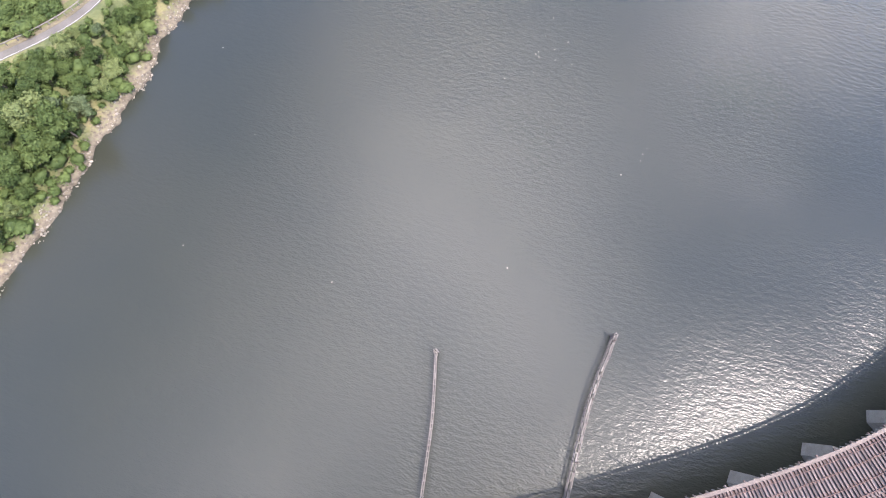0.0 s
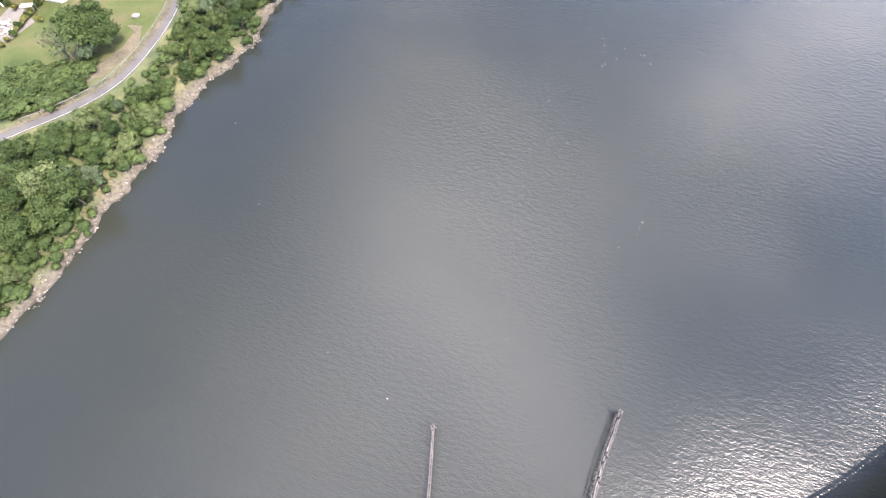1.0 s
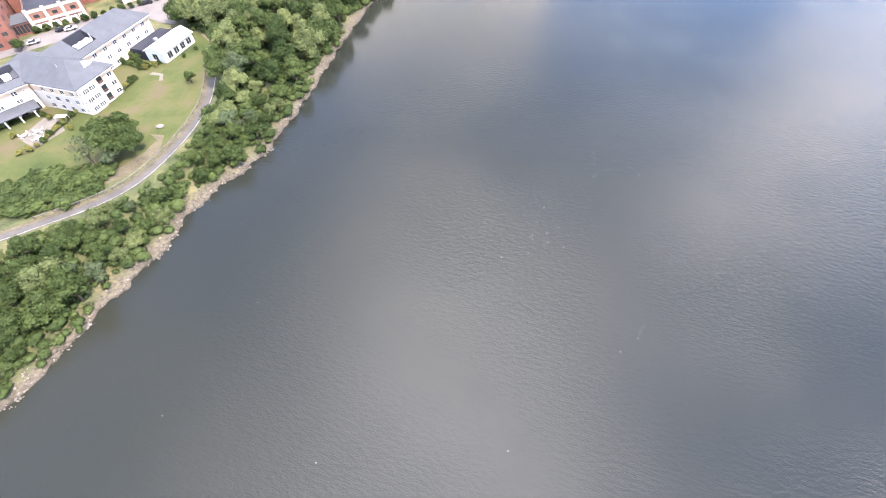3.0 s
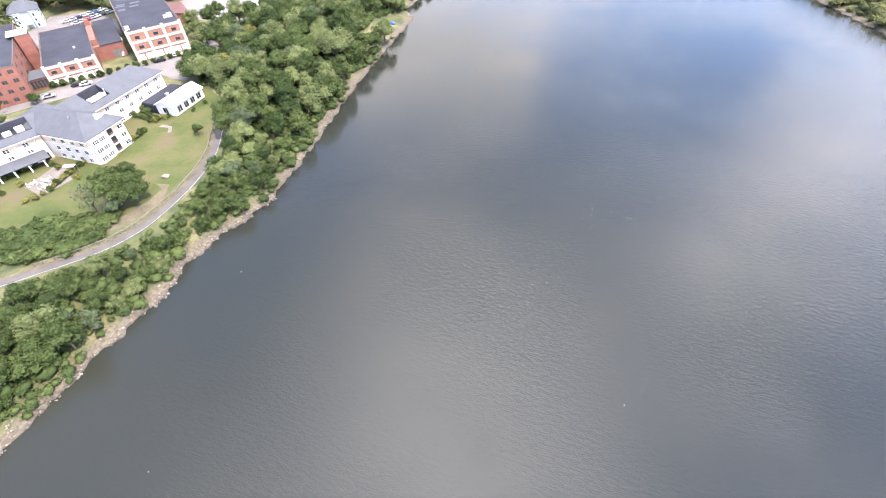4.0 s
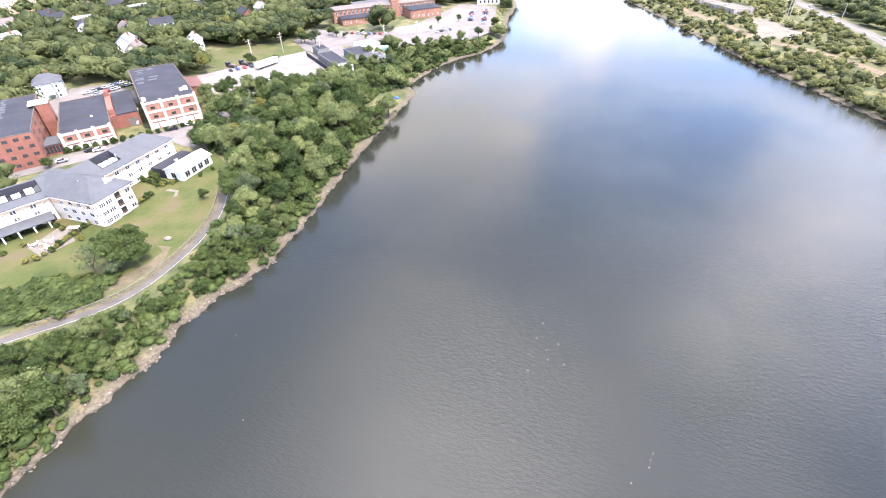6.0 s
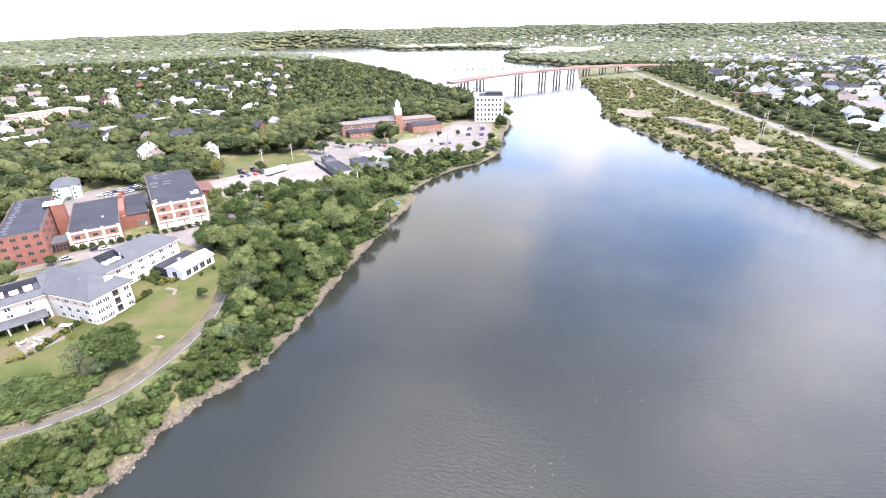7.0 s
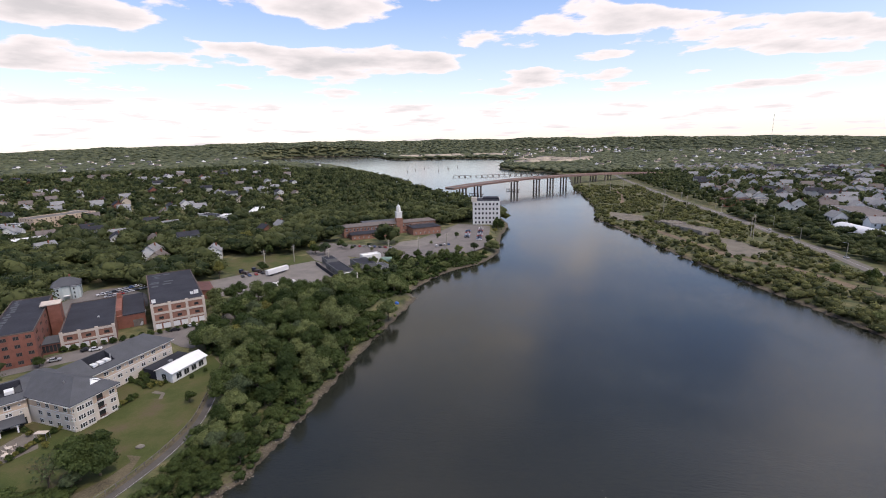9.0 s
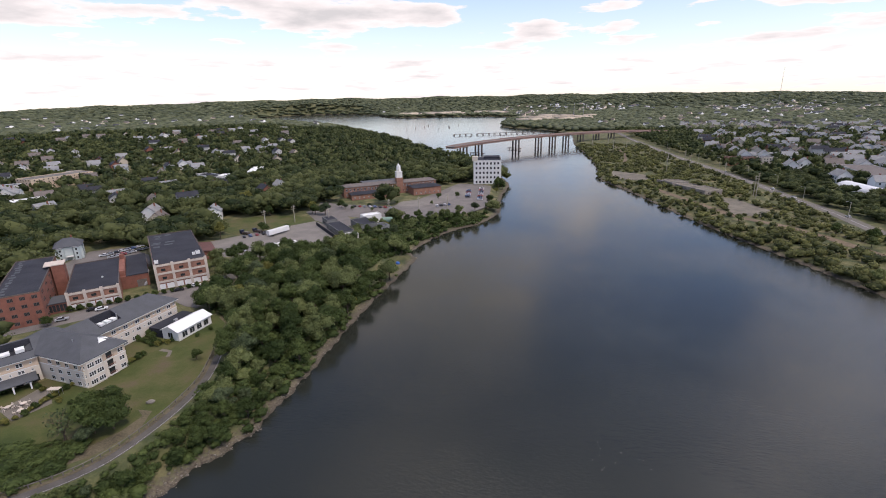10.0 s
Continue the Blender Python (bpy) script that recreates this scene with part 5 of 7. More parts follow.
flat_building("pale_store", -425, 484, 26, 16, 8, 24, M_WHITE, M_ROOF_GREY, "pale two-storey store with a grey flat roof", 2, 5, (PANE_ONLY, None))
M_RUIN_WALL = mat("stained_pale_wall", (0.24, 0.21, 0.18), 0.95, 0.5, 0.4, 3, 0.2)
M_RUIN_ROOF = mat("weedy_broken_concrete", (0.128, 0.113, 0.088), 0.95, 0.5, 0.16, 1.6, 0.4)
for along, w, l, h in ((-24, 17, 21, 3.6), (-3, 14, 18, 2.9), (15, 17, 14, 3.8), (29, 12, 11, 2.4)):
    flat_building("ruined_shed", 234 - 0.156 * along, 420 + 0.988 * along, w, l, h, 9, M_RUIN_WALL, M_RUIN_ROOF, "derelict low concrete shed with a dirt-covered roof", 1, 3, (PANE_ONLY, None), 0)
flat_building("brick_flats", 368, 552, 30, 14, 9, -10, M_BRICK_OLD, M_ROOF_DARK, "three-storey brick flats with pale balconies", 3, 7, (PANE_ONLY, None))
flat_building("brick_flats", 396, 545, 18, 16, 9, -10, M_CREAM, M_ROOF_GREY, "cream three-storey flats with a flat roof", 3, 5, (PANE_ONLY, None))
flat_building("warehouse", 424, 440, 30, 78, 8, -22, M_SIDING_GREY, M_SHINGLE_BROWN, "long grey-brown warehouse with a shallow roof", 1, 8, (PANE_ONLY, None))
sheet("slab", [(196, 478), (198, 506), (210, 534), (234, 498), (219, 464)], 3.25, M_RUIN_ROOF, "broken pale concrete slab on the bank", "slab")
sheet("waste_lot", [(240, 376), (247, 366), (246, 326), (226, 308), (214, 320), (226, 348)], 3.1, M_RUIN_ROOF, "weedy pale concrete lot on the bank", "lot")
strip("dirt_track", [(206, 420), (209, 364), (213, 312), (226, 282), (231, 250), (232, 215)], -3.2, 3.2, 3.08, M_DIRT, "bare dirt track through the scrub", "track", 1.8)
strip("dirt_track", [(250, 600), (268, 640), (290, 700), (312, 790)], -2, 2, 3.1, M_DIRT, "bare dirt track through the scrub", "track", 0.5)
M_DOME = mat("white_fabric", (0.50, 0.50, 0.50), 0.45, 0.05, 0.3, 6, 0.02)
for x, y, l in ((362, 378, 44), (362, 336, 36)):
    m = keep_off(x, y, 22, l + 6, -8)
    bm = bmesh.new()
    rings = []
    for k in range(13):
        a = math.pi * k / 12
        rings.append([bm.verts.new((9 * math.cos(a), yy, 6.2 * math.sin(a))) for yy in (-l / 2, -l / 2 + 1, l / 2 - 1, l / 2)])
    for r0, r1 in zip(rings, rings[1:]):
        for q in range(3):
            bm.faces.new((r0[q], r1[q], r1[q + 1], r0[q + 1]))
    bm.faces.new([r[0] for r in rings])
    bm.faces.new([r[3] for r in reversed(rings)])
    ob = thing("fabric_hall", pose(x, y, 3, 0, 0, -8), "long white fabric-covered hall with a rounded roof", "hall", "fabric halls")
    part("skin", bm, M_DOME, ob, smooth=False)
    part("door", boxes((-2, 2, -l / 2 - 0.15, -l / 2 - 0.01, 0, 3.5)), M_STEEL, ob)



M_SAGE = mat("pale_sage_siding", (0.40, 0.44, 0.42), 0.7, 0.12, 0.5, 8, 0.05)


def turret_house():
    m = keep_off(-203, 262, 22, 20, 32)
    ob = thing("turret_house", pose(-204, 262, 5, 0, 0, 32) @ Matrix.Scale(0.78, 4), "large pale three-storey house with a grey hipped roof and bays", "house")
    part("wall", boxes((-8, 8, -7, 9, -1, 9.6)), M_SAGE, ob)
    part("roof", hip(bmesh.new(), -8, 8, -7, 9, 9.6, 14.6, 0.7, 6.0), M_ROOF_GREY, ob)
    for x in (-4.6, 4.6):
        bay = part("bay", prism(bmesh.new(), [(x - 2.4, -7.02), (x - 1.4, -9.2), (x + 1.4, -9.2), (x + 2.4, -7.02)], -1, 9.2), M_SAGE, ob)
        part("bay_roof", prism(bmesh.new(), [(x - 2.7, -7.02), (x - 1.6, -9.5), (x + 1.6, -9.5), (x + 2.7, -7.02)], 9.204, 9.6), M_SHINGLE_PALE, bay)
        for z in (0.9, 3.9, 6.9):
            part("window", PANE_ONLY, None, bay, at=pose(x, -9.2, z))
    for k, y in enumerate((-4, 0, 4)):
        for z in (0.9, 3.9, 6.9):
            part("window", PANE_ONLY, None, ob, at=pose(8, y, z, 0, 0, 90))
            part("window", PANE_ONLY, None, ob, at=pose(-8, y, z, 0, 0, -90))
    part("porch", boxes((-2.0, 2.0, -9.6, -7.02, 2.7, 3.0), (-1.9, -1.7, -9.5, -9.3, 0, 2.7), (1.7, 1.9, -9.5, -9.3, 0, 2.7)), M_WHITE, ob)
    part("chimney", boxes((2, 3, 2, 3, 10, 16)), M_BRICK, ob)


turret_house()
yard_fence = thing("yard_fence", Matrix(), "dark boarded fence between the yard and the sheds", "fence")
for k in range(16):
    a, b = Vector((-78, 318, 0)).lerp(Vector((-53, 272, 0)), k / 16), Vector((-78, 318, 0)).lerp(Vector((-53, 272, 0)), (k + 1) / 16)
    part("board_panel", beam(bmesh.new(), (a.x, a.y, 6.2), (b.x, b.y, 6.2), 0.2, 2.4), M_ROOF_DARK, yard_fence)
    part("post", boxes((-0.12, 0.12, -0.12, 0.12, 0, 2.6)), M_TIMBER, yard_fence, at=pose(a.x, a.y, 5))
used = set()
for n, (x, y, turn, k) in enumerate(PLACED):
    if any(inside(o, np.array([x]), np.array([y]))[0] for o in CLEAR) or inland(x, y)[0] < 14:
        continue
    m = pose(x, y, float(level(x, y)[0]), 0, 0, turn)
    m = m @ Matrix.Scale(1.3 if x > 0 else 1.12, 4)
    CLEAR.append([tuple((m @ Vector((a * 7.5, b * 9.0, 0)))[:2]) for a, b in ((-1, -1), (1, -1), (1, 1), (-1, 1))])
    if k not in used:
        TYPES[k].matrix_basis = m
        used.add(k)
    else:
        made = copy_thing(TYPES[k], pose(0, 0, 0))
        made.matrix_basis = m
        if math.hypot(x, y) > 760:
            for w in [c for c in made.children if c.name.startswith(("window", "porch"))]:
                bpy.data.objects.remove(w)


# ---- vehicles ----
def car(paint, label, van=False):
    ob = thing("van" if van else "car", Matrix(), label, "van" if van else "car", "parked vehicles")
    L, W = (5.6, 2.0) if van else (4.5, 1.8)
    b = boxes((-W / 2, W / 2, -L / 2, L / 2, 0.35, 0.95))
    bmesh.ops.bevel(b, geom=b.edges[:], offset=0.1, segments=2, affect="EDGES")
    part("body", b, paint, ob)
    top = bmesh.new()
    h = 2.2 if van else 1.45
    y0, y1 = (-L / 2 + 0.05, L / 2 - 1.0) if van else (-L / 2 + 0.7, L / 2 - 1.3)
    v = [top.verts.new(p) for p in ((-W / 2 + 0.08, y0, 0.95), (W / 2 - 0.08, y0, 0.95), (W / 2 - 0.08, y1, 0.95), (-W / 2 + 0.08, y1, 0.95),
                                    (-W / 2 + 0.22, y0 + 0.35, h), (W / 2 - 0.22, y0 + 0.35, h), (W / 2 - 0.22, y1 - 0.6, h), (-W / 2 + 0.22, y1 - 0.6, h))]
    for f in ((4, 5, 6, 7), (0, 1, 5, 4), (1, 2, 6, 5), (2, 3, 7, 6), (3, 0, 4, 7)):
        top.faces.new([v[i] for i in f])
    part("cabin", top, paint if van else M_GLASS, ob)
    if not van:
        part("roof_panel", boxes((-W / 2 + 0.2, W / 2 - 0.2, y0 + 0.35, y1 - 0.6, 1.452, 1.49)), paint, ob)
    else:
        part("windscreen", boxes((-W / 2 + 0.2, W / 2 - 0.2, y1 - 0.28, y1 - 0.1, 1.1, 1.7)), M_GLASS, ob)
    wheel = mesh_of("wheel", tube(bmesh.new(), (-0.1, 0, 0), (0.1, 0, 0), 0.33, 0.33, 12), M_BLACK)
    for x in (-W / 2 + 0.08, W / 2 - 0.08):
        for y in (-L * 0.3, L * 0.3):
            part("wheel", wheel, None, ob, at=pose(x, y, 0.33))
    return ob


CARS = [car(mat("car_white", (0.5, 0.5, 0.5), 0.3, 0.03, 1, 5, 0), "white car parked in a yard"), car(mat("car_black", (0.02, 0.02, 0.025), 0.3, 0.1, 1, 5, 0), "black car parked in a yard"),
        car(mat("car_silver", (0.45, 0.46, 0.48), 0.3, 0.05, 1, 5, 0, 0.6), "silver car parked in a yard"), car(mat("car_blue", (0.05, 0.09, 0.2), 0.3, 0.05, 1, 5, 0), "dark blue car parked in a yard"),
        car(mat("car_red", (0.30, 0.03, 0.03), 0.3, 0.05, 1, 5, 0), "red car parked in a yard"), car(M_WHITE, "white delivery van parked in a yard", True)]
lots = []
for k in range(9):
    lots += [(-186 + 1.7 * k, 262 + 2.5 * k, 122, (0, 2, 1, 0, 2, 3, 0, 2, 1)[k]), (-179 + 1.5 * k, 258 + 2.3 * k, 122, (2, 0, 4, 2, 0, 1, 2, 0, 3)[k])]
lots += [(*(WORKS @ Vector((x, y, 0)))[:2], t, k) for x, y, t, k in ((8, -6.5, -65, 1), (15, -5.2, -65, 0), (19, -8, 20, 1), (24, -9, 30, 2), (-24, -9.5, -62, 1), (-21, -11, -62, 0), (-34, -14, -62, 2), (-42, 40, 0, 1))]
lots += [(-92 + 2.6 * k, 269 + 1.2 * k, -25, 5) for k in range(5)] + [(-118 + 3.4 * k, 292 + 2.2 * k, 30, (1, 3, 4)[k % 3]) for k in range(4)] + [(-112, 268, 10, 0), (-108, 262, 70, 2)]
lots += [(42 + 0.75 * k, 386 + 5.2 * k, 70, (k * 3) % 5) for k in range(11)] + [(33 + 0.6 * k, 398 + 5.0 * k, 70, (k * 2 + 1) % 5) for k in range(7)]
lots += [(-60 + 4.2 * k, 375 - 1.3 * k, 20, (k * 3 + 1) % 5) for k in range(8)] + [(6 + 3.2 * k, 366 + 1.6 * k, 15, k % 5) for k in range(4)]
used = set()
for x, y, t, k in lots:
    m = pose(x, y, 5.10, 0, 0, t)
    if k in used:
        copy_thing(CARS[k], m)
    else:
        CARS[k].matrix_basis = m
        used.add(k)
for x, y, t in ((291, 365, -12), (300, 402, -14), (318, 500, -11), (279, 300, -14)):
    copy_thing(CARS[0], pose(x + 2, y, 3.1, 0, 0, t))
M_CAB = mat("navy_truck_paint", (0.018, 0.022, 0.040), 0.4, 0.1, 1, 5, 0.0)
trailer = thing("semi_trailer", pose(-98, 298, 5.06, 0, 0, -34), "long white box trailer parked in the yard", "trailer", "trailers")
part("box", boxes((-1.3, 1.3, -8, 8, 1.1, 4.0)), M_WHITE, trailer)
part("undercarriage", boxes((-1.0, 1.0, -6, 6, 0.7, 1.09)), M_BLACK, trailer)
for y in (-6, -4.8):
    for x in (-1.05, 1.05):
        part("wheel", tube(bmesh.new(), (x - 0.15, y, 0.5), (x + 0.15, y, 0.5), 0.5, 0.5, 12), M_BLACK, trailer)
part("landing_leg", boxes((-0.8, -0.65, 4.5, 4.7, 0, 0.7), (0.65, 0.8, 4.5, 4.7, 0, 0.7)), M_STEEL, trailer)
for x, y, t in ((-120, 300, 55), (-113, 303.5, 55)):
    tr = thing("flatbed_truck", pose(x, y, 5.06, 0, 0, t), "dark flatbed truck with a navy cab", "truck", "yard trucks")
    part("cab", boxes((-1.1, 1.1, 2.2, 4.2, 0.6, 2.6)), M_CAB, tr)
    part("bed", boxes((-1.2, 1.2, -4, 2.0, 0.9, 1.3)), M_RUST, tr)
    part("load", boxes((-1.0, 1.0, -3.6, 0.4, 1.3, 2.0)), M_TIMBER, tr)
    for yy in (-3, 3):
        for xx in (-0.95, 0.95):
            part("wheel", tube(bmesh.new(), (xx - 0.14, yy, 0.45), (xx + 0.14, yy, 0.45), 0.45, 0.45, 10), M_BLACK, tr)


# ---- poles, lamps, masts ----
def street_lamp(x, y, z, h, turn):
    ob = thing("street_lamp", pose(x, y, z, 0, 0, turn), "tall grey roadside lamp with a curved arm", "street lamp", "highway lamps")
    part("pole", tube(bmesh.new(), (0, 0, -0.5), (0, 0, h), 0.24, 0.16, 8), M_POLE, ob)
    part("arm", tube(bmesh.new(), (0, 0, h - 0.1), (2.6, 0, h + 0.6), 0.09, 0.07, 6), M_STEEL, ob)
    part("head", boxes((2.3, 3.4, -0.22, 0.22, h + 0.5, h + 0.72)), M_STEEL, ob)


for i, (x, y) in enumerate(((288, 352), (276, 297), (305, 410), (318, 470), (328, 535), (340, 600), (352, 670), (366, 735))):
    street_lamp(x + (6 if i > 1 else 2), y, 3.0, 11, 175)


def utility_pole(x, y, z, h, turn, group):
    ob = thing("utility_pole", pose(x, y, z, 0, 0, turn), "weathered wooden utility pole with crossarms", "pole", group)
    part("pole", tube(bmesh.new(), (0, 0, -1), (0.5, 0.2, h), 0.36, 0.24, 8), M_POLE, ob)
    for k in (1.0, 2.6):
        part("crossarm", boxes((-1.8, 1.8, -0.12, 0.12, h - k - 0.12, h - k + 0.12)), M_POLE, ob)
    for x0 in (-1.5, 1.5):
        part("insulator", tube(bmesh.new(), (x0, 0, h - 0.88), (x0, 0, h - 0.4), 0.1, 0.06, 6), M_STEEL, ob)


for x, y, h in ((262, 366, 21), (267, 376, 17), (262, 514, 18), (300, 470, 15), (302, 540, 16), (316, 578, 16), (312, 611, 16), (273, 699, 20), (275, 796, 22), (318, 760, 18), (326, 860, 20)):
    utility_pole(x, y, 3, h, 20, "poles on the far bank")
for x, y, h in ((-30, 345, 11), (-8, 352, 11), (14, 362, 11), (-96, 330, 12), (-70, 322, 11), (-112, 316, 12)):
    utility_pole(x, y, 5, h, 60, "poles by the yards")


def mast(x, y, z, h, label, w=1.6):
    ob = thing("radio_mast", pose(x, y, z), label, "mast", "masts")
    for k in range(3):
        a = k * 2.094
        part("leg", tube(bmesh.new(), (w * math.cos(a), w * math.sin(a), -2), (0.5 * w * math.cos(a), 0.5 * w * math.sin(a), h), w * 0.16, w * 0.12, 5), M_STEEL, ob)
    br = bmesh.new()
    for k in range(int(h / 12)):
        for j in range(3):
            a, b = j * 2.094, (j + 1) * 2.094
            s0, s1 = w * (1 - 0.5 * k * 12 / h), w * (1 - 0.5 * (k + 1) * 12 / h)
            beam(br, (s0 * math.cos(a), s0 * math.sin(a), k * 12), (s1 * math.cos(b), s1 * math.sin(b), k * 12 + 12), w * 0.12)
    part("bracing", br, M_STEEL, ob)


mast(1765, 2420, 10, 190, "slender lattice radio mast far beyond the town", 1.3)
mast(560, 1850, 4, 62, "pale lattice mast beyond the bridge", 2.0)
mast(600, 1860, 4, 50, "pale lattice mast beyond the bridge", 2.0)

# ---- highway bridge over the river ----
BRG = [(34, 727), (56, 747), (82, 770), (153, 830), (215, 872), (276, 908), (350, 950), (429, 995), (520, 1050)]
BRZ = [17.0, 18.2, 19, 20, 20, 19.5, 18, 15, 9]


def highway_bridge():
    ob = thing("highway_bridge", Matrix(), "long red-brown girder bridge on concrete column bents", "bridge")
    c, n = ribbon(BRG, 1, 4)
    z = np.interp(np.linspace(0, len(BRG) - 1, len(c)), np.arange(len(BRG)), BRZ)

    def run(a, b, lo, hi):
        bm = bmesh.new()
        prev = None
        for p, q, h in zip(c, n, z):
            ring = [bm.verts.new((*(p + q * s), h + dz)) for s, dz in ((a, lo), (b, lo), (b, hi), (a, hi))]
            if prev:
                for k in range(4):
                    bm.faces.new((prev[k], prev[(k + 1) % 4], ring[(k + 1) % 4], ring[k]))
            prev = ring
        return bm
    part("deck", run(-9, 9, -0.5, 0.0), M_OLD_ASPHALT, ob)
    for s in (-8.2, -2.8, 2.8, 8.2):
        part("girder", run(s - 0.35, s + 0.35, -2.8, -0.51), M_BRIDGE, ob)
    for s in (-9.3, 8.9):
        part("parapet", run(s, s + 0.4, -0.5, 1.0), M_BRIDGE, ob)
    idx = [4, 8, 12, 15, 17, 19, 21, 23, 25]
    for i in idx:
        p, q, h = c[i], n[i], z[i]
        part("bent_cap", beam(bmesh.new(), (*(p - q * 9), h - 3.4), (*(p + q * 9), h - 3.4), 1.8, 1.6), M_PIER, ob)
        for s in (-7, 0, 7):
            x, y = p + q * s
            part("column", tube(bmesh.new(), (x, y, min(-2, float(level(x, y)[0]) - 1)), (x, y, h - 2.8), 1.5, 1.4, 10), M_PIER, ob)
    for i in (8, 12):
        p, q = c[i], n[i]
        fd = thing("bridge_fender", pose(p[0], p[1], 0), "dark timber fender round a bridge bent", "fender", "bridge fenders")
        for s in (-12, 12):
            part("waler", beam(bmesh.new(), (q[0] * s - 4, q[1] * s, 2.2), (q[0] * s * 0.5 + 5, q[1] * s * 0.5, 2.2), 0.8), M_RUST, fd)
        for s in np.linspace(-14, 14, 9):
            part("pile", tube(bmesh.new(), (q[0] * s - 3, q[1] * s, -2), (q[0] * s - 3, q[1] * s, 3.2), 0.4, 0.35, 6), M_RUST, fd)


highway_bridge()
CLEAR.append([tuple(p) for p in np.concatenate([np.array(BRG) + (-12, 14), (np.array(BRG) + (12, -14))[::-1]])])
old = thing("old_trestle", Matrix(), "derelict dark timber trestle standing in the bay", "trestle")
for k in range(16):
    x, y = 68 + 14.5 * k, 1196 + 1.2 * k
    part("pile", tube(bmesh.new(), (x, y, -2), (x, y, 3), 0.8, 0.7, 6), M_RUST, old)
    part("pile", tube(bmesh.new(), (x - 2, y + 5, -2), (x - 2, y + 5, 3), 0.8, 0.7, 6), M_RUST, old)
    if k < 15 and k not in (3,):
        part("stringer", beam(bmesh.new(), (x - 1, y + 2.5, 3.4), (x + 13.5, y + 3.7, 3.4), 0.9, 0.9), M_TIMBER, old)
for k in range(8):
    x, y = -60 + 22 * k * (1 + 0.1 * (k % 3)), 1480 + 70 * (k % 4)
    pl = solid("mooring_pile", tube(bmesh.new(), (0, 0, -2), (0, 0, 5), 1.0, 0.8, 7), M_RUST, pose(x, y, 0), "old dark mooring pile in the bay", "pile", "bay piles")

# ---- timber fenders and the old railway bridge below ----
def fender(points, width, label):
    ob = thing("timber_fender", Matrix(), label, "fender", "river fenders")
    c = smooth_line(points, 6)
    t = np.gradient(c, axis=0)
    t /= np.linalg.norm(t, axis=1)[:, None]
    nn = np.stack([-t[:, 1], t[:, 0]], -1)
    pile = mesh_of("pile", tube(bmesh.new(), (0, 0, -2.5), (0, 0, 1.9), 0.10, 0.09, 7), M_FENDER)
    cap = mesh_of("pile", tube(bmesh.new(), (0, 0, -2.5), (0, 0, 2.4), 0.12, 0.11, 7), M_TIE)
    for i in range(len(c)):
        for s in (-1, 1):
            p = c[i] + nn[i] * s * width * 0.5
            part("pile", cap if i % 5 == 2 and s > 0 else pile, None, ob, at=pose(p[0], p[1], 0))
        if i:
            for s, zz in ((-1, 1.5), (1, 1.6), (-1, 0.6), (1, 0.6)):
                p, q = c[i - 1] + nn[i - 1] * s * width * 0.5, c[i] + nn[i] * s * width * 0.5
                part("waler", beam(bmesh.new(), (*p, zz), (*q, zz), 0.12, 0.2), M_FENDER, ob)
            if random.random() < (0.45 if width < 0.5 else 0.75):
                part("plank", beam(bmesh.new(), (*(c[i - 1] + nn[i - 1] * 0.05 * random.uniform(-2, 2)), 1.9), (*c[i], 1.9), width * 0.42, 0.08), M_FENDER, ob)
    e = c[0]
    for a in range(5):
        part("dolphin_pile", tube(bmesh.new(), (e[0] + 0.55 * math.cos(a * 1.26), e[1] + 0.55 * math.sin(a * 1.26), -2.5), (e[0] + 0.3 * math.cos(a * 1.26), e[1] + 0.3 * math.sin(a * 1.26), 2.4), 0.15, 0.13, 7), M_FENDER, ob)
    return ob


fender([(-6.1, 9.6), (-6.7, 4.1), (-7.4, -1.3), (-8.4, -6.4), (-9.8, -13.1), (-11.2, -20)], 0.3, "thin broken timber fender running out from the railway bridge")
fender([(24.8, 10.0), (23.3, 7.2), (21.1, 3.6), (18.8, -0.7), (16.7, -5.4), (13.4, -13.4), (11.0, -19.5)], 0.6, "long bleached timber fender running out from the railway bridge")
RAIL = [(-119.8, -19.1), (-60, -23.4), (-20.4, -23.1), (7.1, -21.3), (27.6, -17.6), (41.2, -14.9), (54.8, -11.1), (67.4, -5.8), (86.7, 5.0), (110.7, 20.2), (153.6, 48.6), (204.4, 84.2)]
RAIL2 = [(-20.5, -30.5), (7, -28.6), (27.5, -25.3), (41.2, -22), (54.8, -17.7), (68.3, -12.2), (88.6, -1.4), (112.6, 13.9), (155.5, 41.9), (206.3, 77.5)]


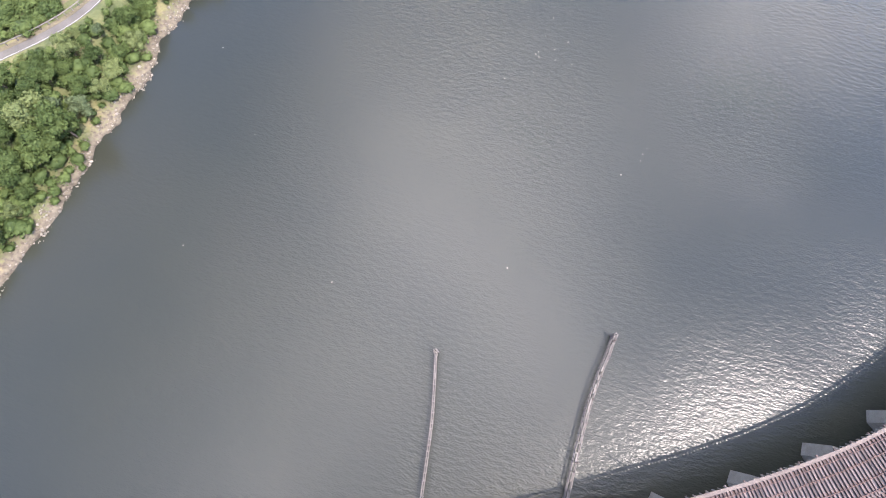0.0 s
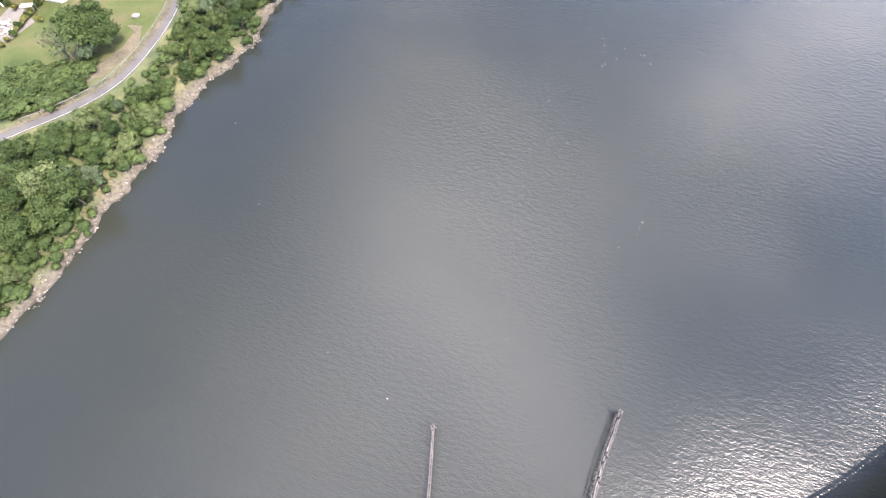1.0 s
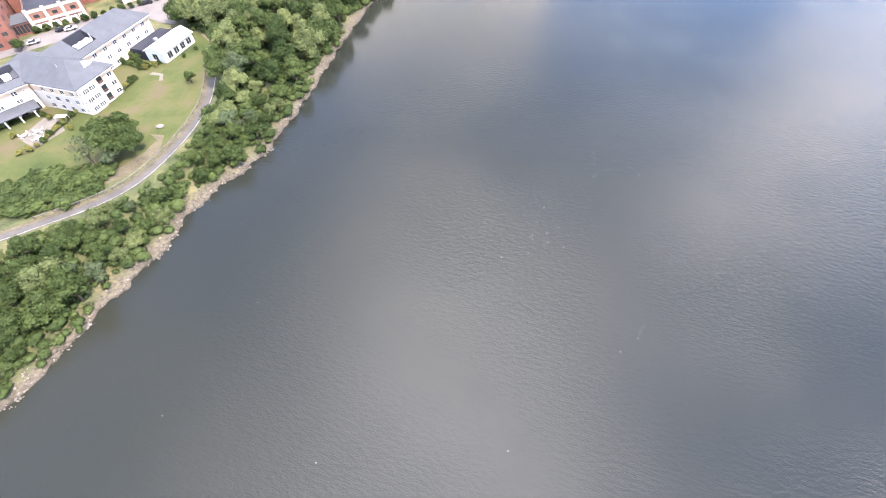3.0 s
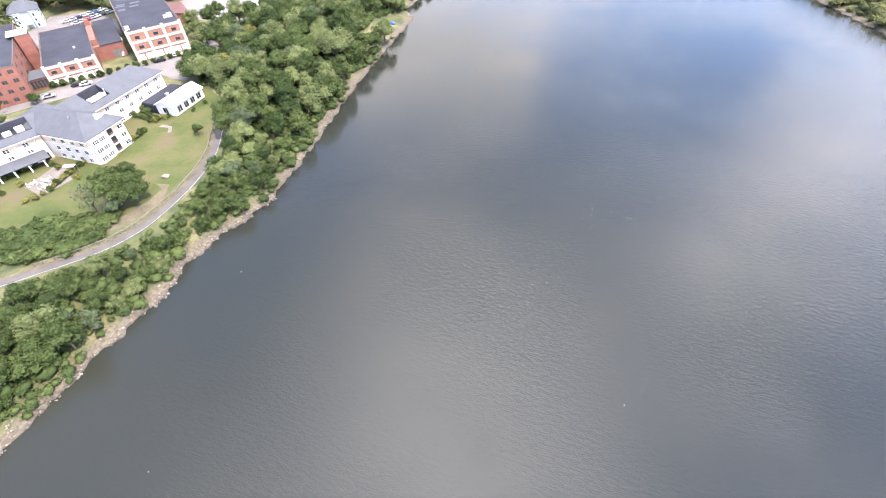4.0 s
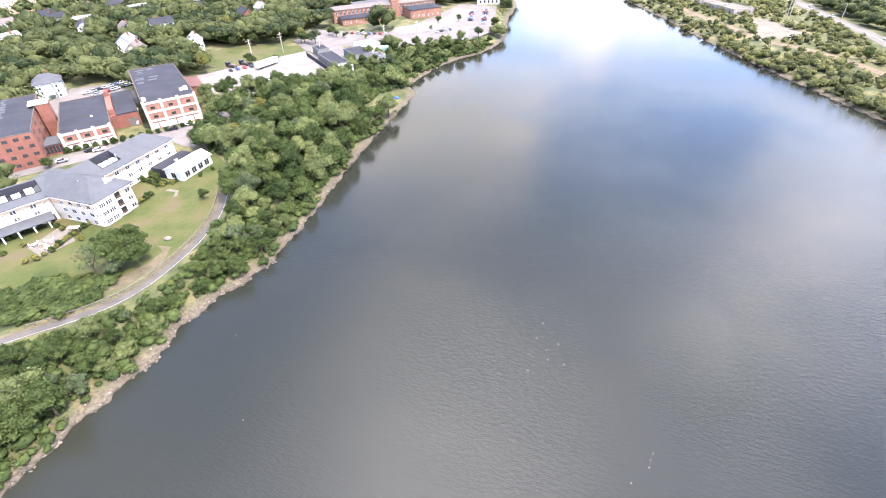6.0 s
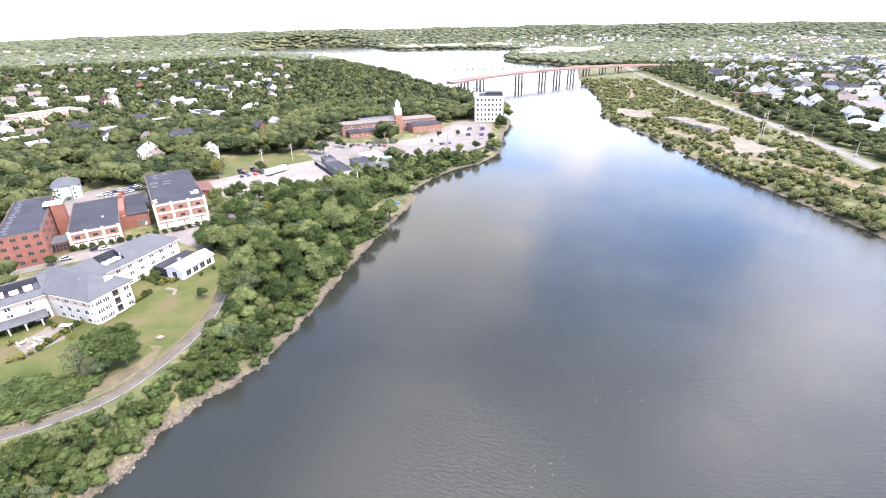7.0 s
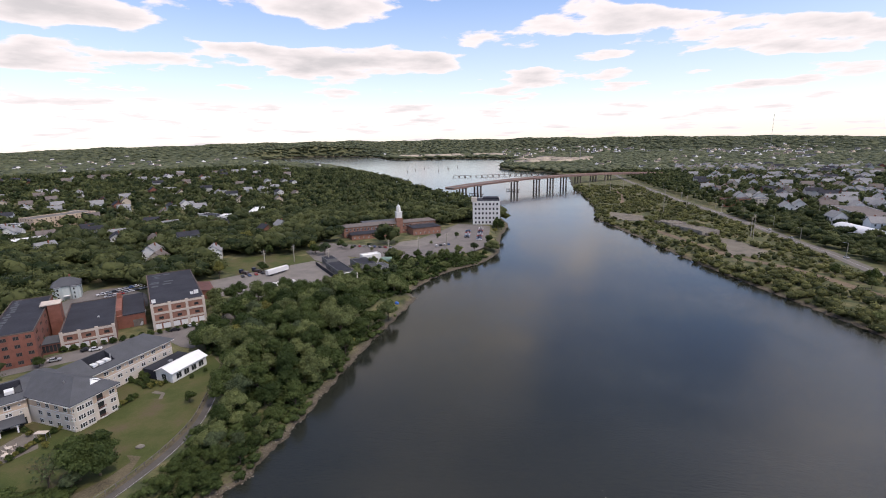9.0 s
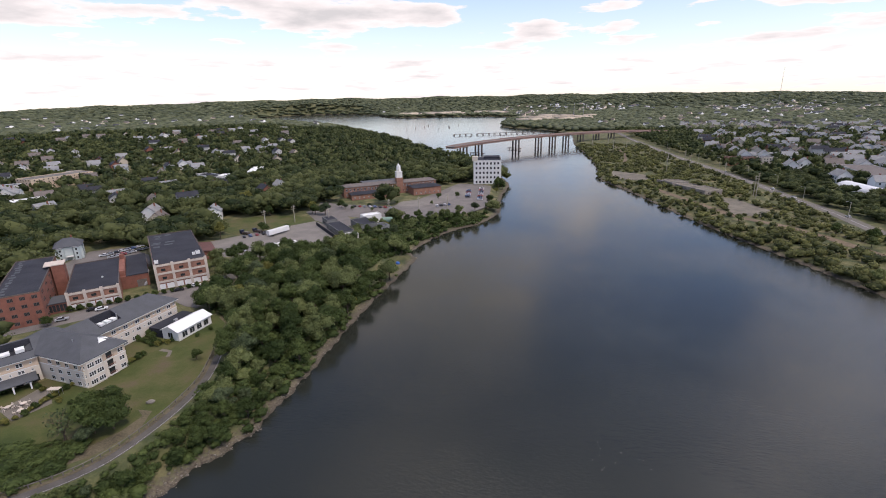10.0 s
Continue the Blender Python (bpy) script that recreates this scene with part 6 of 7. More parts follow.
def rail_bridge():
    ob = thing("railway_bridge", Matrix(), "rusty old railway bridge with open ties on granite piers", "bridge")
    for line, z in ((RAIL, 10.0), (RAIL2, 9.6)):
        c, n = ribbon(line, 1, 8)
        seg = np.concatenate([[0], np.cumsum(np.linalg.norm(np.diff(c, axis=0), axis=1))])
        for s in (-2.7, -0.9, 0.9, 2.7):
            bm = bmesh.new()
            prev = None
            for p, q in zip(c, n):
                ring = [bm.verts.new((*(p + q * a), z + dz)) for a, dz in ((s - 0.2, -1.9), (s + 0.2, -1.9), (s + 0.2, -0.16), (s - 0.2, -0.16))]
                if prev:
                    for k in range(4):
                        bm.faces.new((prev[k], prev[(k + 1) % 4], ring[(k + 1) % 4], ring[k]))
                prev = ring
            part("girder", bm, M_RUST, ob)
        for s in (-2.5, -1.05, 1.05, 2.5):
            bm = bmesh.new()
            for i in range(len(c) - 1):
                beam(bm, (*(c[i] + n[i] * s), z + 0.16), (*(c[i + 1] + n[i + 1] * s), z + 0.16), 0.09, 0.16)
            part("rail", bm, M_RUST, ob)
        tie = mesh_of("tie", boxes((-0.14, 0.14, -3.1, 3.1, -0.15, 0.08)), M_TIE)
        long_tie = mesh_of("tie", boxes((-0.14, 0.14, -3.1, 3.9, -0.15, 0.08)), M_TIE)
        d = np.arange(np.interp(15, c[:, 0], seg), np.interp(93, c[:, 0], seg), 0.56)
        for k, dd in enumerate(d):
            x, y = np.interp(dd, seg, c[:, 0]), np.interp(dd, seg, c[:, 1])
            tx, ty = np.interp(dd + 0.5, seg, c[:, 0]) - x, np.interp(dd + 0.5, seg, c[:, 1]) - y
            part("tie", long_tie if k % 5 == 0 else tie, None, ob, at=pose(x, y, z + random.uniform(-0.02, 0.02), 0, 0, math.degrees(math.atan2(ty, tx)) + random.uniform(-1.5, 1.5)))
        # dark sheet added below the ties as shade in their gaps, and a plank walkway along the edge, with short posts
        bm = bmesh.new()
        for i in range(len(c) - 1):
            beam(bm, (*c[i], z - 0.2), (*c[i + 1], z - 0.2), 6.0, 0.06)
        part("tie_shade_sheet", bm, M_ROOF_DARK, ob)
        bm = bmesh.new()
        for i in range(len(c) - 1):
            beam(bm, (*(c[i] + n[i] * 3.35), z + 0.12), (*(c[i + 1] + n[i + 1] * 3.35), z + 0.12), 0.5, 0.06)
        part("walkway", bm, M_COPING, ob)
    c, n = ribbon(RAIL, 1, 8)
    post = mesh_of("post", boxes((-0.06, 0.06, -0.06, 0.06, 0, 1.1)), M_TIMBER)
    for i in range(0, len(c)):
        if 0 < c[i][0] < 120:
            for a in (0, 0.5):
                j = min(i + 1, len(c) - 1)
                p = (c[i] + n[i] * 3.8) * (1 - a) + (c[j] + n[j] * 3.8) * a
                part("post", post, None, ob, at=pose(p[0], p[1], 10.0))
    for x, y, t in ((14.2, -18.6, 8), (27.0, -17.0, 10), (40.0, -14.6, 13), (52.4, -11.2, 20), (64.0, -6.9, 27), (79, 2.6, 31), (98, 14.2, 33)):
        bm = bmesh.new()
        prism(bm, [(-1.35, -16), (1.35, -16), (1.35, 1.2), (0, 2.6), (-1.35, 1.2)], -3, 6.9)
        part("pier", bm, M_GRANITE, ob, "granite block pier with a pointed cutwater", at=pose(x, y, 0, 0, 0, t))
        part("pier_cap", prism(bmesh.new(), [(-1.5, -15), (1.5, -15), (1.5, 0.2), (-1.5, 0.2)], 6.904, 7.6), M_CONCRETE, ob, at=pose(x, y, 0, 0, 0, t))
    # lattice truss of the rusty main span farther in
    tr = bmesh.new()
    for off in (0.0, 5.5):
        for k in range(14):
            x0, x1 = 30 + 5 * k, 35 + 5 * k
            y0, y1 = np.interp([x0, x1], [r[0] for r in RAIL2], [r[1] for r in RAIL2]) - 8.5 - off
            beam(tr, (x0, y0, 11), (x1, y1, 11), 0.5, 0.4)
            beam(tr, (x0, y0, 7.9), (x1, y1, 7.9), 0.5, 0.4)
            beam(tr, (x0, y0, 7.9), ((x0 + x1) / 2, (y0 + y1) / 2, 11), 0.22)
            beam(tr, ((x0 + x1) / 2, (y0 + y1) / 2, 11), (x1, y1, 7.9), 0.22)
    part("truss", tr, M_RUST, ob)
    lat = bmesh.new()
    for k in range(28):
        x0 = 30 + 2.5 * k
        y0 = float(np.interp(x0, [r[0] for r in RAIL2], [r[1] for r in RAIL2])) - 8.5
        beam(lat, (x0, y0, 11.1), (x0 + 2.5 * (1 if k % 2 else -1), y0 - 5.5, 11.1), 0.18)
    part("lattice", lat, M_RUST, ob)


rail_bridge()
for x, y, z, a in ((29.0, -14.4, 10.1, 140), (56.3, -13.2, 9.7, 110)):
    ob = thing("signal_pole", pose(x, y, z, 0, 0, a), "leaning grey signal pole on the railway bridge", "pole", "bridge poles")
    part("pole", tube(bmesh.new(), (0, 0, 0), (0.5, 0, 6.5), 0.13, 0.09, 7), M_STEEL, ob)
    part("arm", tube(bmesh.new(), (0.5, 0, 6.3), (-3.2, 0.4, 6.0), 0.09, 0.07, 6), M_RUST, ob)
# a tarpaulin on the shore and pale flotsam on the water
tp = bmesh.new()
bmesh.ops.create_icosphere(tp, subdivisions=2, radius=1.0, matrix=Matrix.Diagonal((1.2, 0.9, 0.9, 1)))
for v in tp.verts:
    v.co += Vector((0, 0, 0.5 * noise.noise(v.co * 1.3)))
solid("tarpaulin", tp, M_BLUE_TARP, pose(-18, 241, float(level(-18, 241)[0]) + 0.5), "blue tarpaulin shelter at the edge of the trees", "tarpaulin")
fl = bmesh.new()
box(fl, -0.10, 0.10, -0.06, 0.06, -0.05, 0.06)
bmesh.ops.bevel(fl, geom=fl.edges[:], offset=0.03, segments=2, affect="EDGES")
fl = mesh_of("flotsam", fl, M_TRIM)
rf = np.random.default_rng(8)
spots = [(37, 45), (36.2, 43.6), (38, 46.2), (32, 41), (-25, 24), (-42, 58), (-55, 34), (-51, 82), (8, 24), (-14, 15), (20, 72), (22, 76), (12, 66)]
spots += [(36 + 16 * rf.random(), 88 + 12 * rf.random()) for _ in range(11)] + [(18 + 14 * rf.random(), 62 + 26 * rf.random()) for _ in range(8)]
for x, y in spots:
    tagged(new("flotsam", fl), "small pale scrap of flotsam on the water", "flotsam", "flotsam on the river").matrix_basis = pose(x, y, 0.0, 0, 0, rf.random() * 360)


# ---- far town: pale roofs beyond count ----
def far_town():
    r = np.random.default_rng(21)
    V, F, M = [], [], []
    n = 0

    def block(x, y, w, l, h, rise, turn, m):
        nonlocal n
        c, q = math.cos(turn), math.sin(turn)
        z = float(level(x, y)[0])
        pts = [(-w, -l, 0), (w, -l, 0), (w, l, 0), (-w, l, 0), (-w, -l, h), (w, -l, h), (w, l, h), (-w, l, h), (0, -l, h + rise), (0, l, h + rise)]
        V.extend([(x + a * c - b * q, y + a * q + b * c, z + d - 0.5) for a, b, d in pts])
        for f, k in (((0, 1, 5), m), ((0, 5, 4), m), ((1, 2, 6), m), ((1, 6, 5), m), ((2, 3, 7), m), ((2, 7, 6), m), ((3, 0, 4), m), ((3, 4, 7), m), ((4, 5, 8), m), ((6, 7, 9), m),
                     ((5, 6, 9), m + 1), ((5, 9, 8), m + 1), ((7, 4, 8), m + 1), ((7, 8, 9), m + 1)):
            F.append([i + n for i in f])
            M.append(k)
        n += 10
    for _ in range(2600):
        d = math.sqrt(r.uniform(1150 ** 2, 3600 ** 2))
        a = r.uniform(-46, 48)
        x, y = d * math.sin(radians(a)), d * math.cos(radians(a))
        like = 0.26 if a > 9 else 0.10
        if math.sin(x * 0.004 + 1) * math.sin(y * 0.0035) < -0.15 or r.random() > like or inland(x, y)[0] < 20:
            continue
        s = 1.0 + 0.5 * (d > 2000)
        block(x, y, 4.6 * s * r.uniform(0.8, 1.3), 6 * s * r.uniform(0.8, 1.3), 9 + 2 * s, 4 * s, r.random() * 3, 0 if r.random() < 0.6 else 2)
    for _ in range(46):  # sheds and works along the far shore
        a = r.uniform(-4.5, 8.5) if r.random() < 0.6 else r.uniform(11, 19)
        d = r.uniform(2680, 2900) if a < 9 else r.uniform(1700, 2050)
        x, y = d * math.sin(radians(a)), d * math.cos(radians(a))
        if inland(x, y)[0] < 20:
            continue
        block(x, y, r.uniform(18, 45), r.uniform(10, 18), r.uniform(12, 17), 1.5, r.uniform(-0.3, 0.3), 2)
    me = np_mesh("far_town", V, F, M_WHITE)
    for m in (M_ROOF_GREY, M_SIDING_TAN, M_SHINGLE_BROWN):
        me.materials.append(m)
    me.polygons.foreach_set("material_index", np.array(M, dtype=np.int32))
    me.update()
    tagged(new("far_town", me), "pale houses and sheds of the distant town", "houses", kind="stuff")


far_town()


def shore_rocks():
    r = np.random.default_rng(31)
    bm = bmesh.new()
    bmesh.ops.create_icosphere(bm, subdivisions=1, radius=1.0)
    tv = np.array([v.co[:] for v in bm.verts])
    tf = np.array([[v.index for v in f.verts] for f in bm.faces])
    bm.free()
    L = smooth_line(LEFT_BANK[3:26], 60)
    V, F = [], []
    for k in range(2600):
        p = L[r.integers(0, len(L))] + r.normal(size=2) * 1.9
        d = inland(p[0], p[1])[0]
        if not -0.4 < d < 4.5:
            continue
        s = 0.10 + 0.28 * r.random() ** 3
        sh = tv * (s * r.uniform(0.7, 1.4, 3)) + r.normal(size=tv.shape) * s * 0.16
        V.append(sh * (1, 1, 0.65) + (p[0], p[1], float(level(p[0], p[1])[0]) + 0.1 * s))
        F.append(tf + len(tv) * (len(V) - 1))
    me = np_mesh("shore_rocks", np.concatenate(V), np.concatenate(F), mat("shore_stone", (0.135, 0.118, 0.094), 0.9, 0.5, 0.5, 5, 0.3, random_hue=1.2, island=True))
    tagged(new("shore_rocks", me), "pale broken stones along the water's edge", "rocks", kind="stuff")


shore_rocks()


# ---- planting: the near bank tree by tree ----
def spaced(rng, tries, x0, x1, y0, y1, gap, keep):
    """Scattered places no nearer to each other than gap."""
    xs, ys = rng.uniform(x0, x1, tries), rng.uniform(y0, y1, tries)
    ok = keep(xs, ys)
    cell, out = {}, []
    for x, y in zip(xs[ok], ys[ok]):
        i, j = int(x // gap), int(y // gap)
        if all((x - a) ** 2 + (y - b) ** 2 > gap * gap for di in (-1, 0, 1) for dj in (-1, 0, 1) for a, b in cell.get((i + di, j + dj), ())):
            cell.setdefault((i, j), []).append((x, y))
            out.append((x, y))
    return out


def open_ground(x, y, margin=0.0):
    res = np.ones(np.shape(x), bool)
    for o in CLEAR:
        res &= ~inside(o, x, y)
    return res


def path_x(y):
    """Where the bank's trees end inland: the path, then the yards and works behind."""
    return np.interp(y, [0, 60, 78, 90, 107, 130, 165, 178, 200, 230, 262, 300, 330], [-150, -142, -104, -82, -72.5, -69, -74, -92, -101, -98, -84, -52, -10])


M_SCRUB = leaf_mat("scrub_leaves", (0.040, 0.050, 0.020), (0.160, 0.160, 0.058), per_object=0.0)
# Lighter, greyer leaf colour paints the haze over the far woods.
M_FAR_HAZE = leaf_mat("hazed_distant_canopy", (0.075, 0.090, 0.052), (0.150, 0.160, 0.088), per_object=0.0)
rng = np.random.default_rng(5)
near = spaced(rng, 6000, -140, 0, 8, 135, 3.9, lambda x, y: (inland(x, y) > 3.2) & (x > path_x(y) + 4.6) & (y < 134) & open_ground(x, y))
near += spaced(rng, 8000, -110, 60, 136, 345, 6.4, lambda x, y: (inland(x, y) > 3.4) & (x > path_x(y) + 0.8) & open_ground(x, y))
WAY = smooth_line(PATH, 8)
near.sort(key=lambda q: math.hypot(*q))
for x, y in near[:350]:
    far = y > 134
    # Mostly pale leaves farther along, dark ones near: brightness put into the leaf colour.
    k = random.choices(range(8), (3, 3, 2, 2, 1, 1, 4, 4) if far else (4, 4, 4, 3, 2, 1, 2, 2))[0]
    gap = x - float(path_x(y))
    room = float(np.hypot(WAY[:, 0] - x, WAY[:, 1] - y).min()) if y < 118 else 99.0
    if room < 5.5:
        continue
    plant(KINDS[k], x, y, (0.85 + 0.45 * random.random()) * (0.62 if y > 258 else 1.0) if far else (0.42 + 0.26 * random.random()) * min(1.0, 0.6 + gap / 22, room / 11 + 0.1), LABELS[k])


# ---- woods: everything that grows farther off, in one mesh ----
def clump_template(seed, lobes, leaves, size, sub=1):
    r = np.random.default_rng(seed)
    bm = bmesh.new()
    for x, y, z, q in lobes:
        bmesh.ops.create_icosphere(bm, subdivisions=sub, radius=q * (0.76 if leaves else 1.0), matrix=Matrix.Translation((x, y, z)) @ Matrix.Diagonal((1, 1, 0.9, 1)))
    v = np.array([p.co[:] for p in bm.verts])
    f = np.array([[p.index for p in fc.verts] for fc in bm.faces])
    bm.free()
    v = v + r.normal(size=v.shape) * 0.06
    keep = v[f].mean(1)[:, 2] > 0.05
    f = f[keep]
    if leaves:
        p, d = crown_points(r, leaves, lobes)
        lv, lf = leaf_quads(r, p, d, size)
        f = np.concatenate([f, lf[:, [0, 1, 2]] + len(v), lf[:, [0, 2, 3]] + len(v)])
        v = np.concatenate([v, lv])
    return v, f


def scatter(name, places, widths, heights, templates, material, label):
    """Crowns set down in one mesh; templates are about one unit wide and high."""
    if not len(places):
        return
    z = level(places[:, 0], places[:, 1])
    r = np.random.default_rng(len(places))
    V, F, tones, base = [], [], [], 0
    pick = r.integers(0, len(templates), len(places))
    for k, (tv, tf) in enumerate(templates):
        q = np.where(pick == k)[0]
        if not len(q):
            continue
        a = r.uniform(0, 6.283, len(q))
        c, s = np.cos(a)[:, None], np.sin(a)[:, None]
        w, h = widths[q][:, None], heights[q][:, None]
        X = (tv[None, :, 0] * c - tv[None, :, 1] * s) * w + places[q, 0][:, None]
        Y = (tv[None, :, 0] * s + tv[None, :, 1] * c) * w + places[q, 1][:, None]
        Z = tv[None, :, 2] * h + z[q][:, None] - 0.2
        V.append(np.stack([X, Y, Z], -1).reshape(-1, 3))
        F.append((tf[None] + (np.arange(len(q)) * len(tv))[:, None, None]).reshape(-1, 3) + base)
        tones.append(np.repeat(r.uniform(-0.26, 0.26, len(q)), len(tv)))
        base += len(q) * len(tv)
    me = np_mesh(name, np.concatenate(V), np.concatenate(F), material, True)
    at = me.attributes.new("tone", "FLOAT", "POINT")
    at.data.foreach_set("value", np.concatenate(tones).astype(np.float32))
    tagged(new(name, me), label, "trees", kind="stuff")


def lobes_unit(seed, n):
    r = np.random.default_rng(seed)
    out = [(0, 0, 0.55, 0.36)]
    for k in range(n):
        a = k * 6.283 / n + r.random()
        out.append((0.26 * math.cos(a), 0.26 * math.sin(a), 0.30 + 0.34 * r.random(), 0.20 + 0.10 * r.random()))
    return out


HI = [clump_template(60 + k, lobes_unit(k, 6), 430, 0.038) for k in range(5)]
MID = [clump_template(70 + k, lobes_unit(10 + k, 1), 20, 0.12) for k in range(4)]
BUSH = [clump_template(90 + k, [(0, 0, 0.42, 0.5), (0.2, 0.1, 0.35, 0.35)], 80, 0.085) for k in range(4)]
LOW = [clump_template(80 + k, [(0, 0, 0.45, 0.55)], 0, 0, 1) for k in range(3)]


def sector(rng, count, r0, r1, a0=-50, a1=50):
    r = np.sqrt(rng.uniform(r0 * r0, r1 * r1, count))
    a = np.radians(rng.uniform(a0, a1, count))
    return r * np.sin(a), r * np.cos(a)


def town(x, y):
    """How much of the ground the trees leave to streets and houses, 0 to 1."""
    right = step01(x - 0.10 * y, 290, 340) * step01(y, 150, 300) * 0.30
    left = step01(-x, 150, 260) * step01(y, 330, 420) * (1 - step01(y, 1100, 1400)) * step01(-np.degrees(np.arctan2(x, y)), 12, 16) * 0.22
    return np.maximum(right, left)


def woods(rng, count, r0, r1, gap, keep=None, edge=5.0, margin=0.0):
    x, y = sector(rng, count, r0, r1)
    d = inland(x, y)
    ok = (d > edge) & open_ground(x, y) & (rng.random(count) > town(x, y))
    for ox, oy in ((margin, 0), (-margin, 0), (0, margin), (0, -margin)) if margin else ():
        ok &= open_ground(x + ox, y + oy)
    if keep is not None:
        ok &= keep(x, y, d)
    p = np.stack([x, y], -1)[ok]
    cell, out = {}, []
    for q in p:
        i, j = int(q[0] // gap), int(q[1] // gap)
        if all((q[0] - a) ** 2 + (q[1] - b) ** 2 > gap * gap for di in (-1, 0, 1) for dj in (-1, 0, 1) for a, b in cell.get((i + di, j + dj), ())):
            cell.setdefault((i, j), []).append(q)
            out.append(q)
    return np.array(out)


# undergrowth that closes the ground between the trees
ug = [q for q in spaced(rng, 34000, -142, 62, 8, 345, 1.6, lambda x, y: (inland(x, y) > 1.0 + 1.6 * (np.sin(0.21 * y) > -0.2)) & (x > path_x(y) + 2.3) & (rng.random(len(x)) < np.where(inland(x, y) < 4.5, 0.6, 1.0)) & open_ground(x, y))]
ug = np.array(ug)
room = np.array([np.hypot(WAY[:, 0] - x, WAY[:, 1] - y).min() if y < 118 else 99.0 for x, y in ug])
ug, room = ug[room > 3.2], room[room > 3.2]
uh = np.minimum(rng.uniform(1.3, 3.6, len(ug)), room * 0.42)
scatter("undergrowth", ug, uh * rng.uniform(1.1, 1.6, len(ug)), uh, BUSH, M_LEAF, "tangled green undergrowth along the bank")
def crown_sizes(rng, n, w0, w1, h0, h1):
    """Wide crowns stand tall, with some scatter."""
    q = rng.random(n) ** 0.8
    return w0 + (w1 - w0) * q, (h0 + (h1 - h0) * q) * rng.uniform(0.85, 1.15, n)


left_side = lambda x, y, d: (x < 100) & ~((y < 345) & (x > path_x(y) - 2))
p = woods(rng, 16000, 120, 560, 9.4, lambda x, y, d: left_side(x, y, d) & (y > 140), margin=5.5)
scatter("woods", p, *crown_sizes(rng, len(p), 11, 23, 9, 18), HI, M_WOODS, "dense green woods behind the works and the yards")
# right bank: low scrub in patches, with gaps of dry grass
scrub_ok = lambda x, y, d: (x > 150) & (np.sin(x * 0.11 + 1) * np.sin(y * 0.07 + x * 0.03) + 0.35 * np.sin(x * 0.4 + y * 0.3) > np.where(d < 11, -1.5, -0.42)) & (x < np.interp(y, [0, 120, 318, 427, 623, 940], [236, 237, 281, 302, 334, 397]))
p = woods(rng, 46000, 150, 900, 2.9, scrub_ok, 0.9)
hh = rng.uniform(1.6, 5.0, len(p)) * (1 + 0.6 * (rng.random(len(p)) > 0.85))
hh = np.minimum(hh * (1 + 0.75 * (p[:, 1] < 275) * (rng.random(len(p)) > 0.35)), 5.2)
scatter("scrub", p, hh * rng.uniform(1.0, 1.5, len(p)), hh, BUSH, M_SCRUB, "patchy green scrub and saplings on the far bank")
p = woods(rng, 12000, 250, 600, 6.6, lambda x, y, d: x > np.interp(y, [0, 120, 318, 427, 623, 940], [252, 253, 293, 314, 346, 406]))
scatter("roadside_trees", p, *crown_sizes(rng, len(p), 6, 14, 4, 11), HI, M_WOODS, "dark green trees between the highway and the town")
p = woods(rng, 40000, 560, 1250, 8.0, lambda x, y, d: (x < 100) | (x > np.interp(y, [0, 560, 623, 940, 1100, 2000], [330, 345, 352, 415, 460, 300])))
scatter("town_trees", p, *crown_sizes(rng, len(p), 8, 17, 7, 15), MID, M_WOODS, "dark green tree canopy over the town and the hill")
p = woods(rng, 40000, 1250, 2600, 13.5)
scatter("far_woods", p, rng.uniform(18, 27, len(p)), rng.uniform(9, 15, len(p)), LOW, M_FAR_HAZE, "distant green tree canopy beyond the town")
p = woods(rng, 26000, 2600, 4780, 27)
scatter("horizon_woods", p, rng.uniform(36, 60, len(p)), rng.uniform(10, 17, len(p)), LOW, M_FAR_HAZE, "wooded low hills along the horizon")


# ---- single trees, hedges and shrubs in the grounds ----
for x, y, k, sc in ((-88.5, 105.5, 0, 1.15), (-84.5, 107, 2, 1.05), (-91, 109.5, 1, 1.0), (-86.5, 111.5, 3, 0.95), (-87.5, 101.5, 4, 0.6), (-78.5, 141, 0, 0.46), (-95, 187, 2, 1.15), (-92, 182, 1, 1.0), (-163, 189, 0, 0.7), (-150, 172, 2, 0.5),
                    (-112, 238, 6, 1.0), (-106, 229, 7, 0.95), (-104, 242, 1, 1.0), (-111, 223, 6, 0.9), (-100, 219, 7, 1.0), (-103, 250, 3, 0.9), (-60, 362, 0, 0.42), (-44, 356, 6, 0.36), (2, 374, 6, 0.36), (8, 395, 0, 0.6), (-70, 372, 1, 0.7), (-30, 352, 6, 0.3), (34, 345, 4, 0.8), (48, 372, 0, 0.8),
                    (66, 445, 1, 0.95), (68, 432, 0, 0.9), (60, 415, 5, 0.7), (-109, 304, 2, 0.85), (-96, 311, 2, 0.45), (-78, 348, 4, 1.1), (-86, 352, 2, 1.0), (-120, 352, 0, 0.9), (-153, 400, 5, 1.6), (-66, 366, 4, 0.6), (-48, 372, 4, 0.4), (-26, 380, 6, 0.34), (24, 398, 0, 0.6)):
    plant(KINDS[k], x, y, sc, LABELS[k], group="trees in the grounds", z=5.0)
for x, y, k, sc in ((-80.5, 60.5, 0, 1.05), (-84.5, 56.5, 2, 0.95), (-86, 62, 6, 1.0), (-90, 52, 1, 0.8), (-96, 44, 7, 0.8), (-60, 116, 4, 0.75), (-62, 126, 0, 0.8), (-61.5, 134, 7, 0.9), (-63, 142, 6, 0.95), (-65, 150, 4, 0.9)):
    plant(KINDS[k], x, y, sc, LABELS[k])
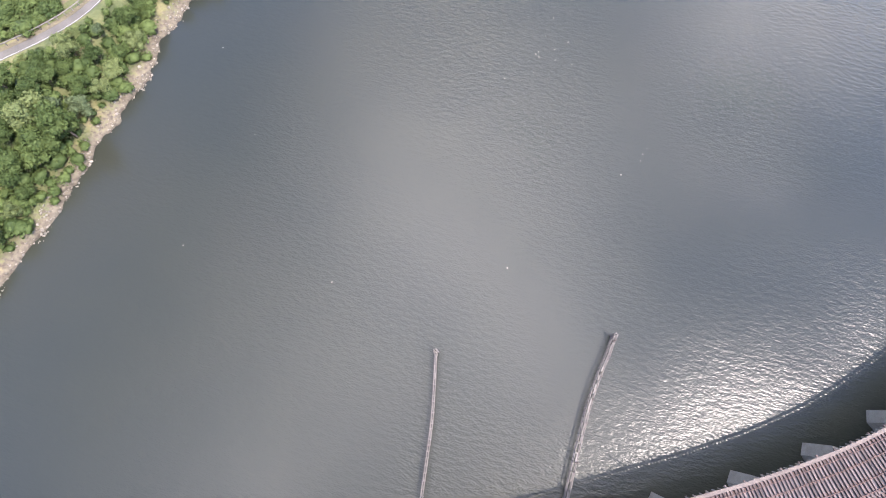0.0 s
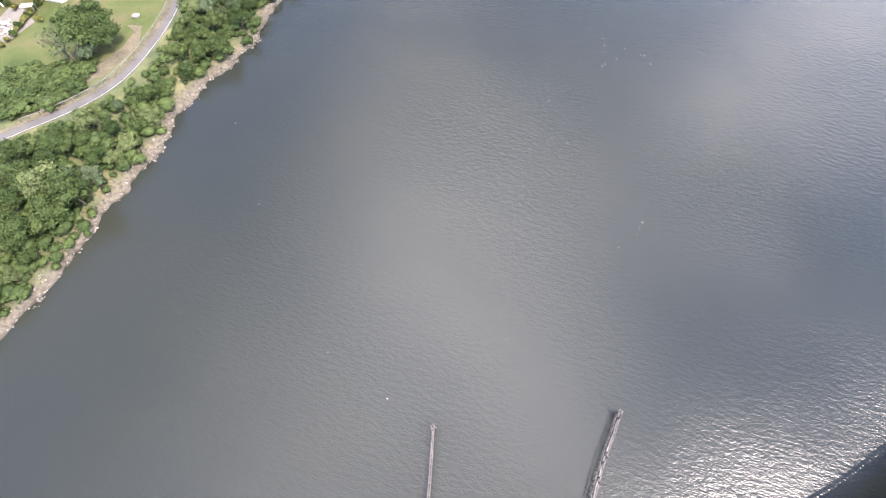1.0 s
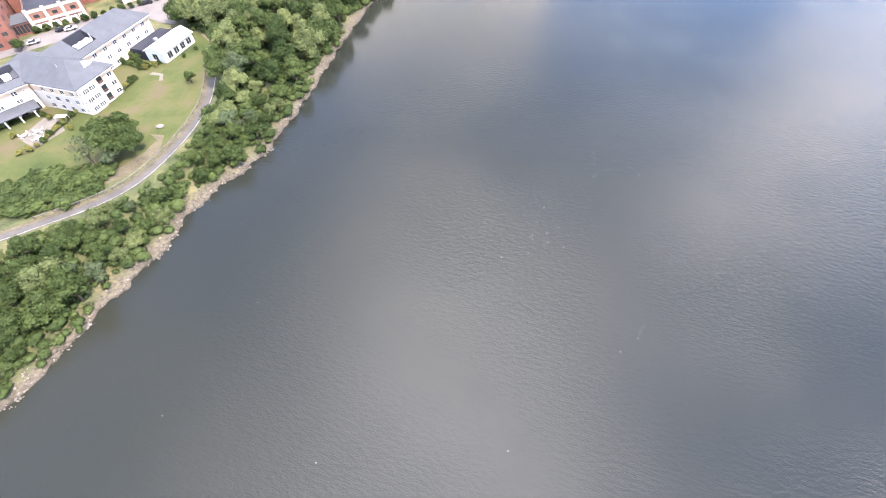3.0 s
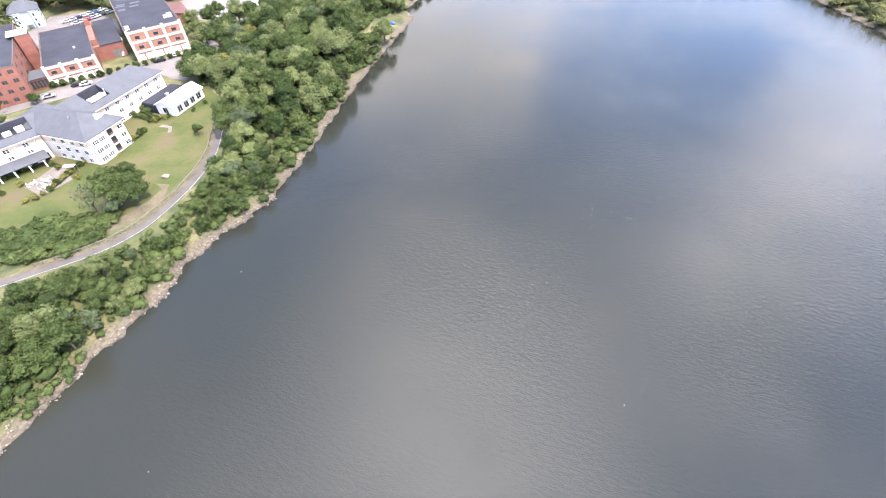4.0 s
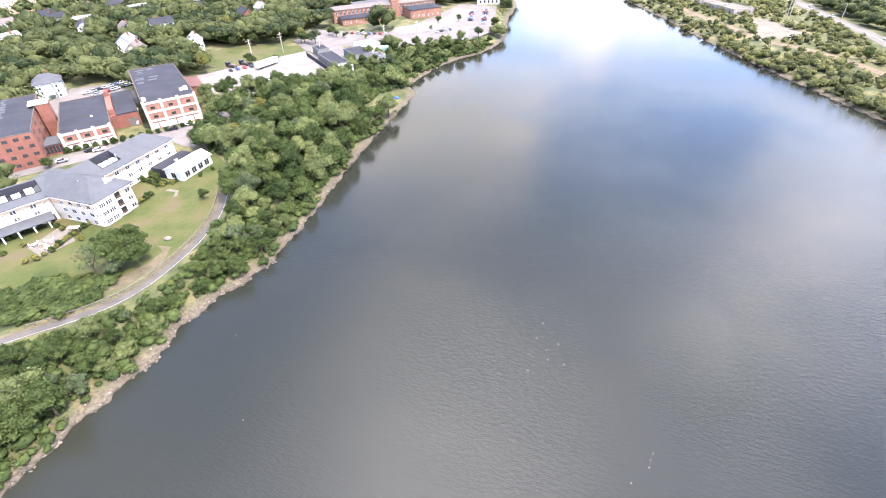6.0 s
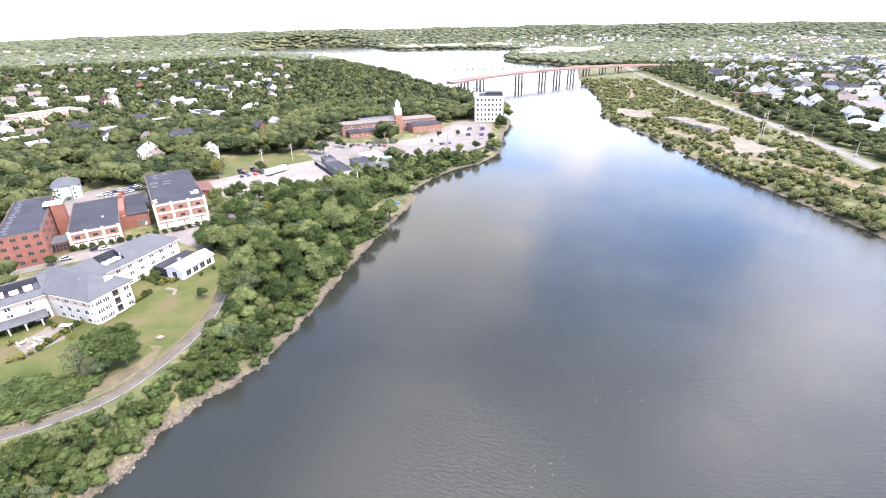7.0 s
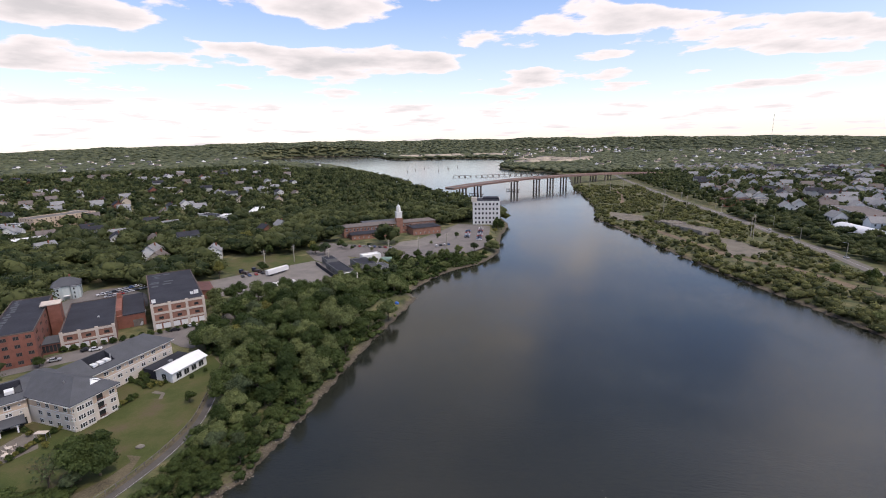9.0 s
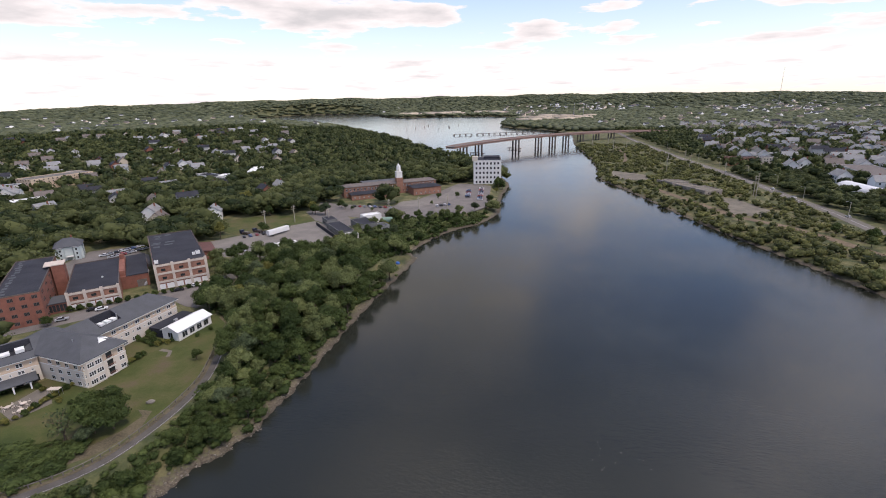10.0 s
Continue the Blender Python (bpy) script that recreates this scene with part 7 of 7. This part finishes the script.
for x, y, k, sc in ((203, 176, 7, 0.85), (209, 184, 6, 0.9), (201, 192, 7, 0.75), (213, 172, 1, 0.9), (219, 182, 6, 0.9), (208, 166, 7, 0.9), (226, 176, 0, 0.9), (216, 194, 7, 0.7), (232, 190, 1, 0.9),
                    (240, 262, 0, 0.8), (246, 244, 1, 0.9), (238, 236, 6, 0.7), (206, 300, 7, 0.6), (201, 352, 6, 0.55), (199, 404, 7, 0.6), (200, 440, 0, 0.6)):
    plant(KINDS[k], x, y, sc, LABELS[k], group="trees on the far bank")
plant(BARE, -94, 103, 1.05, "half-bare grey tree with thin silvery leaves", group="trees in the grounds", z=5.0)
for x, y, sc, tall in ((-131.3, 289.4, 1.1, 1.5), (-149, 311, 1.25, 1.1), (-89, 354, 1.0, 1.4)):
    plant(KINDS[5], x, y, sc, "conical tree turning golden yellow", group="trees in the grounds", z=5.0, squash=tall)
for x, y, k, sc in ((-104, 160, 0, 0.9), (-102, 158, 0, 0.8), (-100, 155, 0, 0.7), (-97, 153, 0, 0.6), (-99, 143, 0, 0.6), (-98.4, 145.5, 0, 0.55), (-99.8, 141, 1, 0.55), (-86, 158, 0, 0.45), (-83.5, 163, 0, 0.45),
                    (-120, 128, 0, 0.5), (-117, 126, 1, 0.5), (-112, 122, 0, 0.5), (-108, 120, 1, 0.5), (-104, 119, 0, 0.45), (-101, 117, 0, 0.5), (-124, 118, 1, 0.5), (-127, 114, 0, 0.5)):
    plant(SHRUB[k], x, y, sc, ("low green shrub by the care home", "low golden-green shrub by the care home")[k], "shrub", "garden shrubs", 5.05)
beds = [(-109, 132), (-110.5, 127), (-112, 121), (-113, 116), (-114.5, 111), (-119, 109)]
for (x0, y0), (x1, y1) in list(zip(beds, beds[1:])) + [((-132, 121), (-127, 129)), ((-107, 157), (-99, 152)), ((-99, 152), (-92, 155)), ((-100, 139), (-99, 146))]:
    n = int(math.hypot(x1 - x0, y1 - y0) / 1.5)
    for q in range(n):
        k = 1 if random.random() < 0.35 else 0
        x, y = x0 + (x1 - x0) * q / n + random.uniform(-0.5, 0.5), y0 + (y1 - y0) * q / n + random.uniform(-0.5, 0.5)
        plant(SHRUB[k], x, y, random.uniform(0.34, 0.62), ("low green shrub by the care home", "low golden-green shrub by the care home")[k], "shrub", "garden shrubs", 5.05)
for k in range(16):
    q = WORKS @ Vector((-32 + 3.4 * k, -5.0 - 0.02 * k * (16 - k), 0))
    plant(SHRUB[0], q.x, q.y, 0.62 + 0.2 * random.random(), "clipped green shrub along the brick works", "shrub", "works hedge", 5.05)
hedge = spaced(rng, 900, -125, -84, 84, 106, 1.7, lambda x, y: (y > 0.42 * x + 127.6 - 6) & (y < 0.30 * x + 131) & (np.hypot(x + 88, y - 108) > 4) & (x < -88) & (y > np.interp(x, [-125, -105, -99, -90, -83], [70, 78, 81, 85.5, 90.5]) + 4))
hedge = np.array(hedge)
hh = rng.uniform(1.2, 3.2, len(hedge))
THICK = [clump_template(110 + k, lobes_unit(30 + k, 4), 320, 0.055) for k in range(4)]
scatter("thicket", hedge, hh * rng.uniform(1.5, 2.4, len(hedge)), hh, THICK, M_LEAF, "low bright green thicket between lawn and path")
